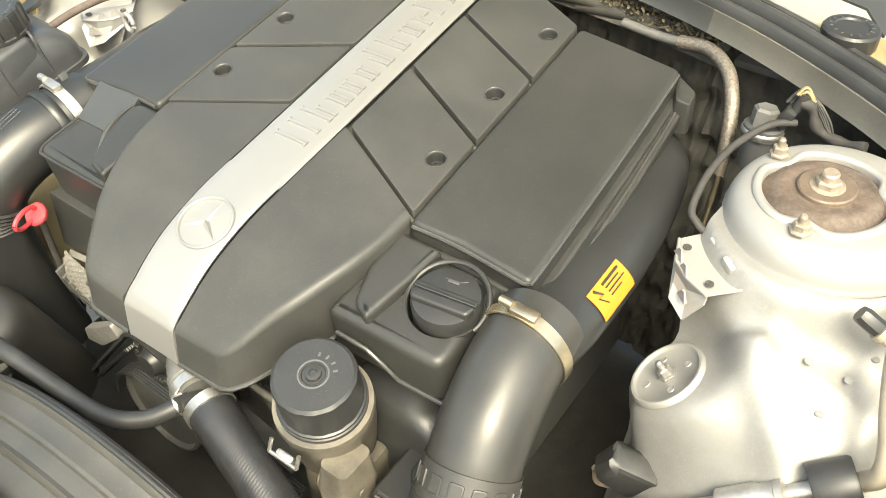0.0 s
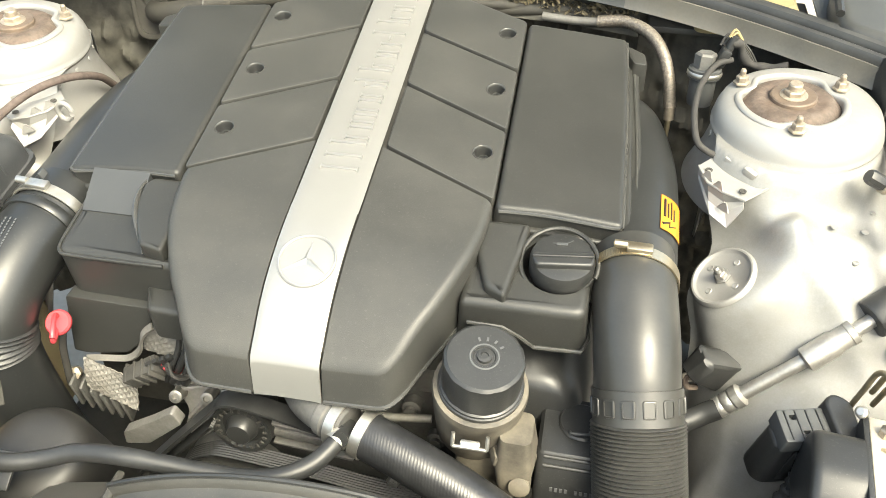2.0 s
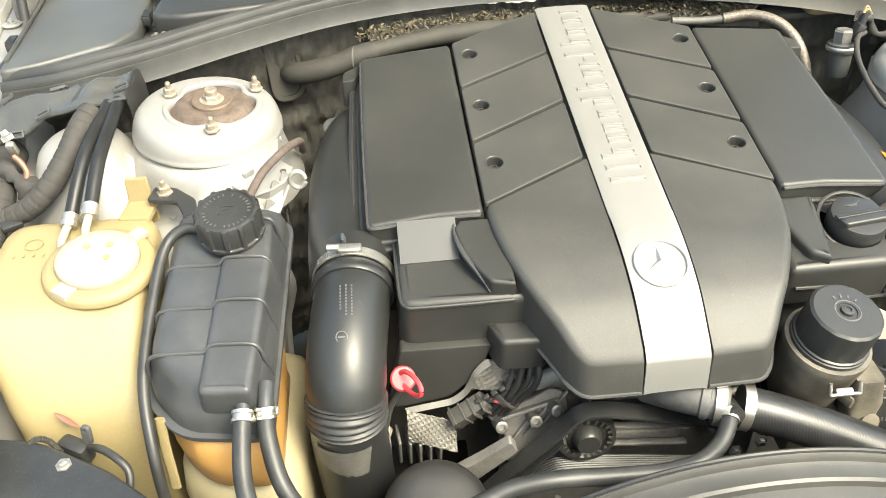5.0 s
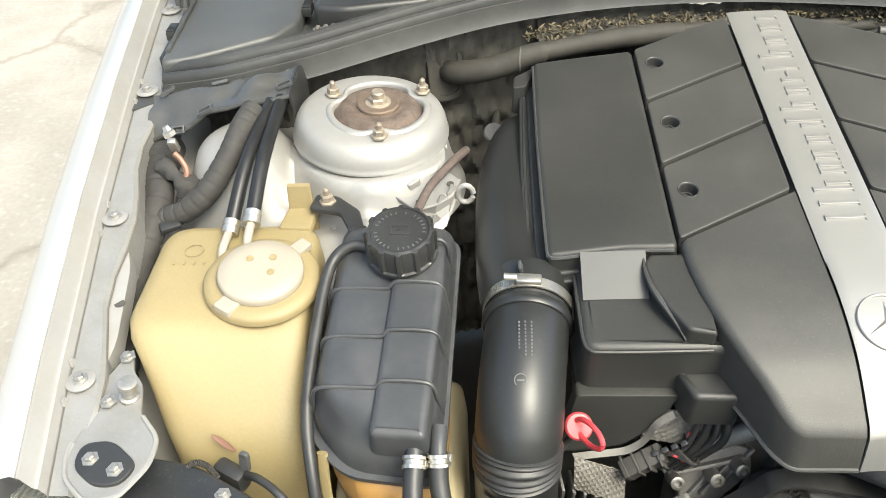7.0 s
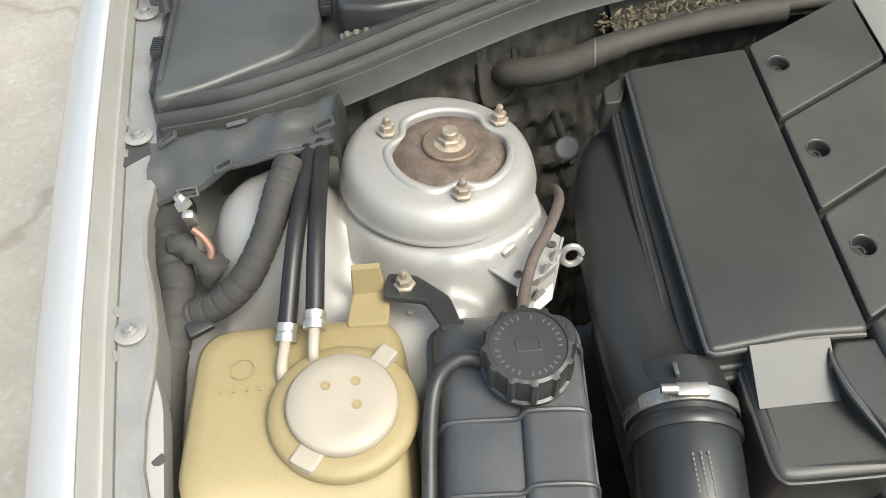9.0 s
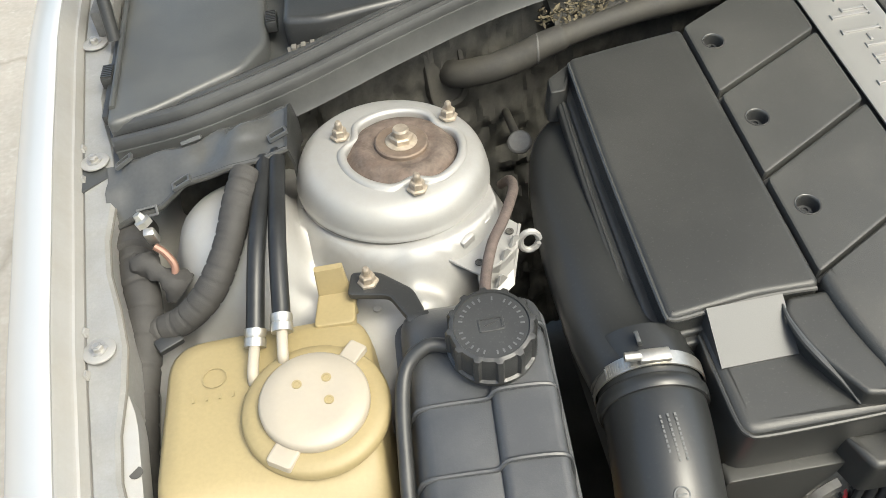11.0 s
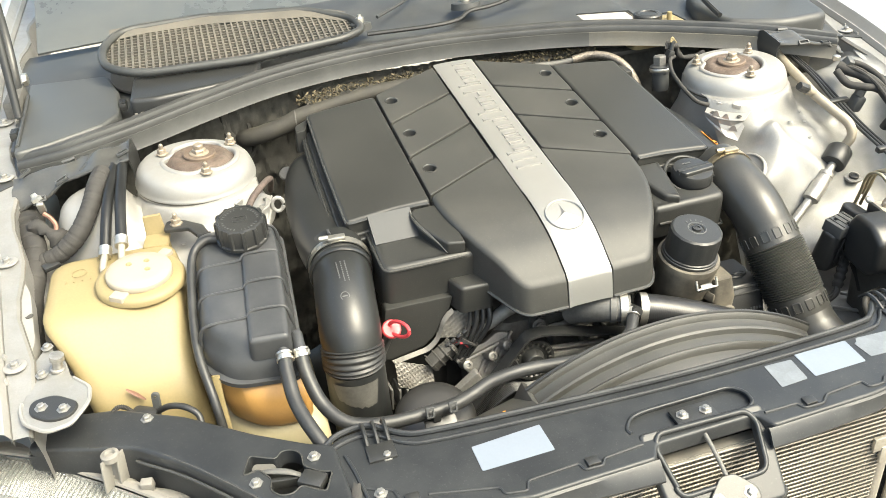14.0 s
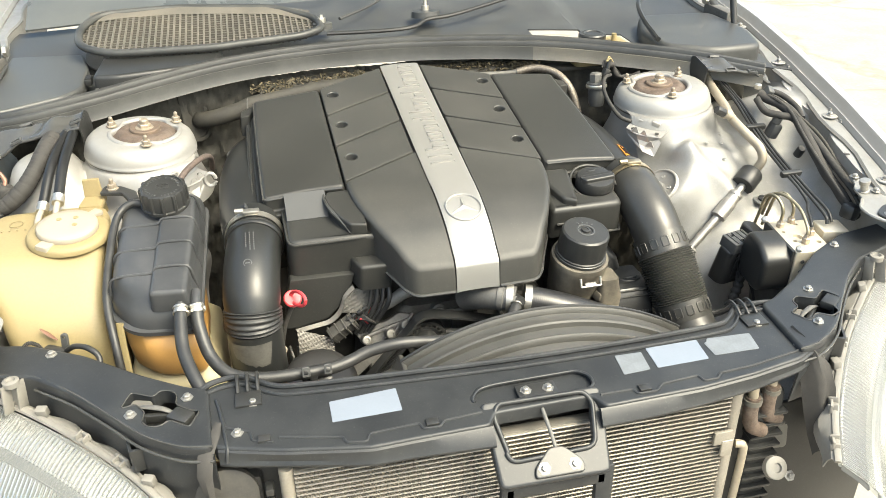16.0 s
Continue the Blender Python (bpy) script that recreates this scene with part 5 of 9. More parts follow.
for k, (a, b, m1, top) in enumerate((((-0.706, 0.130, 0.789), (-0.702, 0.166, 0.803), (-0.689, 0.248, 0.851), (-0.677, 0.356, 0.869)), ((-0.676, 0.140, 0.794), (-0.674, 0.168, 0.815), (-0.669, 0.250, 0.852), (-0.664, 0.362, 0.870)))):
    nh = thing("washer_hose", a, "black ribbed rubber hose on the washer tank neck", "hose", "washer hoses")
    part("hose", tube([b, m1, top], 0.0088, 14, 8), M_HOSE, nh)
    d = Vector(m1) - Vector(b)
    part("nozzle", tube([a, Vector(a).lerp(Vector(b), 0.35) + Vector((0, -0.006, 0.006)), Vector(b) + d * 0.05], 0.0052, 12, 6), M_CAP, nh, "pale pipe nozzle")
    part("ferrule", lathe([(0.0088, -0.004), (0.0104, -0.004), (0.0104, 0.004), (0.009, 0.005), (0.0104, 0.008), (0.0104, 0.013), (0.0088, 0.013)], 18, aim(b, d)), M_ZINC, nh, "crimped metal ferrule")
    part("print", merge(*[box(0.0012, 0.0025, 0.0004, aim(Vector(b).lerp(Vector(top), 0.45 + 0.02 * j) + Vector((0.002, -0.006, 0.0090)), (0, -0.6, 0.8)), 0) for j in range(9)]), M_MARK, nh)

MT = Matrix.Translation((-0.504, 0.024, 0.798)) @ pose(0, 0, 0, 11.5, 0, -3)
ct = thing("coolant_tank", (-0.494, 0.02, 0.62), "black ribbed coolant expansion tank with screw cap", "fluid tank")


def tank_ring(x0, y0, x1, y1, z, m=MT, cut=(0.045, 0.055), r=0.024):
    pts = rounded([(x0, y0 + cut[1]), (x0 + cut[0], y0 + 0.008), (x1, y0), (x1, y1), (x0, y1)], r, 5)
    return [m @ Vector((x, y, z)) for x, y in pts]


part("upper_shell", loft([tank_ring(-0.072, -0.158, 0.066, 0.150, -0.060), tank_ring(-0.071, -0.155, 0.065, 0.150, -0.044), tank_ring(-0.069, -0.148, 0.063, 0.147, -0.032), tank_ring(-0.066, -0.137, 0.060, 0.138, -0.020), tank_ring(-0.060, -0.125, 0.055, 0.118, -0.007, cut=(0.035, 0.04)), tank_ring(-0.050, -0.113, 0.046, 0.100, -0.001, cut=(0.03, 0.03))]), M_TANK, ct, "", 60)
part("seam_flange", loft([tank_ring(-0.078, -0.164, 0.070, 0.154, -0.068), tank_ring(-0.078, -0.164, 0.070, 0.154, -0.060)]), M_TANK, ct, "welded seam flange")
part("raised_half", plate(rounded([(0.000, -0.142), (0.056, -0.144), (0.060, 0.040), (0.058, 0.094), (0.004, 0.094)], 0.008), -0.03, 0.0065, 0.007, m=MT, steps=3, taper=0.003), M_TANK, ct, "", 50)
for y in (0.094, 0.034, -0.028, -0.088):
    part("rib", tube([MT @ Vector(p) for p in ((-0.0695, y - 0.004, -0.045), (-0.0655, y - 0.002, -0.016), (-0.055, y, -0.003), (-0.02, y, -0.0005), (0.0, y, 0.001), (0.010, y + 0.004, 0.0075), (0.045, y + 0.004, 0.0075), (0.058, y + 0.002, 0.002), (0.0615, y, -0.02), (0.0645, y, -0.05))], 0.0024, 8, 4), M_TANK, ct, "moulded cross rib")
part("neck", lathe([(0.041, -0.03), (0.041, -0.001), (0.038, 0.002), (0.033, 0.003), (0.033, 0.014)], 40, Matrix.Translation((-0.490, 0.1025, 0.808)) @ pose(0, 0, 0, 9)), M_TANK, ct)
MCAP = Matrix.Translation((-0.489, 0.101, 0.819)) @ pose(0, 0, 0, 9)
cc = part("screw_cap", lathe([(0.0385, 0.0), (0.0400, 0.002), (0.0400, 0.006), (0.0372, 0.007), (0.0372, 0.032), (0.0355, 0.0362), (0.0325, 0.0372), (0.0318, 0.0355), (0.0, 0.0355)], 120, MCAP, lambda a, k: 1.0 + (0.075 if 3 <= k <= 5 and math.cos(12 * a) > 0.80 else 0)), M_BLACK, ct, "black screw cap with grip ribs", 30)
part("cap_pictogram", merge(plate(rect(-0.011, -0.006, 0.011, 0.008, 0.002), 0.0352, 0.0364, 0.0005, [(rect(-0.009, -0.004, 0.009, 0.006, 0.001), None)], MCAP), box(0.012, 0.0016, 0.001, MCAP @ T(0, 0.002, 0.0358, 0, 0, 20), 0)), M_BLACK, cc)
part("cap_print", merge(*[box(0.0014, 0.0036, 0.0008, MCAP @ pose(0, 0, 0, 0, 0, 12 * k) @ T(0, 0.0265, 0.0357), 0) for k in range(30) if k % 7]), M_MARK, cc, "ring of worn print bars")
part("overflow_hose", tube([(-0.522, 0.108, 0.820), (-0.548, 0.110, 0.822), (-0.570, 0.090, 0.808), (-0.580, 0.02, 0.778), (-0.583, -0.06, 0.742), (-0.573, -0.12, 0.695), (-0.568, -0.145, 0.63), (-0.565, -0.15, 0.56)], 0.0066, 12, 8), M_RUBBER, ct, "thin black overflow hose", 60)
for x, y in ((-0.468, -0.113), (-0.445, -0.107)):
    part("spigot", tube([(x, y + 0.016, 0.754), (x, y + 0.002, 0.751), (x, y - 0.012, 0.745)], 0.0082, 14, 6), M_TANK, ct)

rs = thing("amber_reservoir", (-0.50, 0.0, 0.55), "amber translucent plastic reservoir under the coolant tank", "fluid tank")
I4 = Matrix()
part("amber_band", loft([tank_ring(-0.558, -0.126, -0.446, 0.05, 0.622, I4), tank_ring(-0.562, -0.133, -0.442, 0.05, 0.632, I4), tank_ring(-0.566, -0.136, -0.440, 0.03, 0.668, I4), tank_ring(-0.066, -0.156, 0.058, 0.06, -0.067)]), M_ORANGE, rs, "", 60)
part("lower_tank", loft([tank_ring(-0.572, -0.135, -0.425, 0.10, 0.40, I4), tank_ring(-0.574, -0.138, -0.423, 0.10, 0.57, I4), tank_ring(-0.570, -0.134, -0.427, 0.10, 0.606, I4), tank_ring(-0.560, -0.120, -0.44, 0.09, 0.622, I4)]), M_PALE, rs, "pale yellow lower tank", 60)
part("strap", tube([(-0.566, -0.092, 0.716), (-0.567, -0.100, 0.68), (-0.566, -0.108, 0.645), (-0.566, -0.112, 0.620)], 0.006, 8, 5, flat=0.5), M_YELLOW, rs, "thin yellow strap")

# two coolant hoses from the tank, one runs across to the thermostat
HA = [(-0.468, -0.122, 0.748), (-0.469, -0.150, 0.733), (-0.466, -0.190, 0.712), (-0.448, -0.240, 0.688), (-0.42, -0.285, 0.655), (-0.39, -0.32, 0.61)]
HB = [(-0.445, -0.117, 0.746), (-0.444, -0.140, 0.722), (-0.432, -0.175, 0.690), (-0.405, -0.205, 0.672), (-0.360, -0.216, 0.664), (-0.300, -0.214, 0.660), (-0.255, -0.208, 0.657), (-0.222, -0.196, 0.657), (-0.190, -0.188, 0.664), (-0.140, -0.186, 0.668), (-0.070, -0.180, 0.656), (-0.02, -0.176, 0.650), (0.02, -0.170, 0.654), (0.048, -0.152, 0.656), (0.064, -0.132, 0.662), (0.0745, -0.110, 0.668)]
for name_, pts, lab in (("coolant_hose", HA, "black coolant hose running down under the lock panel"), ("coolant_hose", HB, "long black coolant hose crossing to the thermostat")):
    h = thing(name_, pts[0], lab, "hose", "coolant hoses")
    part("hose", tube(pts, 0.0098, 16, 8), M_RUBBER, h, "", 60)
    p, q = Vector(pts[0]), Vector(pts[1])
    d = (q - p).normalized()
    part("spring_clamp", lathe([(0.0098, -0.005), (0.0116, -0.005), (0.0118, -0.0018), (0.0102, -0.001), (0.0102, 0.003), (0.0118, 0.0038), (0.0116, 0.007), (0.0098, 0.007), (0.0098, -0.005)], 24, aim(p + d * 0.004, d), lambda a, k: 1 - 0.06 * (math.cos(6 * a) > 0.5 and k in (2, 5))), M_ZINC, h, "bright crimp clamp", 20)
    part("clamp_ear", box(0.010, 0.006, 0.009, aim(p + d * 0.005, d, 40) @ T(0, -0.013, 0), 0.002), M_ZINC, h)
    if pts is HB:
        d2 = (Vector(pts[-1]) - Vector(pts[-2])).normalized()
        part("spring_clamp", lathe([(0.0098, -0.005), (0.0122, -0.005), (0.0122, 0.007), (0.0098, 0.007), (0.0098, -0.005)], 24, aim(Vector(pts[-1]) - d2 * 0.012, d2)), M_ZINC, h, "bright crimp clamp", 20)
        part("hose_clip", box(0.012, 0.02, 0.012, T(-0.283, -0.212, 0.651), 0.002), M_BLACK, h)

# ---- engine front ----
eng = thing("engine", (0, 0.2, 0.22), "grimy V engine under its covers", "engine")
part("block", loft([rrect(-0.20, 0.04, 0.20, 0.50, 0.04, 0.25), rrect(-0.22, 0.05, 0.22, 0.50, 0.05, 0.50), rrect(-0.17, 0.05, 0.17, 0.50, 0.05, 0.68)]), M_DARK, eng, "dark block and manifold")
part("timing_cover", loft([rrect(-0.17, 0.010, 0.20, 0.06, 0.02, 0.30), rrect(-0.17, 0.010, 0.20, 0.06, 0.02, 0.54), rrect(-0.10, 0.014, 0.16, 0.06, 0.02, 0.60)]), M_DIRTY, eng, "grimy timing cover")
part("valve_cover", loft([rrect(-0.345, 0.045, -0.19, 0.42, 0.03, 0.46), rrect(-0.335, 0.04, -0.185, 0.42, 0.03, 0.58), rrect(-0.315, 0.04, -0.18, 0.42, 0.03, 0.645), rrect(-0.29, 0.05, -0.19, 0.42, 0.03, 0.662)]), M_DARK, eng, "dark grey valve cover", 60)
part("valve_cover", loft([rrect(0.19, 0.0, 0.345, 0.42, 0.03, 0.46), rrect(0.185, -0.01, 0.335, 0.42, 0.03, 0.58), rrect(0.18, 0.0, 0.315, 0.42, 0.03, 0.645), rrect(0.19, 0.01, 0.29, 0.42, 0.03, 0.662)]), M_BLACK, eng, "dark grey valve cover", 60)


def waffle(corner, across, up, n, m):
    rows = []
    for i in range(n):
        rows.append([])
        for k in range(m):
            u, q = i / (n - 1), k / (m - 1)
            em = 0.0015 * max(abs(math.sin(math.pi * (i / 3.6 + k / 5.5))), abs(math.sin(math.pi * (k / 4.2 - i / 6.5)))) ** 8
            wave = 0.004 * math.sin(4 * u + 1) * math.sin(3 * q)
            rows[-1].append(Vector(corner) + Vector(across) * u + Vector(up) * q + Vector((0, -em - wave, 0.3 * em)))
    return sheet(rows, 0.0015)


part("heat_shield", waffle((-0.298, -0.028, 0.560), (0.062, -0.002, -0.030), (0.000, 0.012, 0.046), 34, 26), M_SHIELD, eng, "waffle-embossed grey heat shield", 30)
part("heat_shield", waffle((-0.222, 0.000, 0.618), (0.070, -0.004, -0.012), (0.012, 0.010, 0.044), 34, 22), M_SHIELD, eng, "waffle-embossed grey heat shield", 30)
FS = [(-0.300, 0.700), (-0.188, 0.698), (-0.196, 0.674), (-0.210, 0.657, 0.010), (-0.219, 0.634, 0.012), (-0.242, 0.612), (-0.270, 0.606), (-0.300, 0.600), (-0.318, 0.602)]
part("front_skirt", plate(rounded(FS, 0.005), -0.02, 0.0, 0.002, m=T(0, -0.006, 0, 90)), M_BOX, eng, "black plastic skirt below the cover")
part("gasket_edge", sheet([[Vector((p.x, -0.009, p.z + 0.001)), Vector((p.x + 0.003, -0.015, p.z - 0.004)), Vector((p.x + 0.004, -0.012, p.z - 0.007))] for p in spline([(-0.300, 0, 0.600), (-0.280, 0, 0.604), (-0.256, 0, 0.608), (-0.240, 0, 0.612), (-0.226, 0, 0.624), (-0.218, 0, 0.638), (-0.213, 0, 0.654), (-0.205, 0, 0.666), (-0.194, 0, 0.676)], 4)], 0.002), M_SHIELD, eng, "scalloped light flange", 50)
for k in range(6):
    part("fin", box(0.004, 0.03, 0.05, T(-0.325 + 0.013 * k, -0.012, 0.540 - 0.004 * k, 10, 0, 8), 0.001), M_DIRTY, eng)
con = part("connector", merge(box(0.052, 0.022, 0.024, T(-0.218, -0.016, 0.594, 20, -30, 10), 0.002), *[box(0.003, 0.026, 0.027, T(-0.236 + 0.012 * k, -0.017, 0.583 + 0.007 * k, 20, -30, 10), 0.001) for k in range(4)]), M_DARK, eng, "black multi-pin connector")
for k in range(4):
    part("lock_tab", box(0.008, 0.006, 0.010, T(-0.206 + 0.010 * k, -0.018, 0.612 + 0.006 * k, 20, -30, 10), 0.001), M_BLACK, con)
for k in range(5):
    part("wire", tube([(-0.196 + 0.003 * k, -0.014, 0.606 + 0.003 * k), (-0.184 + 0.004 * k, -0.020 - 0.003 * k, 0.612), (-0.176 + 0.005 * k, -0.016, 0.600), (-0.170 + 0.006 * k, 0.01, 0.63)], 0.0026, 6, 5), (M_RUBBER, M_RED, M_TAPE, M_RUBBER, M_TAPE)[k], eng)
for k in range(4):
    part("sleeve", tube([(-0.160 + 0.010 * k, -0.005, 0.668), (-0.166 + 0.011 * k, -0.012 - 0.002 * k, 0.640), (-0.178 + 0.010 * k, -0.016, 0.612), (-0.196 + 0.008 * k, -0.010, 0.575)], 0.0036 + 0.001 * (k % 2), 10, 5), (M_RUBBER, M_BLACK, M_RUBBER, M_BLACK)[k], eng, "taped wiring sleeve")
part("cover_bolt", lathe([(0.009, 0), (0.009, 0.008), (0.005, 0.010), (0, 0.010)], 6, aim((-0.328, -0.006, 0.559), (0.2, -0.8, 0.5))), M_STUD, eng)
MA = T(0, -0.014, 0.548, 66)
part("support_arm", merge(plate(rounded([(-0.196, 0.022), (-0.176, 0.036), (-0.138, 0.038), (-0.112, 0.052), (-0.090, 0.046), (-0.086, 0.014), (-0.118, -0.018), (-0.150, -0.056), (-0.176, -0.044), (-0.170, -0.012)], 0.008), -0.016, 0.0, 0.003, m=MA, steps=3), *[box(0.005, 0.060, 0.008, MA @ T(-0.150 + 0.022 * k, 0.0 + 0.012 * k, 0.002, 0, 0, -38), 0.002) for k in range(3)], box(0.090, 0.006, 0.010, MA @ T(-0.142, 0.026, 0.003, 0, 0, 14), 0.002)), M_CAST, eng, "cast aluminium support bracket", 30)
part("coolant_stub", tube([(-0.150, -0.006, 0.618), (-0.130, -0.012, 0.632), (-0.108, -0.014, 0.648), (-0.085, -0.010, 0.655)], lambda q: 0.009 + 0.004 * q, 14, 6), M_SHIELD, eng, "cast pipe stub")
for p in ((-0.178, -0.024, 0.566), (-0.134, -0.026, 0.574), (-0.106, -0.022, 0.586)):
    part("boss", lathe([(0.0085, -0.02), (0.0085, 0.005), (0.0070, 0.006), (0.0042, 0.006), (0.004, 0.002), (0, 0.002)], 20, aim(p, (0.1, -0.85, 0.5))), M_ALU, eng, "hollow bolt boss")
part("foot_plate", plate(rounded([(-0.250, 0.492), (-0.215, 0.500), (-0.160, 0.552), (-0.170, 0.572), (-0.205, 0.545), (-0.248, 0.516)], 0.005), -0.01, 0.004, 0.002, m=T(0, -0.052, 0, 90)), M_CAST, eng, "grey cast foot plate")
MI = aim((-0.075, -0.060, 0.574), (0, -1, 0.10))
part("idler_pulley", lathe([(0.0, 0.014), (0.014, 0.014), (0.0165, 0.011), (0.020, 0.0), (0.026, -0.002), (0.032, 0.004), (0.037, 0.004), (0.038, 0.0), (0.038, -0.02), (0.03, -0.022)][::-1], 44, MI), M_BLACK, eng, "black idler pulley", 40)
SLOT = finish(box(0.0028, 0.006, 0.002, None, 0), "pulley_slot", M_DARK)
for k in range(20):
    put("pulley_slot", SLOT, MI @ pose(0, 0, 0, 0, 0, 18 * k) @ T(0, 0.030, 0.004), eng)
part("large_pulley", lathe([(0.0, 0.0), (0.03, 0.0), (0.05, -0.006), (0.062, -0.004), (0.066, 0.002), (0.070, 0.002), (0.072, -0.004), (0.072, -0.026), (0.06, -0.03)][::-1], 48, aim((-0.100, -0.064, 0.455), (0, -1, 0.05))), M_DIRTY, eng, "grimy steel pulley", 40)


def belt(pts, w, y, ribs, label):
    line = spline(pts, 8)
    rows = []
    for i, (x, z) in enumerate([(p.x, p.z) for p in line]):
        rows.append([Vector((x, y - w / 2 + w * k / 14, z + (0.0012 if ribs and k % 2 else 0))) for k in range(15)])
    return part("drive_belt", sheet(rows, 0.004), M_RUBBER, eng, label, 20)


belt([(-0.235, 0, 0.455), (-0.179, 0, 0.524), (-0.140, 0, 0.571), (-0.108, 0, 0.609), (-0.092, 0, 0.628), (-0.070, 0, 0.634), (-0.029, 0, 0.626), (0.073, 0, 0.597), (0.17, 0, 0.570)], 0.024, -0.066, False, "smooth back of the black drive belt")
belt([(-0.222, 0, 0.45), (-0.170, 0, 0.513), (-0.130, 0, 0.560), (-0.108, 0, 0.586)], 0.024, -0.066, True, "ribbed inside of the black drive belt")
belt([(-0.175, 0, 0.455), (-0.160, 0, 0.500), (-0.125, 0, 0.527), (-0.095, 0, 0.533), (0.0, 0, 0.522), (0.08, 0, 0.508), (0.16, 0, 0.50)], 0.024, -0.066, True, "ribbed black drive belt")
for k in range(5):
    part("cast_rib", box(0.006, 0.02, 0.10, T(-0.12 + 0.055 * k, 0.005, 0.53, 0, 20 - 12 * k), 0.002), M_DIRTY, eng)
for p in ((-0.145, -0.004, 0.50), (-0.04, -0.004, 0.595), (0.03, -0.004, 0.60), (0.06, -0.004, 0.55), (0.12, -0.004, 0.585), (0.15, -0.004, 0.53)):
    part("front_boss", lathe([(0.012, -0.02), (0.012, 0.0), (0.008, 0.002), (0.008, 0.008), (0, 0.009)], 12, aim(p, (0, -1, 0.2))), M_DIRTY, eng)
part("thin_pipe", tube([(-0.03, -0.02, 0.60), (0.03, -0.028, 0.606), (0.09, -0.03, 0.598), (0.15, -0.025, 0.60)], 0.005, 10, 6), M_SHIELD, eng)
part("lever", merge(box(0.10, 0.012, 0.014, T(0.0, -0.050, 0.562, 0, 6), 0.004), box(0.12, 0.010, 0.005, T(0.0, -0.052, 0.577, 0, 8), 0.002), box(0.10, 0.010, 0.004, T(0.01, -0.054, 0.546, 0, 6), 0.001)), M_CAST, eng, "cast tensioner lever")
for p in ((0.095, -0.08, 0.575), (0.145, -0.08, 0.56), (0.115, -0.08, 0.545)):
    put("bolt", BOLT, aim(p, (0, -1, 0.3)), eng)
part("thermostat_neck", tube([(0.0, -0.040, 0.640), (0.02, -0.068, 0.656), (0.045, -0.088, 0.664), (0.075, -0.101, 0.663)], lambda q: 0.0225 + 0.0020 * (0.72 < q < 0.80), 24, 24), M_DIRTY, eng, "cast thermostat neck")
part("tee", lathe([(0.009, 0), (0.009, 0.03)], 16, aim((0.0765, -0.10, 0.662), (-0.05, -0.7, 0.3))), M_BLACK, eng)

dip = thing("dipstick", (-0.292, -0.035, 0.60), "red plastic dipstick handle with a loop grip", "dipstick")
DH, DU, DW = Vector((-0.299, -0.032, 0.680)), Vector((0.479, -0.831, 0.281)).normalized(), Vector((0.047, 0.344, 0.937)).normalized()
part("handle", lathe([(0.0, -0.005), (0.0135, -0.005), (0.0155, -0.002), (0.0155, 0.002), (0.0135, 0.0045), (0, 0.005)], 28, aim(DH, (0.10, -0.62, 0.78))), M_RED, dip, "round red disc")
part("loop_grip", tube([DH + Vector((0, -0.003, 0.005)) + DU * (0.018 + 0.024 * math.cos(a)) + DW * (0.0120 * math.sin(a)) for a in [2 * math.pi * k / 28 for k in range(29)]], 0.0031, 8, smooth=False, cap=False), M_RED, dip, "flat loop grip")
part("tube", tube([(-0.301, -0.028, 0.664), (-0.318, -0.022, 0.62), (-0.332, -0.018, 0.55)], 0.0045, 10, 5), M_DARK, dip)

pump = thing("air_pump", (-0.28, -0.155, 0.40), "black domed plastic air pump housing", "pump")
part("drum", lathe([(0.062, -0.20), (0.0635, -0.10), (0.0635, -0.040), (0.0615, -0.022), (0.056, -0.010), (0.046, -0.004), (0.030, -0.001), (0.0, 0.0)], 48, aim((-0.273, -0.172, 0.622), (0, -0.30, 0.95))), M_SOOTP, pump, "dusty rounded drum", 60)
part("strap", box(0.046, 0.040, 0.004, T(-0.278, -0.212, 0.646, 30), 0.0015), M_BLACK, pump, "flat bracket strap")
for x in (-0.294, -0.261):
    part("bracket_eye", plate(rect(-0.006, -0.008, 0.006, 0.008, 0.002), -0.002, 0.002, 0.001, [(rect(-0.003, -0.005, 0.003, 0.003, 0.001), None)], T(x, -0.228, 0.672, 70)), M_GREY, pump)

uh = thing("radiator_hose", (0.2, -0.13, 0.55), "fat black woven-pattern upper radiator hose", "hose")
UH = [(0.088, -0.103, 0.660), (0.118, -0.112, 0.655), (0.155, -0.122, 0.645), (0.20, -0.134, 0.630), (0.25, -0.150, 0.612), (0.30, -0.172, 0.592), (0.345, -0.20, 0.566), (0.38, -0.24, 0.535)]
part("hose", tube(UH, 0.0255, 28, 12), M_WEAVE, uh, "", 70)
for p, d in (((0.094, -0.1045, 0.659), (0.03, -0.009, -0.004)), ((0.066, -0.097, 0.662), (0.03, -0.011, 0.0))):
    part("band_clamp", lathe([(0.0255, -0.006), (0.0275, -0.006), (0.0275, 0.006), (0.0255, 0.006), (0.0255, -0.006)], 36, aim(p, d)), M_ZINC, uh, "broad steel clamp", 20)

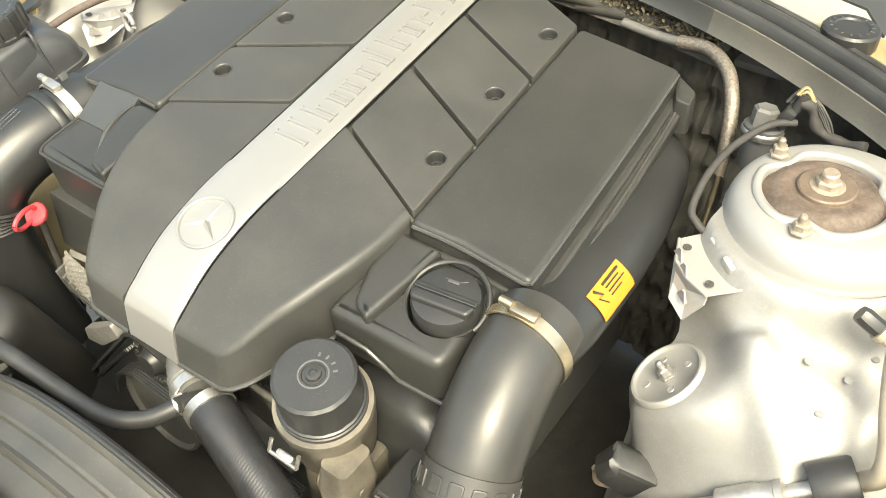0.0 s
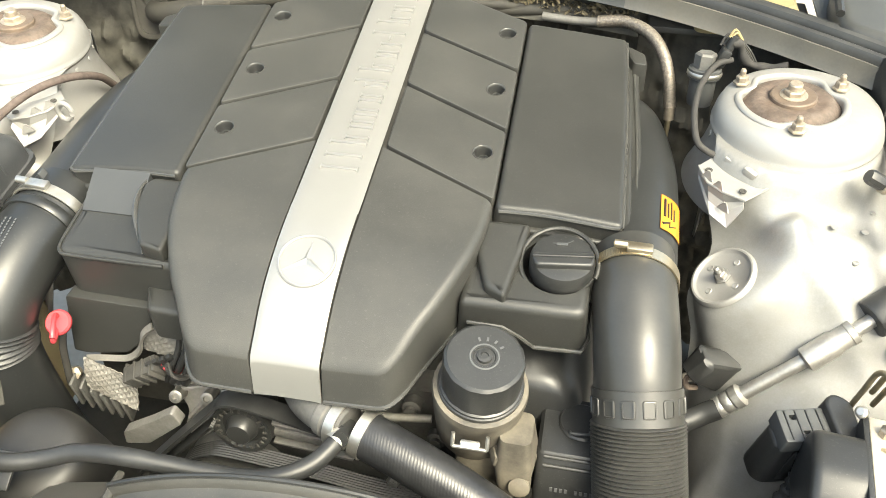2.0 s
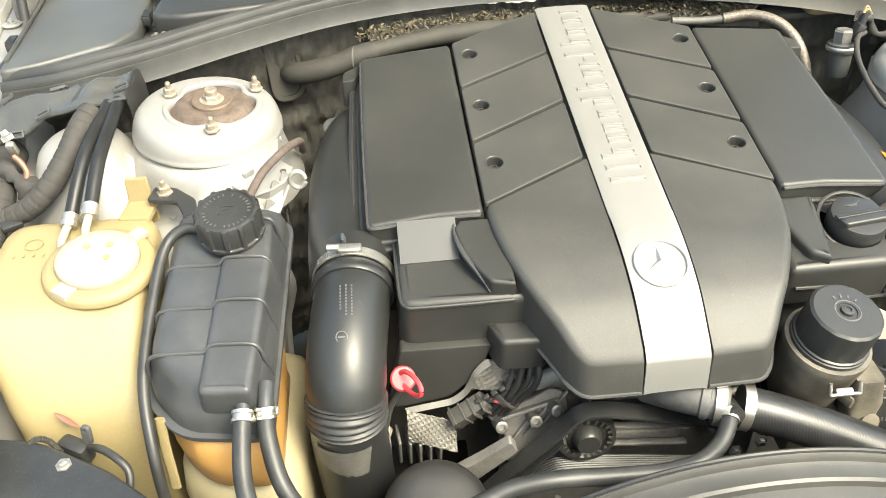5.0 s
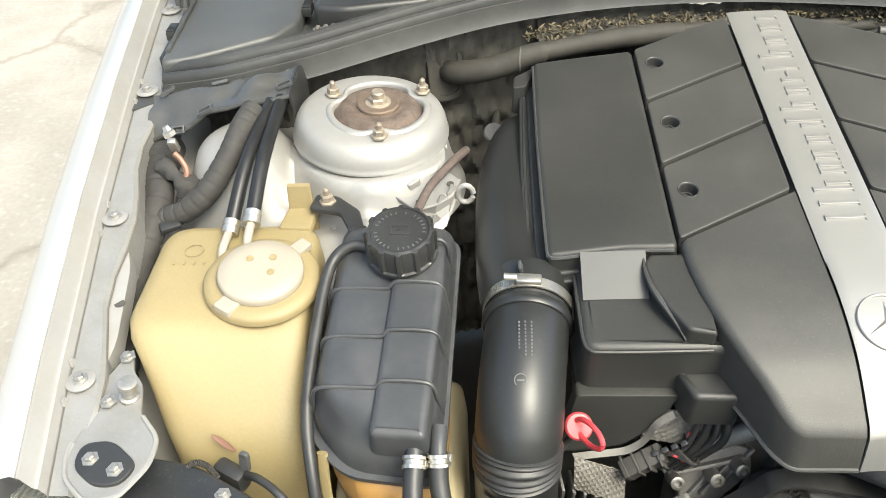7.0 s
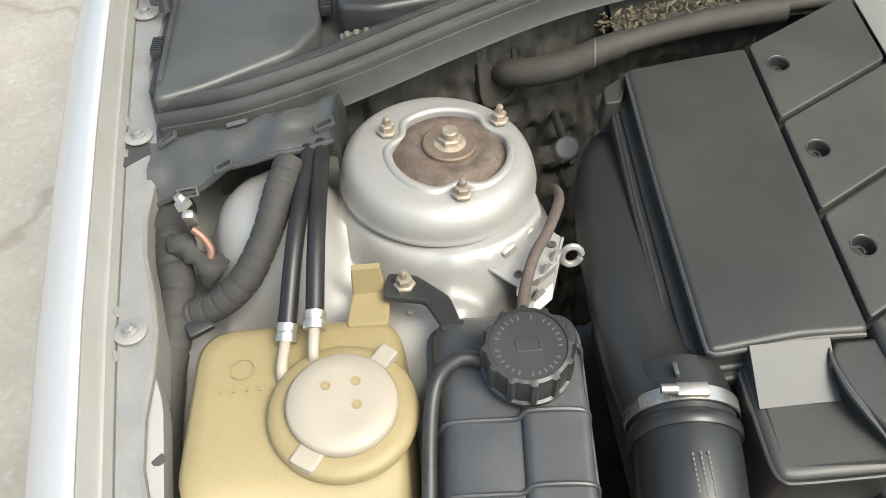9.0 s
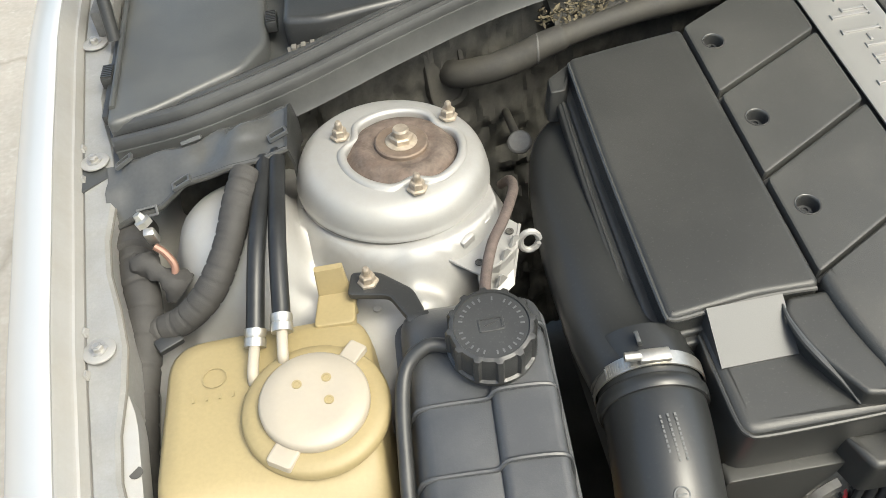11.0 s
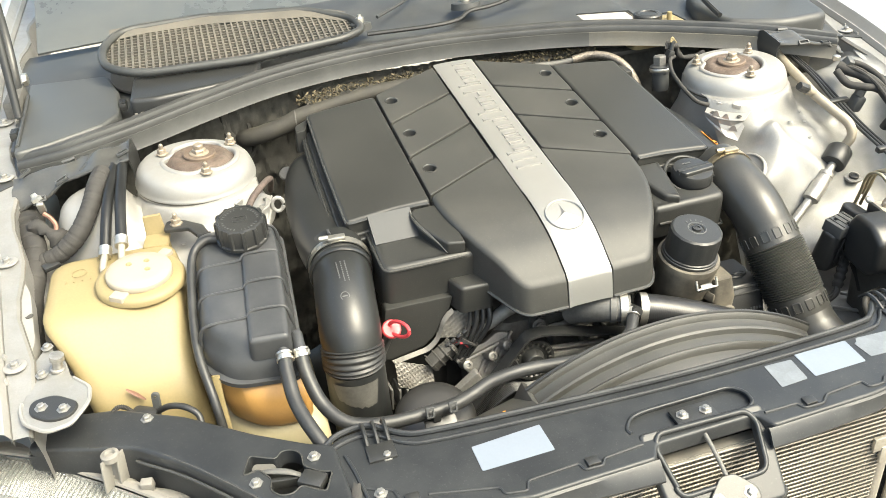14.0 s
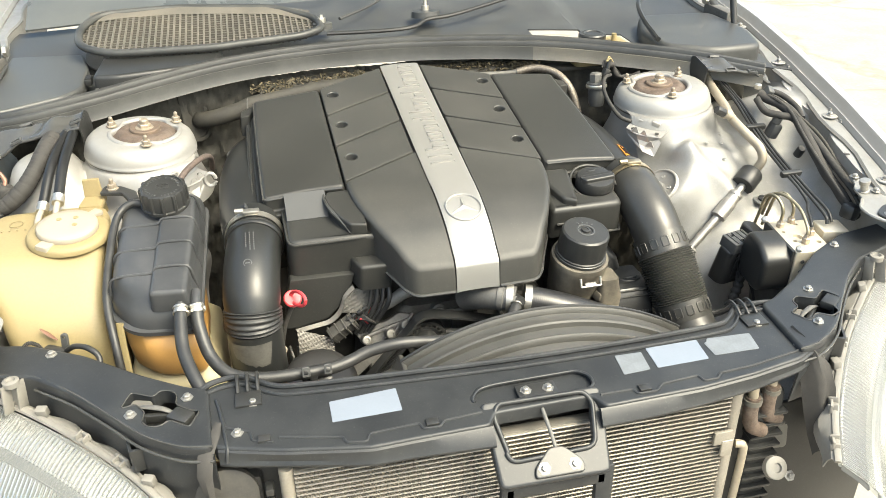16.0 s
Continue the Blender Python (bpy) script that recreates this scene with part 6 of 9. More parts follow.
# fan shroud: stepped arcs
fan = thing("fan_shroud", (0.08, -0.22, 0.40), "black plastic fan shroud with stepped arcs", "fan shroud")
CX, CZ = 0.078, 0.279
rows = []
for k in range(49):
    a = radians(-31 + 66 * k / 48)
    rows.append([Vector((CX + r * math.sin(a), y, CZ + r * math.cos(a))) for y, r in ((-0.200, 0.395), (-0.201, 0.424), (-0.206, 0.4325), (-0.2145, 0.4345), (-0.2175, 0.431), (-0.2185, 0.4255), (-0.2245, 0.4235), (-0.238, 0.4255), (-0.2415, 0.4235), (-0.2425, 0.416), (-0.258, 0.414), (-0.2625, 0.4165), (-0.2655, 0.413), (-0.2665, 0.405), (-0.292, 0.401), (-0.315, 0.385))])
part("stepped_rim", sheet(rows, 0.003), M_SHROUD, fan, "", 35)
part("end_web", box(0.010, 0.10, 0.036, T(-0.150, -0.240, 0.634, 0, 25), 0.004), M_SHROUD, fan)
part("side_shelf", sheet([[Vector((x, -0.190, 0.600 + 0.3 * (x + 0.24))), Vector((x, -0.250, 0.640 + 0.2 * (x + 0.24))), Vector((x, -0.315, 0.648 + 0.2 * (x + 0.24)))] for x in (-0.235, -0.21, -0.185, -0.16, -0.146)], 0.003), M_SHROUD, fan, "flat side shelf")
part("shroud_face", box(0.70, 0.01, 0.34, T(0.05, -0.316, 0.47), 0.004), M_BLACK, fan)
part("bead", tube([(CX + 0.4365 * math.sin(radians(-31 + 3 * k)), -0.211, CZ + 0.4345 * math.cos(radians(-31 + 3 * k))) for k in range(23)], 0.003, 8, 3), M_BLACK, fan)

ps = thing("steering_reservoir", (0.30, -0.03, 0.50), "black power steering reservoir with a ribbed cap", "reservoir")
part("tank", loft([rrect(0.276, -0.090, 0.352, 0.02, 0.010, 0.45), rrect(0.276, -0.088, 0.352, 0.02, 0.010, 0.560), rrect(0.276, -0.068, 0.352, 0.02, 0.010, 0.618), rrect(0.280, -0.062, 0.348, 0.016, 0.008, 0.623)]), M_BLACK, ps)
part("cap", lathe([(0.026, 0.0), (0.026, 0.006), (0.024, 0.008), (0, 0.0085)], 36, T(0.322, -0.016, 0.618), lambda a, k: 1 + 0.03 * (k == 1 and math.cos(9 * a) > 0.3)), M_BLACK, ps, "flat ribbed cap", 30)
part("handle_loop", tube([(0.310, -0.034, 0.627), (0.312, -0.040, 0.632), (0.330, -0.038, 0.632), (0.332, -0.030, 0.627)], 0.0018, 8, 4), M_GREY, ps, "small loop on the cap")
for z0, y0 in ((0.6215, -0.0665), (0.612, -0.0715)):
    part("lip", tube([(0.284, y0 - 0.0015, z0), (0.346, y0 - 0.0015, z0)], 0.0020, 8, 2), M_EDGE, ps)
part("print_bars", merge(*[box(0.003, 0.0008, 0.005, T(0.296 + 0.0055 * k, -0.0815, 0.582, -18), 0) for k in range(10) if k != 4]), M_MARK, ps)

# ---- lock panel across the front ----
lp = thing("front_crossmember", (0, -0.36, 0.60), "black plastic-covered crossmember over the radiator", "crossmember")
BACK = [(-0.445, -0.268), (-0.425, -0.252, 0.012), (-0.385, -0.248, 0.012), (-0.345, -0.278, 0.02), (-0.305, -0.288), (-0.169, -0.297), (0.0, -0.305), (0.176, -0.306), (0.33, -0.300), (0.365, -0.288), (0.395, -0.262, 0.012), (0.455, -0.262, 0.012), (0.470, -0.285)]
FRONT = [(0.462, -0.380), (0.42, -0.402), (0.336, -0.418), (0.25, -0.428), (0.173, -0.430), (0.100, -0.432), (0.090, -0.407, 0.008), (-0.052, -0.409, 0.008), (-0.064, -0.430), (-0.164, -0.432), (-0.225, -0.434), (-0.338, -0.412), (-0.405, -0.392), (-0.424, -0.385)]
slot = rounded([(-0.077, -0.376, 0.016), (-0.062, -0.356, 0.014), (-0.04, -0.351, 0.012), (0.088, -0.349, 0.016), (0.103, -0.366, 0.016), (0.100, -0.386, 0.010), (0.088, -0.3935, 0.004), (-0.053, -0.3950, 0.004), (-0.068, -0.390, 0.010)], 0.01)
part("top_plate", plate(rounded(BACK + FRONT, 0.006), 0.672, 0.694, 0.004, [(slot, 0.006)], steps=3), M_BEAM, lp)
rows = []
skirt = [(-0.422, -0.386, -0.390), (-0.405, -0.392, -0.397), (-0.338, -0.412, -0.412), (-0.225, -0.434, -0.440), (-0.164, -0.432, -0.441), (-0.083, -0.430, -0.448), (0.02, -0.430, -0.456), (0.105, -0.432, -0.460), (0.173, -0.430, -0.457), (0.25, -0.428, -0.443), (0.336, -0.418, -0.426), (0.42, -0.402, -0.400), (0.462, -0.380, -0.382)]
gap0, gap1 = -0.060, 0.092
for lo, hi in ((-0.42, gap0), (gap1, 0.462)):
    rows = []
    for k in range(21):
        x = lo + (hi - lo) * k / 20
        y0, y1 = lerp_rows(skirt, x)
        y1 = y0 + (y1 - y0) * (0.35 if x > 0 else 0.7)
        rows.append([Vector((x, y0 + 0.006, 0.686)), Vector((x, y0, 0.6905)), Vector((x, y0 - 0.003, 0.6885)), Vector((x, y1 - 0.001, 0.676)), Vector((x, y1 - 0.004, 0.671)), Vector((x, y1 - 0.003, 0.667)), Vector((x, y1 + 0.008, 0.664))])
    part("front_skirt", sheet(rows, 0.003), M_BEAM, lp, "sloping front skirt", 30)
for z, r, off in ((0.697, 0.0042, 0.0), (0.6955, 0.0028, -0.017)):
    part("rear_ridge", tube([(p[0], p[1] + off, z) for p in BACK], r, 8, 5), M_BEAM, lp, "raised rear ridge")
RIDGES = [
    [(-0.412, -0.350), (-0.393, -0.360), (-0.378, -0.366), (-0.375, -0.385), (-0.350, -0.394)],
    [(-0.340, -0.387), (-0.258, -0.407), (-0.256, -0.418), (-0.229, -0.423), (-0.224, -0.409), (-0.156, -0.405), (-0.153, -0.417), (-0.130, -0.418), (-0.123, -0.408), (-0.070, -0.404)],
    [(0.102, -0.409), (0.149, -0.409), (0.153, -0.420), (0.181, -0.420), (0.194, -0.408), (0.252, -0.403), (0.255, -0.416), (0.276, -0.416), (0.287, -0.405), (0.337, -0.402), (0.426, -0.385)],
]
for ridge in RIDGES:
    part("front_ridge", tube([(x, y, 0.6942) for x, y in rounded([(ridge[0][0] - 0.001, ridge[0][1])] + ridge + [(ridge[-1][0] + 0.001, ridge[-1][1])], 0.004, 3)], 0.0022, 8, smooth=False), M_BEAM, lp, "zigzag moulded ridge")
part("slot_bead", tube([(x, y, 0.6942) for x, y in slot[:42]], 0.0026, 8, smooth=False), M_BEAM, lp, "rolled bead round the recess", 60)
part("end_bead", tube([(-0.422, -0.290, 0.6945), (-0.416, -0.320, 0.6945), (-0.412, -0.352, 0.6945), (-0.408, -0.388, 0.692), (-0.410, -0.397, 0.675)], 0.0028, 8, 4), M_BEAM, lp)
for x, y in ((-0.139, -0.408), (0.166, -0.411), (-0.360, -0.386)):
    part("clip_plug", box(0.017, 0.013, 0.004, T(x, y, 0.696), 0.0012), M_BLACK, lp)
for x, y in ((-0.372, -0.309), (-0.394, -0.366), (0.402, -0.309), (0.434, -0.372)):
    put("bolt", BOLT, T(x, y, 0.6945), lp)
for s, cx in ((-1, -0.378), (1, 0.402)):
    part("hose_bracket", merge(box(0.036, 0.030, 0.004, T(cx, -0.300, 0.696), 0.001), *[tube([(cx - 0.014 + 0.014 * k, -0.286, 0.697), (cx - 0.014 + 0.014 * k, -0.270, 0.704), (cx - 0.014 + 0.014 * k, -0.252, 0.703), (cx - 0.014 + 0.014 * k, -0.240, 0.690)], 0.0028, 6, 4) for k in range(3)]), M_BLACK, lp, "ribbed hose bracket")

# lock post with the loop opening and striker
post = thing("lock_post", (0.015, -0.44, 0.25), "black bonnet lock post with a loop opening", "lock post")
MP = Matrix.Translation((0.016, -0.4015, 0.694)) @ pose(0, 0, 0, 38, 0, -1)
# local y runs up the slope, from the foot plate to the panel
part("loop_frame", plate(rounded([(-0.078, -0.108), (0.076, -0.108), (0.086, -0.03), (0.088, 0.010), (-0.086, 0.010), (-0.082, -0.03)], 0.01), -0.012, 0.0, 0.004, [(rounded([(-0.058, -0.074, 0.014), (-0.006, -0.072, 0.01), (0.0, -0.066, 0.006), (0.014, -0.066, 0.006), (0.020, -0.072, 0.01), (0.060, -0.070, 0.014), (0.070, -0.012, 0.012), (0.060, 0.003, 0.012), (-0.060, 0.003, 0.012), (-0.068, -0.012, 0.012)], 0.012), None)], MP, steps=3), M_BEAM, post, "", 30)
part("loop_bead", tube([MP @ Vector((x, y, 0.001)) for x, y in rounded([(-0.060, -0.0755, 0.014), (0.062, -0.0715, 0.014), (0.072, -0.011, 0.012), (0.062, 0.005, 0.012), (-0.062, 0.005, 0.012), (-0.070, -0.011, 0.012)], 0.012)] + [MP @ Vector((-0.060, -0.062, 0.001))], 0.0035, 8, smooth=False), M_BEAM, post, "rolled bead round the opening", 60)
for x0, x1 in ((-0.068, -0.048), (0.068, 0.094)):
    part("leg", box(x1 - x0, 0.012, 0.40, T((x0 + x1) / 2 + 0.008, -0.468, 0.424), 0.003), M_BEAM, post)
part("cross_bar", box(0.145, 0.012, 0.020, T(0.018, -0.468, 0.603), 0.003), M_BEAM, post)
part("latch_plate", merge(box(0.058, 0.032, 0.005, T(0.0185, -0.378, 0.6925), 0.0015), box(0.052, 0.005, 0.030, T(0.0185, -0.396, 0.680, -20), 0.0015)), M_BLACK, post, "dark latch plate")
for p in ((0.002, -0.3765, 0.695), (0.0345, -0.378, 0.695)):
    put("bolt", BOLT, T(*p), post)
for x in (-0.016, 0.027):
    put("bolt", BOLT, MP @ T(x, -0.090, 0.004), post)
part("striker_rod", tube([(0.0165, -0.392, 0.690), (0.017, -0.415, 0.682), (0.020, -0.440, 0.665), (0.0215, -0.455, 0.653)], 0.0030, 10, 5), M_DIRTY, post, "steel striker rod")
part("striker_foot", plate(rounded([(-0.036, -0.018), (0.034, -0.018), (0.034, -0.002), (0.010, 0.020), (-0.010, 0.020), (-0.034, -0.004)], 0.006), -0.002, 0.003, 0.0015, m=MP @ T(0.0055, -0.084, 0.002)), M_BLACK, post)


# side wings of the lock panel with their bonnet locks
def lock_wing(s, locks, label):
    w = thing("lock_panel_wing", (s * 0.6, -0.2, 0.6), label, "lock panel", "panel wings")
    back = [(-0.432, -0.268), (-0.460, -0.258), (-0.527, -0.213), (-0.614, -0.143), (-0.70, -0.095), (-0.80, -0.075)]
    front = [(-0.815, -0.135), (-0.735, -0.165), (-0.680, -0.183), (-0.622, -0.232), (-0.570, -0.288), (-0.517, -0.348), (-0.465, -0.384), (-0.425, -0.394)]
    (ax, ay), (bx, by) = locks
    c = Vector(((ax + bx) / 2, (ay + by) / 2, 0))
    ang = math.degrees(math.atan2(by - ay, bx - ax))
    ml = Matrix.Translation((s * 0 + c.x, c.y, 0.703)) @ pose(0, 0, 0, 0, 0, ang)
    inv = [(-0.047, 0.012), (-0.028, 0.038), (-0.009, 0.023), (0.007, 0.031), (0.024, 0.022), (0.021, -0.007), (0.051, -0.022), (0.036, -0.046), (0.008, -0.030), (-0.011, -0.038), (-0.026, -0.024), (-0.021, -0.002)]
    if s < 0:
        inv = [(-0.048, 0.021), (-0.029, 0.050), (-0.003, 0.025), (0.008, 0.0346), (0.0216, 0.028), (0.0274, 0.014), (0.021, -0.006), (0.037, -0.0286), (0.048, -0.0345), (0.0276, -0.061), (0.006, -0.034), (-0.006, -0.041), (-0.021, -0.035), (-0.0277, -0.019), (-0.0195, -0.004), (-0.0276, 0.021)]
    hole = [(ml @ Vector((x, y, 0))) for x, y in rounded(inv, 0.006, 3)]
    part("wing_plate", plate(rounded(mirrored(back + front, -s), 0.012), 0.680, 0.702, 0.005, [([(p.x, p.y) for p in hole], None)], steps=3), M_BEAM, w, "", 40)
    # black box added below the opening to stand for its shade
    part("catch_well", plate(rect(-0.052, -0.046, 0.048, 0.050, 0.006), -0.060, -0.024, 0.001, [(rect(-0.048, -0.042, 0.044, 0.046, 0.005), 0.032)], ml), M_BLACK, w, "black well added to read as shade under the catch")
    part("edge_bead", tube([(-s * p.x, p.y + 0.004, 0.7005) for p in spline([(a, b, 0) for a, b in front[1:]], 4)], 0.0015, 8, smooth=False), M_EDGE, w, "glossy rounded edge")
    part("lower_lip", tube([(-s * x, y - 0.005, 0.683) for x, y in front[2:]], 0.0022, 10, 4), M_EDGE, w, "rounded lower lip")
    part("front_wall", sheet([[Vector((-s * x, y, 0.690)), Vector((-s * x, y - 0.004, 0.66)), Vector((-s * x, y + 0.003, 0.60))] for x, y in front], 0.003), M_BEAM, w)
    lk = part("bonnet_lock", merge(box(0.032, 0.024, 0.014, ml @ T(0.0225, -0.031, -0.006, 0, 0, -50 if s < 0 else -28), 0.003), box(0.052, 0.008, 0.014, ml @ T(-0.006, 0.002, -0.020, 0, 0, -22), 0.002)), M_BLACK, w, "dark catch mechanism")
    part("catch_tongue", plate(rounded([(-0.016, -0.005), (0.012, -0.006), (0.016, 0.0), (0.010, 0.006), (-0.014, 0.006)], 0.004), -0.004, 0.0, 0.0012, m=ml @ T(-0.019, 0.026, -0.006, 0, 0, -32)), M_TAN, lk, "dusty brown tongue")
    part("catch_hook", tube([ml @ Vector(q) for q in ((-0.030, 0.024, -0.012), (-0.020, 0.017, -0.006), (-0.006, 0.008, -0.006), (0.006, 0.000, -0.008), (0.020, -0.012, -0.014))], lambda q: 0.0025 + 0.0022 * math.sin(math.pi * q), 10, 6, flat=0.6), M_DIRTY, lk, "worn steel hook")
    part("lock_rim", tube([p + Vector((0, 0, -0.0006)) for p in hole + hole[:1]], 0.0012, 6, smooth=False, cap=False), M_EDGE, w, "glossy rolled rim")
    for q in locks:
        put("bolt", BOLT, T(q[0], q[1], 0.7025), w)
    put("bolt", BOLT, T(s * 0.662, -0.133, 0.7025), w)
    if s < 0:
        part("stay", sheet([[Vector((s * (x - wd), y, z)), Vector((s * x, y - 0.003, z + 0.002)), Vector((s * (x + wd), y + 0.004, z))] for x, y, z, wd in ((0.418, -0.345, 0.700, 0.004), (0.424, -0.372, 0.698, 0.007), (0.436, -0.396, 0.688, 0.010), (0.440, -0.408, 0.665, 0.010), (0.438, -0.412, 0.635, 0.007), (0.432, -0.414, 0.600, 0.009), (0.428, -0.416, 0.54, 0.009))], 0.002), M_TAPE, w, "twisted hanging stay", 60)
    else:
        part("flap", sheet([[Vector((a + (b - a) * k / 6, c + (d - c) * k / 6 + f * math.sin(k * 1.35 + f * 300), z - 0.006 * abs(k - 3))) for k in range(7)] for a, c, b, d, z, f in ((0.436, -0.330, 0.448, -0.350, 0.706, 0.0), (0.432, -0.352, 0.462, -0.378, 0.703, 0.002), (0.430, -0.382, 0.474, -0.402, 0.688, 0.003), (0.434, -0.402, 0.480, -0.418, 0.655, 0.004), (0.440, -0.414, 0.481, -0.430, 0.612, 0.005), (0.450, -0.422, 0.479, -0.438, 0.570, 0.004), (0.460, -0.430, 0.474, -0.442, 0.535, 0.002))], 0.002), M_TAPE, w, "crumpled black rubber flap", 60)
    return w


lock_wing(-1, ((-0.534, -0.304), (-0.460, -0.285)), "black lock panel wing with a bonnet catch by the washer tank")
lock_wing(1, ((0.490, -0.337), (0.530, -0.251)), "black lock panel wing with a bonnet catch by the valve block")

# paper stickers on the lock panel
for pts, mt, lab in (
        ([(-0.269, -0.375), (-0.173, -0.373), (-0.174, -0.325), (-0.269, -0.332)], M_PAPER, "blank-looking white paper sticker on the lock panel"),
        ([(0.151, -0.376), (0.193, -0.373), (0.197, -0.332), (0.155, -0.331)], M_PAPER2, "small faded grey-white sticker on the panel"),
        ([(0.205, -0.373), (0.287, -0.371), (0.291, -0.324), (0.207, -0.325)], M_PAPER, "white creased paper sticker on the panel"),
        ([(0.300, -0.366), (0.372, -0.367), (0.378, -0.328), (0.308, -0.325), (0.304, -0.332), (0.298, -0.335)], M_PAPER2, "worn silvery sticker with a torn corner")):
    single("sticker", plate(rounded(pts, 0.002, 2), 0.6942, 0.6948, 0.0002), mt, lab, "sticker", "panel stickers")

# ---- condenser and headlamps ----
cd = thing("condenser", (0, -0.41, 0.22), "dusty finned alloy condenser behind the grille opening", "condenser")
part("core", box(0.66, 0.016, 0.43, T(-0.008, -0.398, 0.435), 0.002), M_TAN, cd, "dusty core")
tube_mesh = finish(box(0.64, 0.018, 0.0028, None, 0.0010, 1), "cooling_tube", M_COND)
for k in range(53):
    put("cooling_tube", tube_mesh, T(-0.008, -0.402, 0.236 + 0.0079 * k), cd)
FV, FF = [], []
for k in range(52):
    z0 = 0.236 + 0.0079 * k + 0.0014
    for i in range(236):
        x = -0.326 + 0.0027 * i
        b = len(FV)
        zz = (z0, z0 + 0.0051) if i % 2 else (z0 + 0.0051, z0)
        FV += [(x, -0.4106, zz[0]), (x + 0.0027, -0.4106, zz[1]), (x + 0.0027, -0.396, zz[1]), (x, -0.396, zz[0])]
        FF.append((b, b + 1, b + 2, b + 3))
fm = bpy.data.meshes.new("fin_core")
fm.from_pydata(FV, [], FF)
fm.materials.append(M_COND)
tagged(under(new("fin_core", fm), cd), "folded cooling fins", kind="stuff")
for x in (-0.338, 0.322):
    part("header", tube([(x, -0.402, 0.22), (x, -0.402, 0.655)], 0.010, 14, smooth=False), M_COND, cd, "round header tube")
part("side_bracket", merge(box(0.030, 0.006, 0.024, T(0.305, -0.414, 0.575), 0.001), box(0.018, 0.006, 0.03, T(0.312, -0.416, 0.555), 0.002)), M_COND, cd)
part("side_gasket", merge(*[box(0.012, 0.02, 0.012, T(-0.362, -0.400, 0.62 - 0.024 * k), 0.003) for k in range(14)]), M_BLACK, cd)
rp = thing("refrigerant_pipes", (0.37, -0.37, 0.45), "pale coated pipe elbows with short rubber hoses", "pipe")
part("elbow", tube([(0.325, -0.392, 0.640), (0.342, -0.392, 0.656), (0.357, -0.392, 0.648), (0.360, -0.392, 0.625)], 0.0075, 12, 6), M_PIPE_W, rp)
part("elbow", tube([(0.365, -0.380, 0.650), (0.382, -0.380, 0.661), (0.395, -0.380, 0.65), (0.398, -0.380, 0.63)], 0.0075, 12, 6), M_PIPE_W, rp)
part("hose", tube([(0.360, -0.392, 0.625), (0.360, -0.393, 0.59), (0.368, -0.393, 0.565), (0.39, -0.39, 0.55)], 0.0115, 12, 6), M_RUST, rp, "dusty brown rubber hose")
part("hose", tube([(0.398, -0.380, 0.632), (0.394, -0.382, 0.60), (0.40, -0.382, 0.575), (0.42, -0.38, 0.56)], 0.0125, 12, 6), M_RUST, rp, "dusty brown rubber hose")
for x, y, z in ((0.360, -0.392, 0.618), (0.398, -0.380, 0.623)):
    part("clamp", lathe([(0.012, -0.004), (0.0145, -0.004), (0.0145, 0.004), (0.012, 0.004), (0.012, -0.004)], 18, T(x, y, z)), M_TAN, rp)
part("side_pipe", tube([(0.335, -0.405, 0.548), (0.347, -0.408, 0.545), (0.350, -0.408, 0.52), (0.348, -0.408, 0.42)], 0.0065, 10, 6), M_PIPE_W, rp)
rad = thing("radiator", (0, -0.36, 0.22), "dark radiator with ribbed side tank", "radiator")
part("core", box(0.78, 0.03, 0.42, T(0, -0.352, 0.43), 0.004), M_DARK, rad)
st = part("side_tank", box(0.05, 0.06, 0.40, T(0.40, -0.355, 0.42), 0.01), M_BLACK, rad, "black ribbed side tank")
for k in range(12):
    part("rib", box(0.056, 0.07, 0.006, T(0.40, -0.358, 0.58 - 0.022 * k), 0.002), M_BLACK, st)
part("side_tank", box(0.09, 0.05, 0.40, T(-0.415, -0.36, 0.43), 0.01), M_BLACK, rad)
# made-up panel that keeps bright ground from showing below the lamp
part("gap_panel", box(0.22, 0.008, 0.36, T(0.535, -0.352, 0.385), 0.003), M_BLACK, rad, "black panel added to hide the ground beside the core")
part("round_cover", lathe([(0.042, 0.0), (0.042, 0.008), (0.036, 0.011), (0, 0.011)], 32, aim((-0.418, -0.386, 0.61), (0, -1, 0.2))), M_DARK, rad)


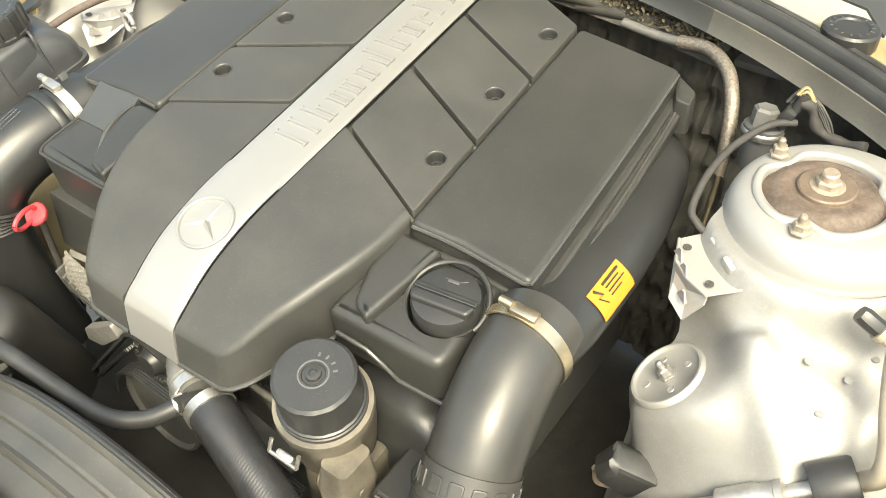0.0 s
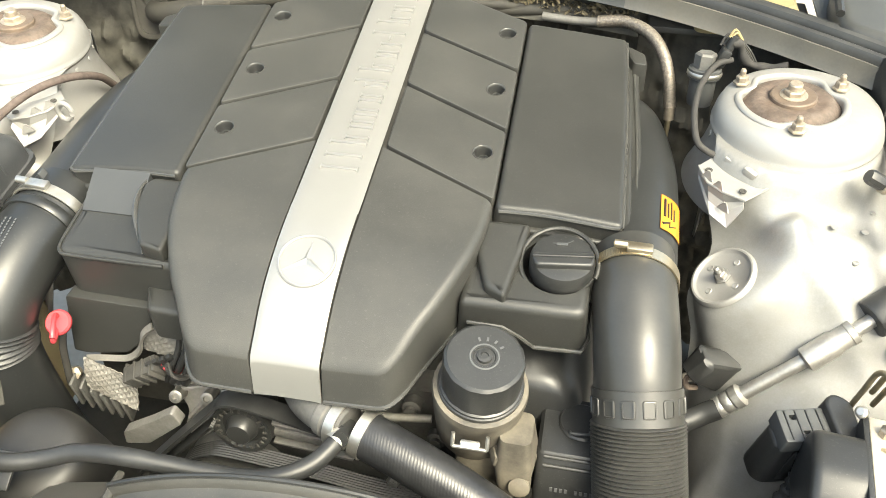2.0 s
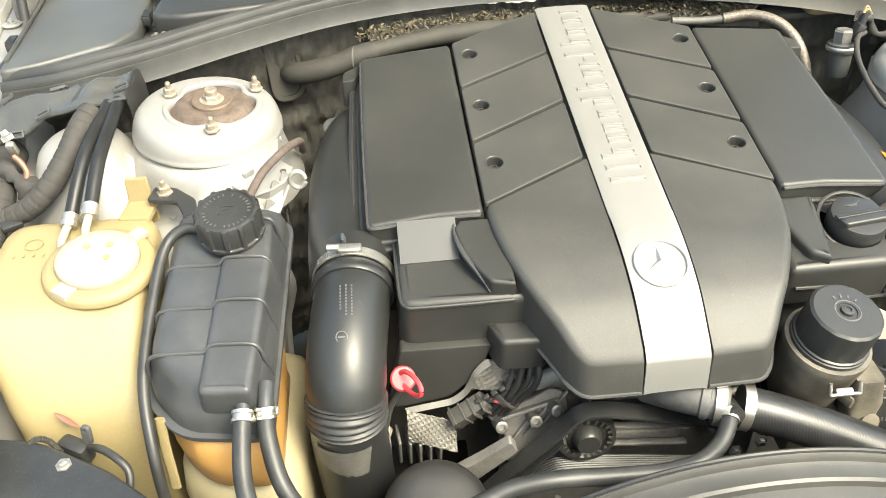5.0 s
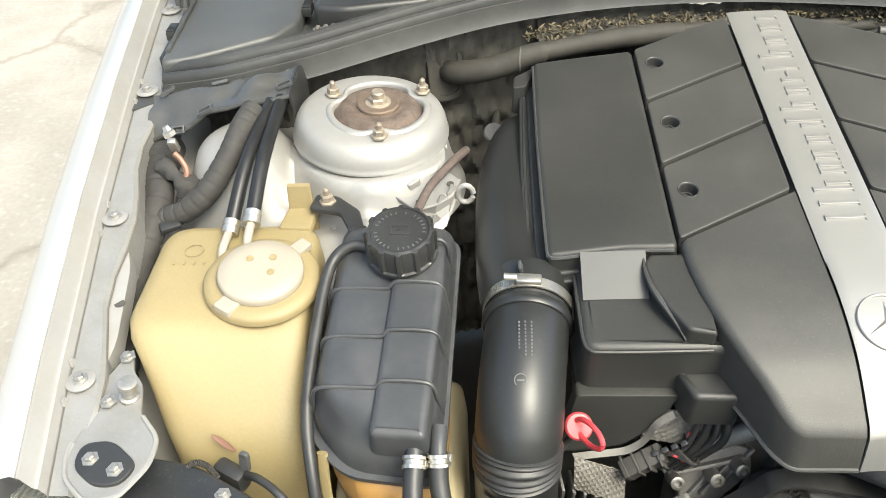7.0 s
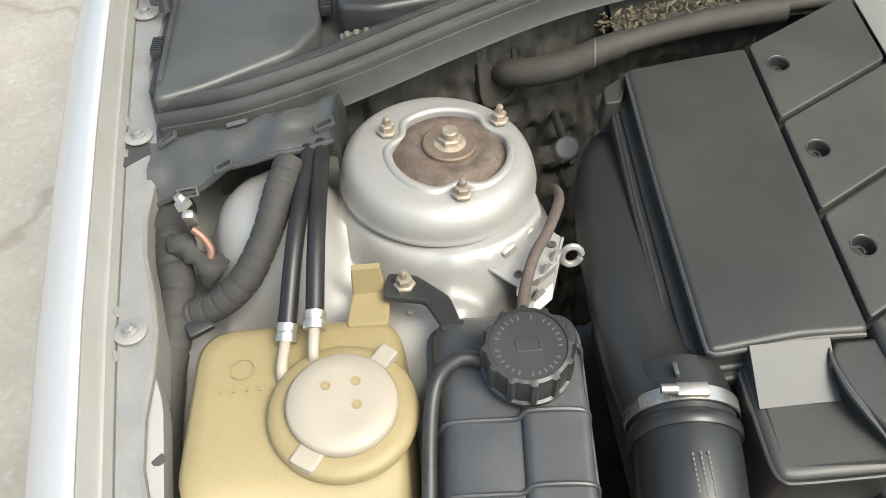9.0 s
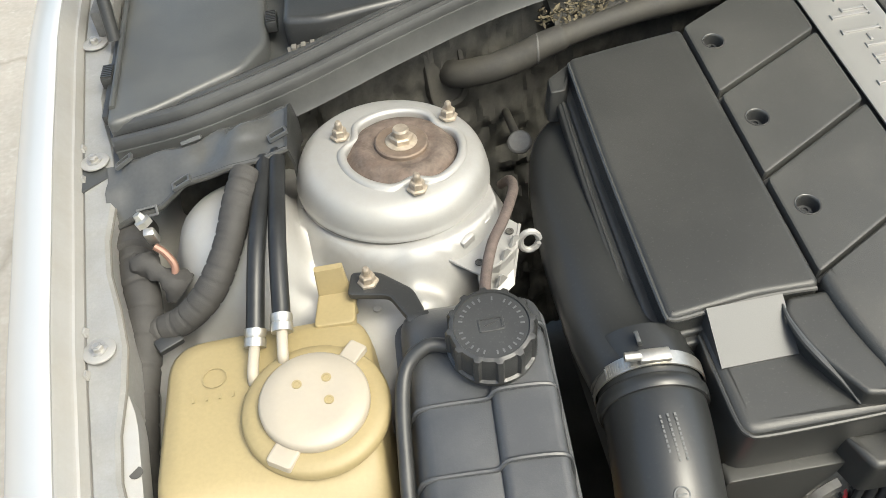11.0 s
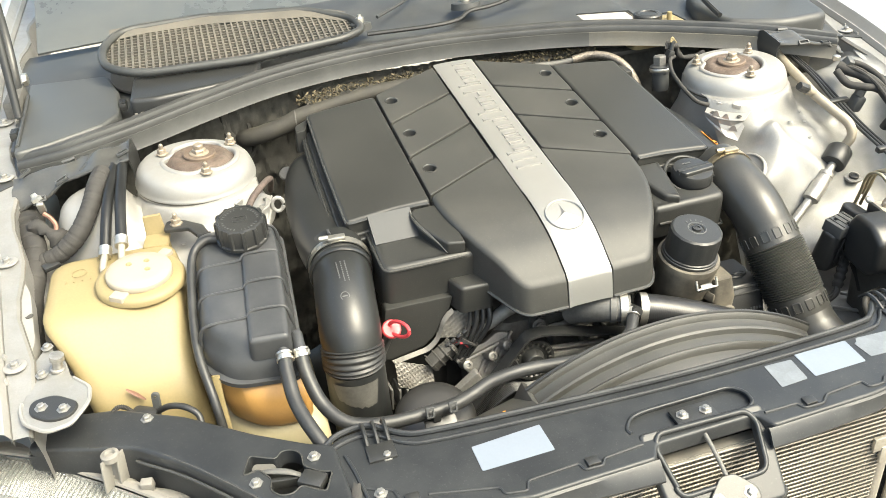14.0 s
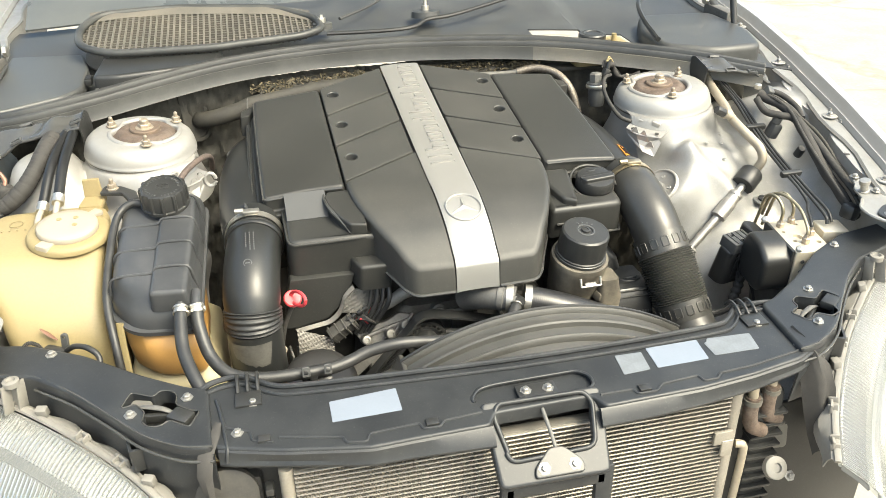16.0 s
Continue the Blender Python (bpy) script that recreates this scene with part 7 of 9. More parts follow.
def headlamp(s, label):
    h = thing("headlamp", (s * 0.62, -0.33, 0.38), label, "headlamp", "headlamps")
    top = [(-0.885, -0.090, 0.678), (-0.815, -0.125, 0.672), (-0.765, -0.158, 0.660), (-0.70, -0.205, 0.652), (-0.635, -0.262, 0.646), (-0.570, -0.325, 0.638), (-0.515, -0.388, 0.625), (-0.470, -0.450, 0.605), (-0.440, -0.51, 0.575)]
    line = spline([(-s * x, y, z) for x, y, z in top], 6)
    out = Vector((s * 0.35, -0.62, 0)).normalized()
    rows, inner = [], []
    fine = []
    for p, q in zip(line, line[1:]):
        fine += [p.lerp(q, u / 4) for u in range(4)]
    arcs = [0.0, 0.03, 0.035, 0.20, 0.34, 0.345, 0.37, 0.42, 0.45, 0.455, 0.65, 0.90, 1.2, 1.5]
    for i, p in enumerate(fine):
        row = []
        for k, a in enumerate(arcs):
            flute = (0.0018 if i % 2 else 0.0) if 2 <= k <= 4 or k >= 9 else 0.0012
            row.append(p + out * (0.150 * math.sin(a)) + Vector((0, 0, -0.20 * (1 - math.cos(a)))) + (out * math.sin(a) + Vector((0, 0, math.cos(a)))) * flute)
        rows.append(row)
    for i, p in enumerate(fine):
        inner.append([p - out * 0.004 + out * (0.142 * math.sin(a)) + Vector((0, 0, -0.006 - 0.20 * (1 - math.cos(a)))) - (out * math.sin(a) + Vector((0, 0, math.cos(a)))) * (0.004 if i % 2 and (0.03 < a < 0.342 or a > 0.452) else 0.0) for a in arcs])
    lens = part("lens", sheet(rows, 0.003), M_GLASS, h, "fluted clear glass", 20)
    lens.visible_shadow = False
    part("reflector", sheet(inner), M_LAMP, h, "silvered fluted reflector", 15)
    for u, r in ((0.66, 0.075), (0.44, 0.062)):
        p = line[int(u * (len(line) - 1))] + out * 0.085 - Vector((0, 0, 0.075))
        part("bowl", lathe([(r, 0.0), (r + 0.003, 0.003), (r + 0.003, 0.007), (r - 0.002, 0.004), (r * 0.86, -0.018), (r * 0.6, -0.038), (r * 0.3, -0.05), (0.012, -0.054)], 40, aim(p, out + Vector((0, 0, 0.9)))), M_LAMP, h, "silvered round bowl", 40)
        part("bulb_cap", lathe([(0.018, -0.040), (0.018, -0.012), (0.014, -0.004), (0.0, -0.002)], 24, aim(p, out + Vector((0, 0, 0.9)))), M_LAMP, h, "bright bulb cap", 40)
    part("frame", tube([p + Vector((0, 0, 0.003)) - out * 0.007 for p in line], 0.0055, 8, 2, flat=0.7), M_FRAME, h, "pale upper frame edge")
    part("housing_lip", sheet([[p - out * d + Vector((0, 0, z + 0.0015 * noise.noise(p * 40 + Vector((d * 200, 0, 0))))) for d, z in ((0.009, 0.001), (0.014, 0.0035), (0.017, 0.003), (0.026 + 0.006 * math.sin(i * 0.9), -0.004), (0.030 + 0.006 * math.sin(i * 0.9), -0.020))] for i, p in enumerate(line)], 0.002), M_FRAME, h, "dusty pale lamp housing edge", 30)
    for k in (6, 11, 16, 20, 26, 31, 35, 41, 46):
        p = line[min(k, len(line) - 1)]
        d = (line[min(k + 1, len(line) - 1)] - line[k - 1]).normalized()
        part("frame_tab", merge(box(0.020 + 0.006 * (k % 2), 0.004, 0.016, Matrix.Translation(p - out * 0.014 + Vector((0, 0, 0.006))) @ pose(0, 0, 0, 0, 0, math.degrees(math.atan2(d.y, d.x))), 0.001), *[box(0.003, 0.014, 0.010 + 0.004 * (k % 3), Matrix.Translation(p - out * 0.010 + d * e + Vector((0, 0, 0.006))) @ pose(0, 0, 0, 12, 0, math.degrees(math.atan2(d.y, d.x))), 0.0008) for e in (-0.008, 0.006)]) if k % 5 else box(0.016, 0.012, 0.016, Matrix.Translation(p - out * 0.014 + Vector((0, 0, 0.010))) @ pose(0, 0, 0, 12, 0, math.degrees(math.atan2(d.y, d.x)) + 14 * (k % 3)), 0.002), M_FRAME, h, "grey-white plastic tab")
    part("fixing", merge(*[box(0.003, 0.018, 0.046, T(s * 0.708 + e, -0.190 - s * e * 0.5, 0.678, -10, 0, s * 30), 0.001) for e in (-0.009, 0.009)], box(0.018, 0.004, 0.044, T(s * 0.708, -0.182, 0.678, -10, 0, s * 30), 0.001), lathe([(0.0115, -0.006), (0.0115, 0.002), (0.007, 0.0035), (0.005, -0.001), (0, -0.001)], 20, T(s * 0.708, -0.187, 0.703))), M_FRAME, h, "moulded fixing with screw")
    return h


headlamp(-1, "clear fluted glass headlamp below the washer tank")
headlamp(1, "clear fluted glass headlamp below the brake valve block")


hb = thing("headlamp_bracket", (0.43, -0.42, 0.45), "pale beige plastic headlamp bracket with a screw", "bracket")
part("web", plate(rounded([(0.372, 0.499), (0.382, 0.548), (0.421, 0.600), (0.477, 0.522), (0.480, 0.449), (0.417, 0.455)], 0.01), -0.012, 0.0, 0.003, [(rounded([(0.408, 0.548), (0.428, 0.568), (0.446, 0.535), (0.420, 0.522)], 0.006), None)], m=T(-0.012, -0.425, 0.026, 82)), M_FRAME, hb)
part("screw_eye", lathe([(0.018, -0.006), (0.018, 0.004), (0.015, 0.006), (0.008, 0.006), (0.007, 0.002), (0, 0.002)], 24, aim((0.388, -0.440, 0.518), (0, -0.8, 0.6))), M_FRAME, hb)
put("bolt", BOLT, aim((0.418, -0.440, 0.494), (0, -0.8, 0.6)), hb)

# plates where the wings meet the lock panel
def corner_plate(s, label):
    w = thing("corner_plate", (s * 0.77, -0.09, 0.7), label, "bracket", "corner plates")
    mp = Matrix.Translation((0, 0, 0.762)) @ pose(0, 0, 0, 3)
    outl = mirrored([(-0.782, 0.015), (-0.772, -0.02), (-0.758, -0.035), (-0.748, -0.075), (-0.722, -0.105), (-0.722, -0.135), (-0.742, -0.170), (-0.772, -0.175), (-0.800, -0.150), (-0.808, -0.120), (-0.800, -0.075), (-0.80, -0.03)], -s)
    part("plate", plate(rounded(outl, 0.008), -0.004, 0.0, 0.0015, m=mp), M_PAINT_DIM, w, "silver painted plate")
    part("edge", tube([mp @ Vector((x, y, 0.0)) for x, y in rounded(outl, 0.01)[18:50]], 0.0028, 6, smooth=False), M_PAINT, w)
    part("pad", plate(rounded(mirrored([(-0.795, -0.112), (-0.765, -0.108), (-0.732, -0.135), (-0.742, -0.158), (-0.768, -0.160), (-0.796, -0.138)], -s), 0.012), 0.0, 0.004, 0.002, m=mp), M_BLACK, w, "black rubber pad")
    for x, y in ((-0.780, -0.130), (-0.752, -0.142), (-0.783, -0.003), (-0.785, -0.062)):
        put("bolt", BOLT, mp @ T(s * -x, y, 0.003), w)
    part("stop_screw", lathe([(0.010, 0), (0.010, 0.004), (0.007, 0.005), (0.007, 0.016), (0.0095, 0.018), (0.0095, 0.026), (0.006, 0.027), (0, 0.026)], 18, mp @ T(s * 0.766, -0.055, 0, 0, s * -12)), M_BOLT, w, "threaded bonnet stop")
    return w


corner_plate(-1, "silver corner plate with a rubber pad and bolts")
corner_plate(1, "silver corner plate with a rubber pad by the lamp")


# ---- right-hand side: brake valve block, pipes, brackets ----
vb = thing("brake_valve_block", (0.60, -0.06, 0.56), "alloy brake valve block with black motor and control box", "valve block")
MV = Matrix.Translation((0.640, -0.062, 0.690)) @ pose(0, 0, 0, 2, 0, -6)
part("block", plate(rect(-0.036, -0.062, 0.036, 0.052, 0.003), -0.075, 0.0, 0.0015, [(circle(x, y, r, 14), 0.006) for x, y, r in ((-0.006, -0.008, 0.0085), (-0.024, 0.012, 0.0035), (-0.018, -0.022, 0.004), (0.024, -0.030, 0.0045), (0.012, 0.036, 0.004), (-0.026, -0.048, 0.003), (0.028, 0.012, 0.003))], MV), M_VALVE, vb, "pale machined alloy block")
part("front_dimples", merge(*[lathe([(0.004, 0), (0.0035, 0.001), (0, 0.0012)], 10, MV @ T(-0.02 + 0.02 * (k % 3), -0.0622, -0.02 - 0.022 * (k // 3), 90)) for k in range(6)]), M_DIRTY, vb)
part("side_plate", box(0.006, 0.112, 0.078, MV @ T(-0.040, -0.005, -0.036), 0.001), M_BLACK, vb)
motor = part("motor_housing", plate(rounded([(-0.048, -0.030), (-0.030, -0.050), (0.030, -0.050), (0.050, -0.020), (0.050, 0.030), (0.020, 0.046), (-0.048, 0.040)], 0.012), 0.0, 0.050, 0.010, m=MV @ T(-0.043, -0.012, -0.044, 0, -90, 0), steps=4), M_BLACK, vb, "black moulded motor housing", 40)
MB = Matrix.Translation((0.5525, -0.009, 0.668)) @ pose(0, 0, 0, 10, 2, 16)
plug = part("control_plug", plate(rect(-0.0265, -0.0195, 0.0265, 0.0195, 0.003), -0.022, 0.0, 0.002, [(rect(-0.014, 0.006, -0.007, 0.012, 0.001), 0.008), (rect(-0.004, -0.014, 0.004, -0.007, 0.001), 0.008)], MB, steps=2), M_GREY, vb, "grey slotted control plug")
for k in range(4):
    part("slot_rib", box(0.0016, 0.034, 0.0016, MB @ T(-0.018 + 0.012 * k, 0, 0.0006), 0.0005), M_BLACK, plug)
part("plug_boot", plate(rounded([(-0.030, -0.010), (-0.022, -0.017), (0.022, -0.017), (0.022, 0.017), (-0.024, 0.017), (-0.030, 0.010)], 0.005), -0.096, -0.020, 0.007, m=MB, steps=3, taper=0.003), M_BLACK, vb, "black boot below the plug", 45)
for k in range(3):
    part("boot_rib", box(0.018, 0.0025, 0.062, MB @ T(0.006 + 0.006 * k - 0.006, -0.0195, -0.058), 0.001), M_BLACK, plug)
part("lock_lever", plate(rounded([(0.026, -0.030), (0.052, -0.026), (0.056, 0.020), (0.040, 0.032), (0.026, 0.024)], 0.008), -0.060, 0.010, 0.004, m=MB, steps=3, taper=0.002), M_BLACK, vb, "black plug lock lever", 45)
part("hanger_lug", plate(rounded([(-0.012, -0.030), (0.010, -0.034), (0.016, -0.006), (0.010, 0.030), (-0.010, 0.030), (-0.006, 0.002)], 0.006), -0.003, 0.003, 0.0015, [(circle(0.002, -0.018, 0.0055, 14), None)], Matrix.Translation((0.600, -0.022, 0.545)) @ pose(0, 0, 0, 62, 0, 24)), M_BLACK, vb, "black hanger lug")
for p in ((0.6, -0.010, 0.700), (0.604, -0.118, 0.694)):
    part("torx_screw", lathe([(0.0065, 0), (0.0065, 0.004), (0.004, 0.006), (0, 0.006)], 14, aim(p, (-0.5, -0.4, 0.7))), M_ZINC, vb)
part("mount", loft([rrect(0.60, -0.10, 0.685, -0.005, 0.012, 0.455), rrect(0.595, -0.10, 0.685, -0.004, 0.012, 0.56), rrect(0.585, -0.10, 0.68, 0.0, 0.012, 0.616)]), M_DIRTY, vb, "cast mount on the rail")
for k in range(5):
    o = Vector((0.004 * (k % 3) - 0.004, 0.0045 * (k // 2) - 0.004, 0.003 * (k % 2)))
    part("wire", tube([Vector(p) + o * q for p, q in (((0.562, -0.014, 0.612), 1.6), ((0.563, -0.018, 0.580), 1.2), ((0.552, -0.028, 0.548), 0.9), ((0.534, -0.042, 0.527), 1.0), ((0.494, -0.043, 0.520), 1.5), ((0.440, -0.041, 0.519), 1.7))], 0.0032, 8, 6), (M_RUBBER, M_TAPE, M_RUBBER, M_BLACK, M_TAPE)[k], vb)
part("tape_wrap", tube([(0.564, -0.016, 0.596), (0.5625, -0.020, 0.574), (0.555, -0.026, 0.556), (0.545, -0.034, 0.540)], lambda q: 0.0095 + 0.0012 * math.sin(q * 30), 12, 8), M_TAPE, vb, "taped wire bundle", 60)
part("foot_block", box(0.05, 0.05, 0.04, T(0.712, -0.055, 0.676, 0, 0, -10), 0.004), M_VALVE, vb)

bl = thing("brake_lines", (0.65, 0.0, 0.69), "brass-coloured steel brake lines looping out of the block", "brake lines")
UNION = finish(lathe([(0.0075, 0), (0.0075, 0.009), (0.0055, 0.011), (0.004, 0.016), (0, 0.016)], 6), "union_nut", M_STUD, 25)
for a in ((0.622, -0.028), (0.634, -0.092), (0.652, -0.018), (0.660, -0.068)):
    put("union_nut", UNION, T(a[0], a[1], 0.690), bl)
LINES = [
    [(0.622, -0.028, 0.70), (0.622, -0.027, 0.728), (0.616, -0.008, 0.746), (0.609, 0.012, 0.738), (0.606, 0.02, 0.70), (0.605, 0.03, 0.66)],
    [(0.652, -0.018, 0.70), (0.652, -0.016, 0.725), (0.646, 0.004, 0.742), (0.638, 0.022, 0.732), (0.634, 0.03, 0.70), (0.632, 0.04, 0.66)],
    [(0.634, -0.092, 0.70), (0.636, -0.088, 0.716), (0.640, -0.05, 0.738), (0.632, -0.012, 0.748), (0.622, 0.014, 0.738), (0.620, 0.03, 0.69)],
    [(0.660, -0.068, 0.70), (0.662, -0.062, 0.712), (0.678, -0.025, 0.718), (0.692, 0.0, 0.722), (0.692, 0.03, 0.735), (0.690, 0.075, 0.748), (0.690, 0.15, 0.768), (0.691, 0.22, 0.792), (0.694, 0.30, 0.822), (0.692, 0.37, 0.842)],
    [(0.702, -0.055, 0.70), (0.703, -0.045, 0.712), (0.700, 0.0, 0.728), (0.698, 0.075, 0.748), (0.698, 0.15, 0.768), (0.699, 0.22, 0.792), (0.702, 0.30, 0.820), (0.700, 0.37, 0.840)],
    [(0.716, -0.050, 0.70), (0.716, -0.03, 0.716), (0.710, 0.02, 0.732), (0.706, 0.075, 0.748), (0.707, 0.15, 0.766), (0.708, 0.22, 0.790), (0.710, 0.30, 0.818), (0.708, 0.37, 0.838)],
]
for k, pts in enumerate(LINES):
    part("line", tube(pts, 0.0031, 10, 7), M_LINE if k < 3 else M_BLACK, bl, "" if k < 3 else "black coated line", 60)
for p in ((0.698, 0.072, 0.749), (0.699, 0.217, 0.792)):
    part("line_clip", box(0.044, 0.012, 0.012, T(*p, 14), 0.003), M_BLACK, bl, "black plastic line clip")

rail = thing("rail_pipe", (0.57, -0.09, 0.46), "pale metal pipe bent down onto the chassis rail", "pipe")
part("pipe", tube([(0.625, -0.078, 0.548), (0.592, -0.084, 0.551), (0.566, -0.088, 0.549), (0.554, -0.100, 0.540), (0.556, -0.112, 0.520), (0.566, -0.116, 0.49), (0.572, -0.118, 0.455)], 0.0062, 14, 8), M_PIPE_W, rail, "", 60)
part("flange", lathe([(0.026, 0.0), (0.026, 0.006), (0.022, 0.010), (0.012, 0.012), (0.010, 0.018), (0.0, 0.018)], 32, T(0.572, -0.118, 0.461)), M_ALUP, rail, "round pipe flange")

ac = thing("refrigerant_line", (0.58, 0.11, 0.60), "dull alloy refrigerant pipe with a rubber sleeve", "pipe")
A0, A1, A2, A3, A4 = Vector((0.497, 0.082, 0.585)), Vector((0.515, 0.086, 0.604)), Vector((0.582, 0.107, 0.661)), Vector((0.622, 0.124, 0.694)), Vector((0.662, 0.148, 0.716))
part("pipe", tube([A0, A1, A2, A3, A4], 0.0085, 16, 4), M_ALUP, ac)
d = (A1 - A0).normalized()
part("crimped_end", lathe([(0.0125, -0.018), (0.0135, -0.016), (0.0135, -0.008), (0.012, -0.006), (0.0135, -0.003), (0.0135, 0.004), (0.012, 0.006), (0.0145, 0.009), (0.0145, 0.018), (0.009, 0.022)], 24, aim(A0, d)), M_ALUP, ac, "crimped hose end")
d = (A3 - A2).normalized()
part("canister", lathe([(0.009, -0.022), (0.0155, -0.019), (0.0155, 0.018), (0.0135, 0.021), (0.0135, 0.036), (0.0145, 0.037), (0.0145, 0.044), (0.0085, 0.046)], 28, aim(A2.lerp(A3, 0.1), d)), M_ALUP, ac, "fatter joint sleeve")
part("rubber_sleeve", lathe([(0.0095, -0.020), (0.0225, -0.020), (0.024, -0.017), (0.024, 0.017), (0.0225, 0.020), (0.0095, 0.020)], 28, aim((0.650, 0.141, 0.711), (A4 - A3).normalized())), M_RUBBER, ac, "thick black rubber sleeve")
part("hose", tube([A0 - Vector((0.01, 0.004, 0.010)), (0.465, 0.072, 0.562), (0.43, 0.05, 0.55), (0.40, 0.0, 0.53), (0.40, -0.05, 0.48)], 0.0135, 16, 6), M_RUBBER, ac, "black rubber hose")
ey = part("eye_bracket", plate(rounded([(-0.016, -0.018), (0.016, -0.018), (0.018, 0.012), (-0.018, 0.012)], 0.012), -0.002, 0.002, 0.001, m=Matrix.Translation((0.676, 0.118, 0.6735)) @ pose(0, 0, 0, 12, 0, 0)), M_ALUP, ac)
part("rubber_bush", lathe([(0.0095, 0), (0.0095, 0.004), (0.005, 0.005), (0.003, 0.003), (0, 0.003)], 20, Matrix.Translation((0.676, 0.114, 0.675)) @ pose(0, 0, 0, 12, 0, 0)), M_RUBBER, ey)

wp = thing("suction_pipe", (0.66, 0.25, 0.72), "white dusty suction pipe with a black sensor", "pipe")
part("pipe", tube([(0.672, 0.395, 0.848), (0.668, 0.345, 0.833), (0.656, 0.275, 0.822), (0.648, 0.228, 0.812), (0.660, 0.180, 0.792), (0.672, 0.150, 0.775), (0.676, 0.140, 0.752), (0.668, 0.145, 0.728)], 0.0092, 16, 8), M_PIPE_W, wp, "", 60)
sd = (Vector((0.612, 0.226, 0.834)) - Vector((0.648, 0.228, 0.815)))
part("sensor_base", lathe([(0.0085, 0.004), (0.0085, 0.016), (0.0105, 0.018), (0.0105, 0.024), (0.007, 0.025)], 18, aim((0.648, 0.228, 0.815), sd)), M_PIPE_W, wp)
part("sensor_cap", lathe([(0.0085, 0.024), (0.0092, 0.026), (0.0092, 0.042), (0.008, 0.046), (0, 0.046)], 20, aim((0.648, 0.228, 0.815), sd), lambda a, k: 1 - 0.06 * (math.cos(8 * a) > 0.3)), M_BLACK, wp, "ribbed black cap", 25)

# round stud plate, weld marks and connector on the arch panel
MS = aim(STUD_C + STUD_N * 0.002, STUD_N)
part("stud_plate", lathe([(0.0430, -0.003), (0.0420, 0.0016), (0.0402, 0.0034), (0.0380, 0.0034), (0.0358, 0.0010), (0.0340, -0.0004), (0.0, -0.0004)], 48, MS), M_PAINT, arch_r, "pressed round plate", 40)
put("stud_nut", NUT_Z, MS, arch_r, "grey steel nut")
for a in (20, 110, 200, 290):
    part("dimple", lathe([(0.0044, 0.0), (0.0036, 0.0010), (0.0026, 0.0006), (0, 0.0006)], 12, MS @ T(0.024 * math.cos(radians(a)), 0.024 * math.sin(radians(a)), 0)), M_PAINT, arch_r)
for q in (((0.594, 0.004, 0.4905), (0.636, -0.028, 0.487)), ((0.566, -0.014, 0.476), (0.626, -0.062, 0.476))):
    part("bead", tube([Vector(q[0]).lerp(Vector(q[1]), k / 5) for k in range(6)], 0.0036, 8, 2), M_PAINT, arch_r, "pressed bead on the rail")
for x, y in ((0.545, 0.225), (0.56, 0.20), (0.60, 0.245), (0.625, 0.215), (0.59, 0.21), (0.505, 0.235), (0.64, 0.25), (0.615, 0.18)):
    best = min(((abs(arch_at(y, j / 60)[0] - x), arch_at(y, j / 60)) for j in range(61)), key=lambda q: q[0])[1]
    for s, ap in ((1, arch_r), (-1, arch_l)):
        put("spot_weld", RIVET, T(s * best[0], y, best[1] + 0.0004), ap)
cn = thing("arch_connector", (0.468, 0.135, 0.575), "burnt black wiring connector hanging on the arch panel", "connector")
plug = box(0.060, 0.034, 0.046, None, 0.010, 3)
for v in plug.verts:
    v.co += Vector((0.006 * noise.noise(v.co * 60), 0.005 * noise.noise(v.co * 70 + Vector((3, 0, 0))), 0.006 * noise.noise(v.co * 60 + Vector((0, 5, 0)))))
plug.transform(Matrix.Translation((0.474, 0.116, 0.606)) @ pose(0, 0, 0, 10, 30, 24))
part("plug_body", plug, M_RUBBER, cn, "", 25)
part("wire_stub", tube([(0.452, 0.112, 0.600), (0.446, 0.106, 0.590), (0.450, 0.104, 0.578), (0.462, 0.108, 0.575)], 0.0042, 8, 5), M_RUST, cn, "rusty wire stub")
part("wire_ring", tube([(0.449 + 0.007 * math.cos(a), 0.1055, 0.594 + 0.007 * math.sin(a)) for a in [2 * math.pi * k / 12 for k in range(13)]], 0.002, 6, smooth=False, cap=False), M_CAP, cn)


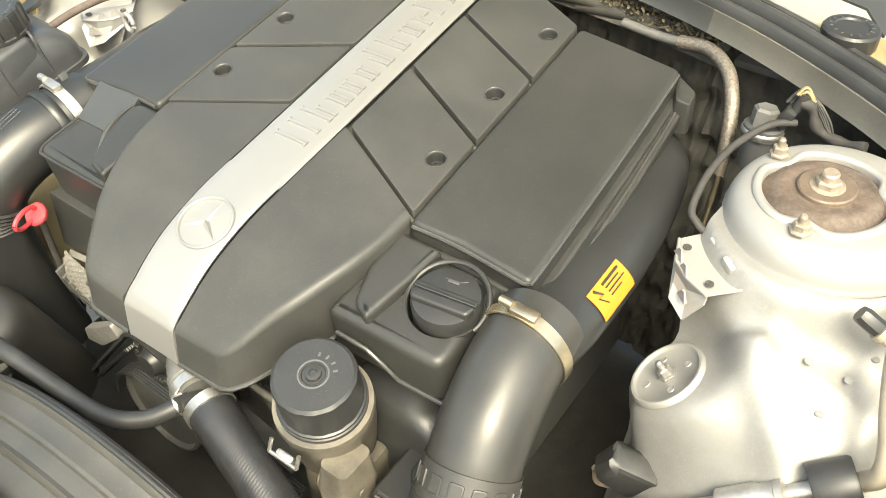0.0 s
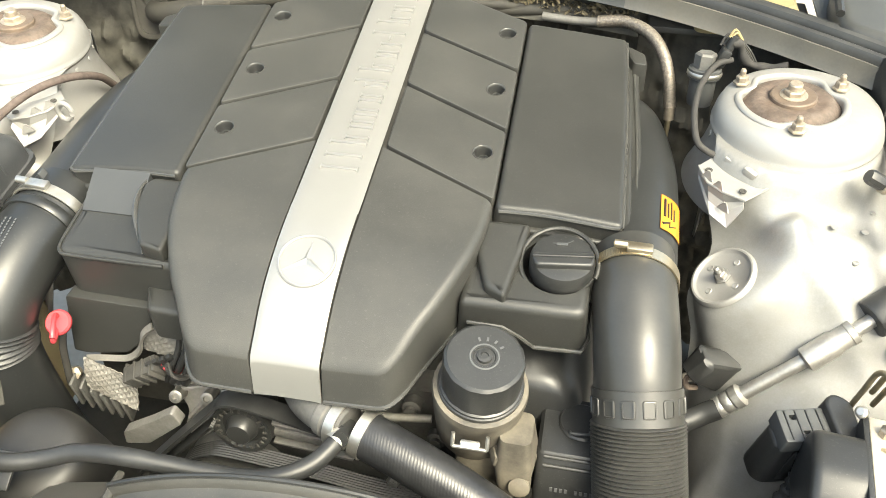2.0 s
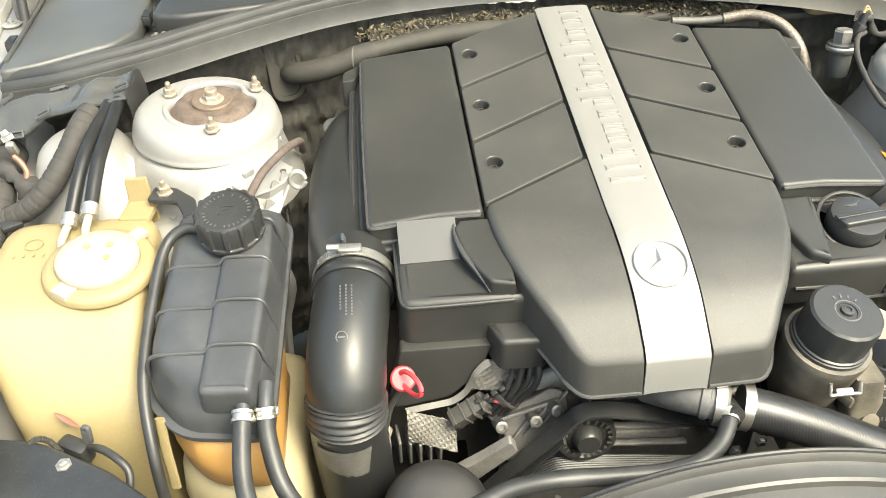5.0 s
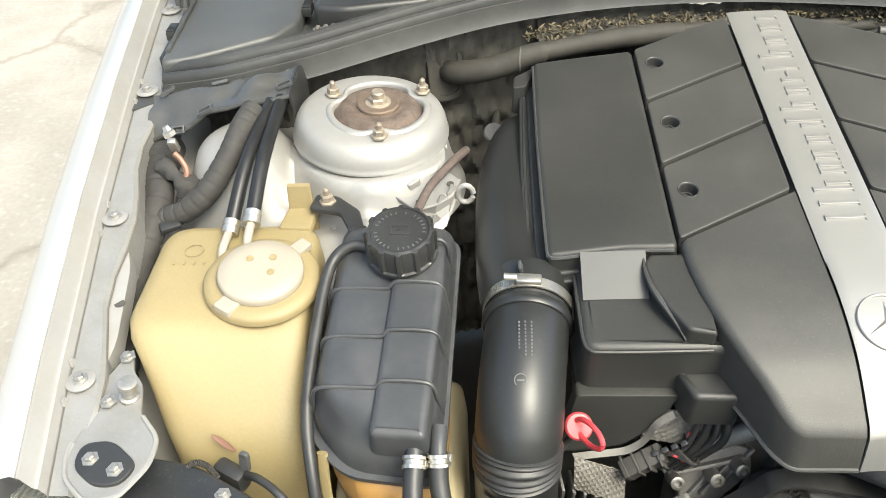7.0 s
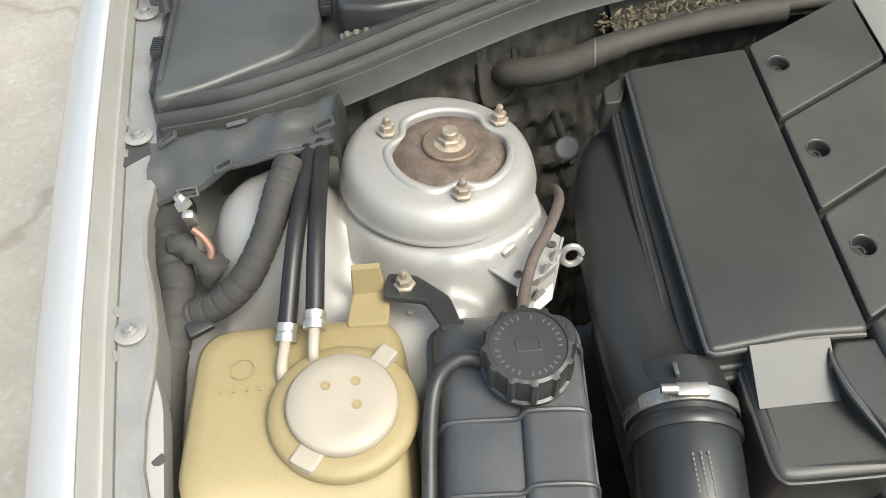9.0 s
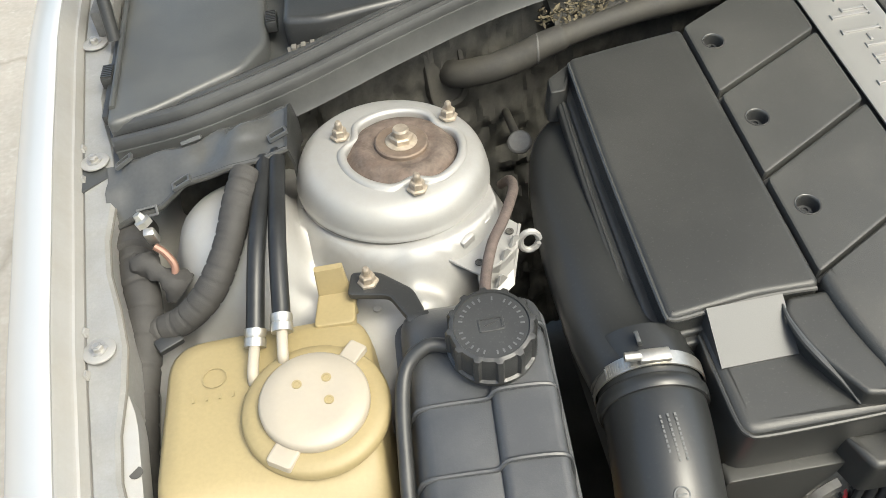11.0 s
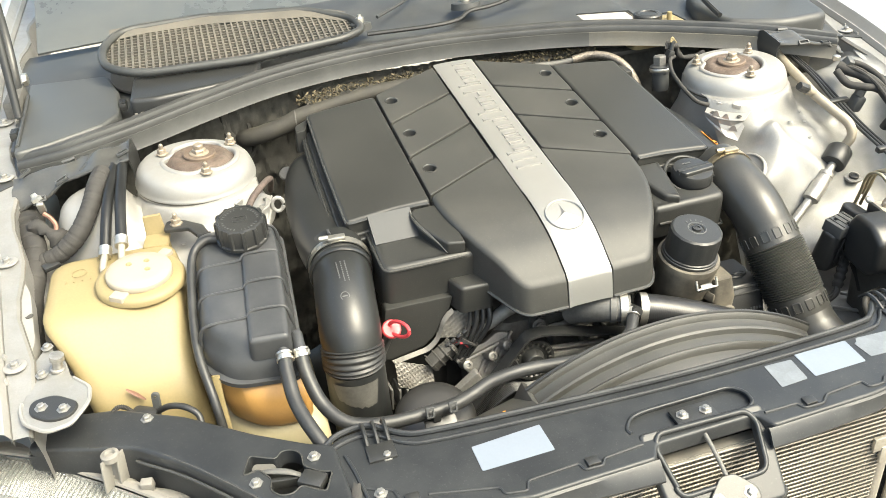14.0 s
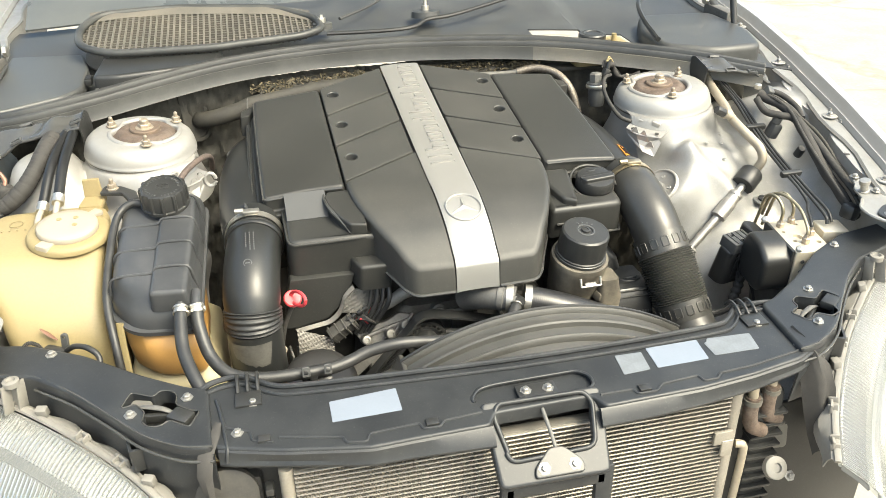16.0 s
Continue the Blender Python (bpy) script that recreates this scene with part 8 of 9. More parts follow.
def tower_bracket(s, label):
    b = thing("tower_bracket", (s * 0.46, 0.25, 0.73), label, "bracket", "tower brackets")
    rim = [(0.428, 0.266, 0.800), (0.446, 0.286, 0.802), (0.456, 0.312, 0.805), (0.525, 0.288, 0.806), (0.516, 0.240, 0.801), (0.480, 0.213, 0.792), (0.456, 0.223, 0.794), (0.438, 0.237, 0.796)]
    part("shelf", loft([[Vector((s * x, y, z - d)) for x, y, z in rim] for d in (0, 0.0025)]), M_PAINT, b, "folded silver shelf", 20)
    part("shelf_lip", tube([(s * x, y, z) for x, y, z in rim[3:] + rim[:1]], 0.0018, 6, smooth=False), M_PAINT, b)
    drop = [((0.428, 0.262, 0.799), (0.430, 0.256, 0.786)), ((0.438, 0.236, 0.796), (0.445, 0.216, 0.765)), ((0.456, 0.222, 0.793), (0.466, 0.204, 0.756)), ((0.480, 0.212, 0.791), (0.481, 0.210, 0.782))]
    part("drop_flange", sheet([[Vector((s * u[0], u[1], u[2])).lerp(Vector((s * v[0], v[1], v[2])), t) + Vector((0, 0.006 * math.sin(math.pi * t), 0)) for t in (0, 0.33, 0.66, 1)] for u, v in drop], 0.002), M_PAINT, b, "notched drop flange", 20)
    for k, (x, y, z) in enumerate(((0.437, 0.243, 0.797), (0.449, 0.228, 0.794), (0.458, 0.212, 0.775))):
        part("tooth", loft([[Vector((s * (x + a), y + e, z + c)) for a, e, c in ring] for ring in (((-0.007, 0.006, 0), (0.006, -0.006, 0), (0.008, -0.003, 0), (-0.005, 0.009, 0)), ((-0.001, 0.000, 0.012), (0.002, -0.002, 0.012), (0.003, 0.0, 0.012), (0.0, 0.002, 0.012)))]), M_PAINT, b, "", 20)
    for x, y in ((0.466, 0.270), (0.487, 0.250)):
        part("pressed_block", box(0.018, 0.013, 0.013, T(s * x, y, 0.8075, 8, s * 12, s * -35), 0.003), M_PAINT, b)
    # dark discs on the shelf stand in for the shade inside holes
    for x, y in ((0.440, 0.258), (0.478, 0.225)):
        part("hole_rim", lathe([(0.0045, 0), (0.0045, 0.0012), (0.0025, 0.0012), (0.002, 0.0002), (0, 0.0002)], 14, T(s * x, y, 0.800 if x < 0.46 else 0.7965)), M_DARK, b)
    return b


tower_bracket(1, "toothed silver bracket welded to the spring dome")
tower_bracket(-1, "toothed silver bracket on the dome by the tank cap")
for s in (1, -1):
    cb = thing("dome_cable", (s * 0.45, 0.3, 0.8), "grey cloth-wrapped cable lying round the spring dome" if s > 0 else "brown cloth-braided cable lying round the spring dome", "cable", "dome cables")
    pts = [(0.447, 0.284, 0.806), (0.436, 0.288, 0.809), (0.424, 0.300, 0.815), (0.420, 0.345, 0.830), (0.428, 0.395, 0.842), (0.448, 0.440, 0.850), (0.470, 0.460, 0.850)] if s > 0 else [(0.487, 0.150, 0.795), (0.478, 0.190, 0.808), (0.464, 0.226, 0.818), (0.448, 0.250, 0.824), (0.434, 0.280, 0.822), (0.424, 0.312, 0.812), (0.421, 0.350, 0.790), (0.424, 0.385, 0.755)]
    part("cable", tube([(s * x, y, z) for x, y, z in pts], 0.0042 if s > 0 else 0.0056, 10, 7), M_TAPE if s > 0 else M_CLOTH, cb)
    if s < 0:
        part("cable_eye", tube([(s * (0.421 + 0.010 * math.cos(a)), 0.250, 0.790 + 0.013 * math.sin(a)) for a in [radians(-160 + 28 * k) for k in range(13)]], 0.0036, 8, smooth=False), M_PAINT, cb)

bh = thing("braided_hose", (0.39, 0.5, 0.74), "braided steel hose behind the air filter box", "hose")
part("braid", tube([(0.285, 0.575, 0.838), (0.325, 0.565, 0.846), (0.362, 0.538, 0.842), (0.384, 0.508, 0.824), (0.396, 0.485, 0.795), (0.402, 0.470, 0.762)], lambda q: 0.0088 + 0.0002 * math.sin(q * 260), 16, 26), M_BRAID, bh, "", 70)
part("collar", tube([(0.402, 0.470, 0.764), (0.403, 0.467, 0.745)], 0.0075, 14, smooth=False), M_STUD, bh)
part("end_pipe", tube([(0.403, 0.467, 0.75), (0.403, 0.465, 0.72), (0.402, 0.46, 0.66)], 0.004, 10, 5), M_LINE, bh)
part("feed_pipe", tube([(0.20, 0.585, 0.835), (0.25, 0.580, 0.834), (0.29, 0.574, 0.838)], 0.0065, 12, 5), M_DIRTY, bh)

sv = thing("vacuum_valve", (0.44, 0.46, 0.78), "grey vacuum valve with black plug beside the dome", "valve")
part("body", lathe([(0.016, -0.05), (0.018, -0.04), (0.018, -0.012), (0.0225, -0.010), (0.0225, 0.002), (0.020, 0.004), (0.0, 0.004)], 28, T(0.438, 0.460, 0.832, -8)), M_GREY, sv)
part("hex_head", lathe([(0.015, 0.004), (0.015, 0.022), (0.012, 0.025), (0, 0.025)], 6, T(0.436, 0.459, 0.832, -8)), M_DIRTY, sv, "", 20)
part("plug", merge(box(0.014, 0.018, 0.026, T(0.458, 0.462, 0.852, 0, 20), 0.003), lathe([(0.0055, 0), (0.0055, 0.020), (0, 0.022)], 12, T(0.464, 0.465, 0.862, -10, 16))), M_BLACK, sv)
part("loom", tube([(0.466, 0.466, 0.872), (0.478, 0.47, 0.868), (0.490, 0.472, 0.845), (0.512, 0.470, 0.838), (0.545, 0.463, 0.845)], lambda q: 0.0058 + 0.0012 * math.sin(q * 21), 10, 8), M_TAPE, sv, "taped loom")
for k in range(4):
    part("wire", tube([(0.452 + 0.004 * k, 0.468, 0.866), (0.462 + 0.005 * k, 0.480 + 0.002 * k, 0.878 - 0.003 * k), (0.480 + 0.006 * k, 0.486, 0.862 - 0.004 * k), (0.505 + 0.004 * k, 0.482, 0.836 - 0.004 * k), (0.540, 0.478 + 0.003 * k, 0.828)], 0.0019, 6, 6), (M_TAPE, M_RUBBER, M_SOOT, M_RUBBER)[k], sv)
part("collar_ring", lathe([(0.0228, -0.008), (0.0240, -0.006), (0.0240, -0.003), (0.0228, -0.001)], 28, T(0.438, 0.460, 0.832, -8)), M_ZINC, sv, "bright crimp ring")
part("wires", merge(tube([(0.464, 0.466, 0.880), (0.470, 0.468, 0.885), (0.478, 0.47, 0.876)], 0.0018, 6, 5), tube([(0.461, 0.465, 0.880), (0.468, 0.470, 0.889), (0.480, 0.472, 0.874)], 0.0018, 6, 5)), M_YELLOW, sv)

# harness along the right wing
hr = thing("wing_harness", (0.79, 0.15, 0.7), "brown-black taped wiring harness along the wing", "wiring")
part("trunk", tube([(0.728, 0.268, 0.846), (0.743, 0.250, 0.838), (0.761, 0.225, 0.830), (0.773, 0.193, 0.815), (0.768, 0.132, 0.790), (0.771, 0.071, 0.750), (0.777, 0.026, 0.725), (0.765, -0.05, 0.705)], lambda q: 0.0105 * (1 + 0.05 * math.sin(q * 40)), 12, 9), M_TAPE, hr, "", 60)
part("branch", tube([(0.716, 0.255, 0.840), (0.722, 0.225, 0.822), (0.745, 0.205, 0.818), (0.770, 0.190, 0.812), (0.780, 0.13, 0.792), (0.786, 0.06, 0.760), (0.785, -0.02, 0.735)], 0.0075, 12, 7), M_TAPE, hr, "", 60)
part("bend", tube([(0.735, 0.262, 0.846), (0.752, 0.268, 0.850), (0.776, 0.250, 0.842), (0.788, 0.215, 0.828), (0.784, 0.185, 0.815)], 0.0062, 12, 6), M_TAPE, hr, "", 60)
for k in range(2):
    part("strand", tube([(0.735 + 0.008 * k, 0.255, 0.848), (0.750 + 0.007 * k, 0.232, 0.842), (0.764 + 0.006 * k, 0.200, 0.826), (0.757 + 0.034 * k, 0.13, 0.797), (0.760 + 0.034 * k, 0.06, 0.76), (0.756 + 0.02 * k, -0.05, 0.718)], 0.0036, 8, 6), (M_TAPE, M_SOOT)[k], hr)
part("plug", box(0.016, 0.020, 0.034, T(0.742, 0.262, 0.846, 30, 20), 0.004), M_GREY, hr)
part("clip_nut", lathe([(0.008, 0), (0.008, 0.008), (0.005, 0.01), (0, 0.01)], 6, T(0.726, 0.272, 0.856)), M_ZINC, hr)
part("sensor", merge(box(0.022, 0.026, 0.034, T(0.742, 0.215, 0.782, 10, 15), 0.006), lathe([(0.010, 0), (0.010, 0.012), (0, 0.013)], 14, T(0.742, 0.212, 0.80, 10, 15))), M_GREY, hr, "grey sensor body")
part("grommet", lathe([(0.009, 0), (0.009, 0.018), (0.007, 0.022), (0, 0.022)], 14, T(0.775, 0.165, 0.742, 30)), M_RUBBER, hr)
part("end_plug", box(0.03, 0.03, 0.03, T(0.755, -0.045, 0.715, 0, 10, 20), 0.008), M_BLACK, hr)

# ---- left-hand side: harness, cable cover, brackets ----
hl = thing("wing_harness", (-0.80, 0.22, 0.65), "black cloth-taped wiring harness beside the washer tank", "wiring")


def taped(pts, r, name):
    p = part(name, tube(pts, lambda q: r * (1 - 0.075 * (((q * 15) % 1) < 0.14) + 0.035 * math.sin(q * 13)), 14, 20), M_TAPE, hl, "", 60)
    return p


taped([(-0.695, 0.335, 0.873), (-0.706, 0.300, 0.862), (-0.720, 0.262, 0.842), (-0.742, 0.234, 0.816), (-0.772, 0.222, 0.794), (-0.806, 0.222, 0.780), (-0.822, 0.215, 0.772)], 0.0152, "branch")
taped([(-0.838, 0.360, 0.798), (-0.831, 0.319, 0.801), (-0.825, 0.285, 0.798), (-0.818, 0.250, 0.789), (-0.819, 0.205, 0.774), (-0.825, 0.160, 0.756), (-0.826, 0.10, 0.733), (-0.817, 0.03, 0.705), (-0.810, -0.04, 0.66)], 0.0185, "trunk")
knot = tube([(-0.822, 0.292, 0.812), (-0.806, 0.280, 0.815), (-0.790, 0.268, 0.808), (-0.776, 0.262, 0.795)], lambda q: 0.0125 + 0.003 * math.sin(q * 9), 14, 8)
for v in knot.verts:
    v.co += Vector((1, 1, 1)) * (0.0045 * noise.noise(v.co * 90))
part("knot", knot, M_TAPE, hl, "crumpled tape knot", 40)
part("sleeve_end", lathe([(0.020, 0), (0.0235, 0.002), (0.0245, 0.012), (0.0235, 0.05), (0, 0.052)], 28, aim((-0.8305, 0.312, 0.803), (-0.1, 0.99, -0.05)), lambda a, k: 1 + 0.05 * math.sin(3 * a + k)), M_TAPE, hl, "wide tape sleeve")
gl = part("ground_lug", merge(box(0.012, 0.010, 0.022, T(-0.796, 0.292, 0.846, 20), 0.003), lathe([(0.009, 0), (0.009, 0.006), (0.006, 0.008), (0.0045, 0.014), (0, 0.014)], 6, T(-0.800, 0.300, 0.855, -10, -20))), M_ZINC, hl, "zinc earth lug")
part("earth_wire", tube([(-0.795, 0.285, 0.838), (-0.786, 0.280, 0.830), (-0.780, 0.272, 0.818), (-0.785, 0.262, 0.806)], 0.004, 8, 6), M_COPPER, hl, "bare copper wire")
part("clip_tab", box(0.026, 0.016, 0.008, T(-0.792, 0.205, 0.782, 10, 0, 30), 0.002), M_BLACK, hl)

TOP = [(0.848, 0.396, 0.862), (0.80, 0.402, 0.868), (0.74, 0.408, 0.872), (0.69, 0.418, 0.878), (0.645, 0.428, 0.882)]
BOT = [(0.850, 0.338, 0.822), (0.805, 0.337, 0.838), (0.762, 0.344, 0.860), (0.712, 0.345, 0.872), (0.651, 0.356, 0.876)]


def cable_cover(s, first, label):
    c = thing("cable_cover", (s * 0.75, 0.36, 0.8), label, "cable cover", "cable covers")
    rows = []
    for k in range(first, 25):
        u = k / 24 * 4
        i = min(int(u), 3)
        a = Vector(TOP[i]).lerp(Vector(TOP[i + 1]), u - i)
        b = Vector(BOT[i]).lerp(Vector(BOT[i + 1]), u - i)
        row = [a.lerp(b, v / 7) + Vector((0, 0, 0.010 * math.sin(v / 7 * math.pi) + 0.011 * noise.noise(Vector((u * 1.5, v * 0.33, 2))))) for v in range(8)]
        rows.append([Vector((s * p.x, p.y, p.z)) for p in row])
    part("shell", sheet(rows, 0.003), M_HOOD, c, "", 60)
    part("edge", tube([q[-1] for q in rows], 0.0035, 8, 2), M_EDGE, c, "rolled lower hem")
    part("end_wall", sheet([[rows[-1][v] + Vector((0, 0, 0.002)), rows[-1][v] + Vector((-s * 0.004, 0, -0.02)), rows[-1][v] + Vector((-s * 0.004, 0, -0.05))] for v in range(8)], 0.003), M_BLACK, c, "folded end by the dome")
    for u, v in ((3, 1), (11, 1), (23, 5), (12, 7), (6, 7)):
        if u < len(rows):
            d = (rows[min(u + 1, len(rows) - 1)][v] - rows[u - 1][v]).normalized() * -s
            e = (rows[u][max(v - 1, 0)] - rows[u][min(v + 1, 7)])
            n = d.cross(e).normalized()
            e = n.cross(d)
            m = Matrix(((d.x, e.x, n.x, 0), (d.y, e.y, n.y, 0), (d.z, e.z, n.z, 0), (0, 0, 0, 1)))
            m = Matrix.Translation(rows[u][v] + n * 0.003) @ m
            part("clip_frame", plate(rect(-0.011, -0.0055, 0.011, 0.0055, 0.001), -0.001, 0.003, 0.0006, [(rect(-0.0085, -0.0032, 0.0085, 0.0032, 0.0008), None)], m), M_GREY, c, "small open clip frame", 20)


cable_cover(-1, 0, "grey-black plastic cable cover clipped under the seal")
cable_cover(1, 7, "grey-black cable cover under the seal by the valve block")

tbk = thing("tank_bracket", (-0.58, 0.2, 0.78), "black steel bracket with a bolt between the tanks", "bracket")
part("arm", plate(rounded([(-0.612, 0.202), (-0.606, 0.232), (-0.578, 0.226), (-0.548, 0.196), (-0.540, 0.165), (-0.558, 0.160), (-0.572, 0.192)], 0.006), 0.802, 0.808, 0.002), M_BLACK, tbk)
part("leg", box(0.022, 0.010, 0.06, T(-0.548, 0.165, 0.778, 8), 0.002), M_BLACK, tbk)
put("stud_nut", NUT, T(-0.590, 0.214, 0.808), tbk)

rib = thing("heater_hose", (-0.42, 0.53, 0.78), "dusty ribbed heater hose at the bulkhead", "hose")
part("hose", tube([(-0.455, 0.600, 0.786), (-0.442, 0.576, 0.790), (-0.404, 0.562, 0.799), (-0.361, 0.560, 0.810), (-0.327, 0.562, 0.822), (-0.261, 0.576, 0.829), (-0.18, 0.590, 0.834), (-0.09, 0.598, 0.836)], lambda q: (0.0175 if q < 0.45 else 0.0150) + 0.0010 * math.sin(q * 9), 20, 26), M_SOOT, rib, "", 70)
part("clamp", tube([(-0.338 + 0.003 * math.cos(a), 0.561 + 0.018 * math.cos(a), 0.818 + 0.018 * math.sin(a)) for a in [2 * math.pi * k / 20 for k in range(21)]], 0.0016, 6, smooth=False, cap=False), M_DIRTY, rib, "thin wire clamp")
part("socket_plate", plate(rounded([(-0.030, -0.060, 0.028), (0.030, -0.060, 0.028), (0.030, 0.060), (-0.030, 0.060)], 0.006), -0.006, 0.006, 0.003, [(rounded([(-0.022, -0.050, 0.020), (0.022, -0.050, 0.020), (0.022, 0.052), (-0.022, 0.052)], 0.005), 0.004)], Matrix.Translation((-0.458, 0.585, 0.800)) @ pose(0, 0, 0, 80, 0, 24)), M_SOOT, rib, "sooty black socket plate")
for k, (x, r) in enumerate(((-0.30, 0.010), (-0.16, 0.009), (0.02, 0.009), (0.12, 0.010))):
    part("loom", tube([(x, 0.610, 0.815 + 0.004 * k), (x + 0.06, 0.606, 0.835), (x + 0.14, 0.608, 0.838), (x + 0.22, 0.61, 0.828)], r, 10, 6), M_SOOT, rib, "sooty loom")

# dry leaf litter caught between the bulkhead and the seal
rnd = random.Random(7)
bm = bmesh.new()
for k in range(1300):
    x = rnd.uniform(-0.33, 0.34)
    y = 0.628 - 0.30 * abs(x / 0.87) ** 2.2 - rnd.uniform(0.0, 0.022)
    z = 0.848 + rnd.uniform(-0.010, 0.010)
    m = T(x, y, z, rnd.uniform(-50, 50), rnd.uniform(-50, 50), rnd.uniform(0, 360))
    n, w = 0.002 + 0.007 * rnd.random() ** 3, rnd.uniform(0.0008, 0.0026)
    bm.faces.new([bm.verts.new(m @ Vector(p)) for p in ((-n, 0, 0), (-n * 0.3, -w, 0.001), (n * 0.5, -w * 0.8, 0), (n, 0, 0.002), (n * 0.4, w, 0), (-n * 0.4, w * 0.9, 0.001))])
single("leaf_litter", bm, M_LEAF, "dry brown leaf litter caught below the seal", "leaf litter", kind="stuff")
ledge = thing("litter_ledge", (0, 0.6, 0.82), "grimy ledge of the bulkhead below the seal", "ledge", kind="structure")
part("shelf", sheet([[Vector((x, 0.655 - 0.30 * abs(x / 0.87) ** 2.2, 0.852 + 0.004 * noise.noise(Vector((x * 30, 1, 0))))), Vector((x, 0.612 - 0.30 * abs(x / 0.87) ** 2.2, 0.838 + 0.005 * noise.noise(Vector((x * 22, 3, 0))))), Vector((x, 0.607 - 0.30 * abs(x / 0.87) ** 2.2, 0.822))] for x in [-0.31 + 0.0115 * i for i in range(58)]], 0.003), M_WALL, ledge, "", 60)

leaf = bmesh.new()
lv = [leaf.verts.new(p) for p in ((-0.012, -0.004, 0.0), (-0.004, -0.008, 0.003), (0.006, -0.006, 0.001), (0.013, 0.0, 0.003), (0.005, 0.006, 0.0), (-0.005, 0.005, 0.002))]
leaf.faces.new(lv)
leaf.transform(T(-0.188, -0.232, 0.636, 20, 10, 30))
bmesh.ops.solidify(leaf, geom=leaf.faces[:], thickness=0.0006)
single("fallen_leaf", leaf, M_SIGN, "small orange fallen leaf on the fan shroud", "leaf")

# horn-like clip beside the lower tank
kb = thing("sensor_cable", (-0.62, -0.10, 0.68), "black sensor plug with a looped cable by the tank", "cable")
part("plug", box(0.040, 0.020, 0.026, T(-0.670, -0.086, 0.670, 0, 0, -30), 0.006), M_BLACK, kb)
part("lug", plate(rect(-0.0055, -0.014, 0.0055, 0.012, 0.005), -0.0025, 0.0025, 0.001, [(circle(0, 0.006, 0.0026, 12), None)], T(-0.652, -0.086, 0.694, 80, 0, -20)), M_GREY, kb)
part("spring_sleeve", tube([(-0.716, -0.102, 0.692), (-0.702, -0.096, 0.704), (-0.690, -0.094, 0.698), (-0.680, -0.098, 0.682)], lambda q: 0.0032 + 0.0006 * math.sin(q * 160), 8, 22), M_TAPE, kb, "coiled wire sleeve")
part("cable", tube([(-0.65, -0.095, 0.682), (-0.632, -0.110, 0.697), (-0.610, -0.128, 0.702), (-0.595, -0.142, 0.692), (-0.598, -0.16, 0.672), (-0.615, -0.165, 0.66)], 0.0045, 10, 7), M_RUBBER, kb)

# ---- cowl details ----
lid = thing("cabin_filter_lid", (-0.76, 0.6, 0.86), "matt grey plastic cabin filter lid with clips", "lid", "cowl lids")
part("lid", plate(rounded([(-0.842, 0.425), (-0.79, 0.445), (-0.695, 0.500), (-0.668, 0.548), (-0.672, 0.68), (-0.70, 0.80), (-0.86, 0.82)], 0.014), 0.872, 0.896, 0.006, m=T(0, 0, 0), steps=3), M_LID, lid, "", 50)
part("lid_ridge", tube([(-0.838, 0.455, 0.897), (-0.842, 0.56, 0.899), (-0.848, 0.72, 0.903)], 0.0035, 8, 4), M_COWL, lid)
for x, y in ((-0.852, 0.53), (-0.662, 0.60)):
    clip = part("clip", box(0.014, 0.030, 0.014, T(x, y, 0.892), 0.002), M_BLACK, lid, "ribbed clip")
    for k in range(7):
        part("rib", box(0.012, 0.002, 0.002, T(x, y - 0.012 + 0.004 * k, 0.900), 0), M_BLACK, clip)
part("side_rail", box(0.008, 0.34, 0.012, T(-0.853, 0.62, 0.885, 0, 0, 2), 0.002), M_BLACK, lid)
bx = thing("air_inlet_box", (-0.52, 0.62, 0.86), "black box below the air inlet grille", "box")
part("box", plate(rounded([(-0.646, 0.558), (-0.60, 0.548), (-0.40, 0.585), (-0.38, 0.68), (-0.64, 0.70)], 0.012), 0.86, 0.914, 0.008, steps=3), M_BLACK, bx, "", 50)
part("connector_row", merge(box(0.09, 0.016, 0.012, T(-0.60, 0.534, 0.886, 0, 0, 10), 0.002), *[box(0.006, 0.010, 0.006, T(-0.636 + 0.011 * k, 0.527 + 0.002 * k, 0.893), 0.001) for k in range(7)]), M_TAN, bx, "dusty connector strip")

gr = thing("air_inlet_grille", (-0.42, 0.8, 0.9), "dusty grey air inlet grille with fine mesh", "grille")
MG = Matrix.Translation((0, 0.69, 0.926)) @ pose(0, 0, 0, 9)
shape = rounded([(-0.690, 0.03, 0.05), (-0.62, -0.02, 0.04), (-0.40, -0.028), (-0.20, 0.000), (-0.150, 0.030, 0.02), (-0.156, 0.095, 0.04), (-0.25, 0.175, 0.03), (-0.47, 0.215), (-0.66, 0.205, 0.06), (-0.70, 0.12, 0.05)], 0.02, 6)
part("rim", tube([MG @ Vector((x, y, 0.004)) for x, y in shape + shape[:1]], 0.009, 10, smooth=False, cap=False), M_COWL, gr, "thick grey rim", 60)
part("rear_slope", sheet([[MG @ Vector((x, y0, 0.0)), MG @ Vector((x, y0 + 0.03, 0.012))] for x, y0 in ((-0.68, 0.17), (-0.6, 0.185), (-0.47, 0.185), (-0.35, 0.165), (-0.25, 0.145), (-0.17, 0.09))], 0.002), M_TAN, gr)


def span(x):
    ys = []
    for i in range(len(shape)):
        (xa, ya), (xb, yb) = shape[i - 1], shape[i]
        if (xa - x) * (xb - x) < 0:
            ys.append(ya + (yb - ya) * (x - xa) / (xb - xa))
    return (min(ys), max(ys)) if len(ys) >= 2 else None


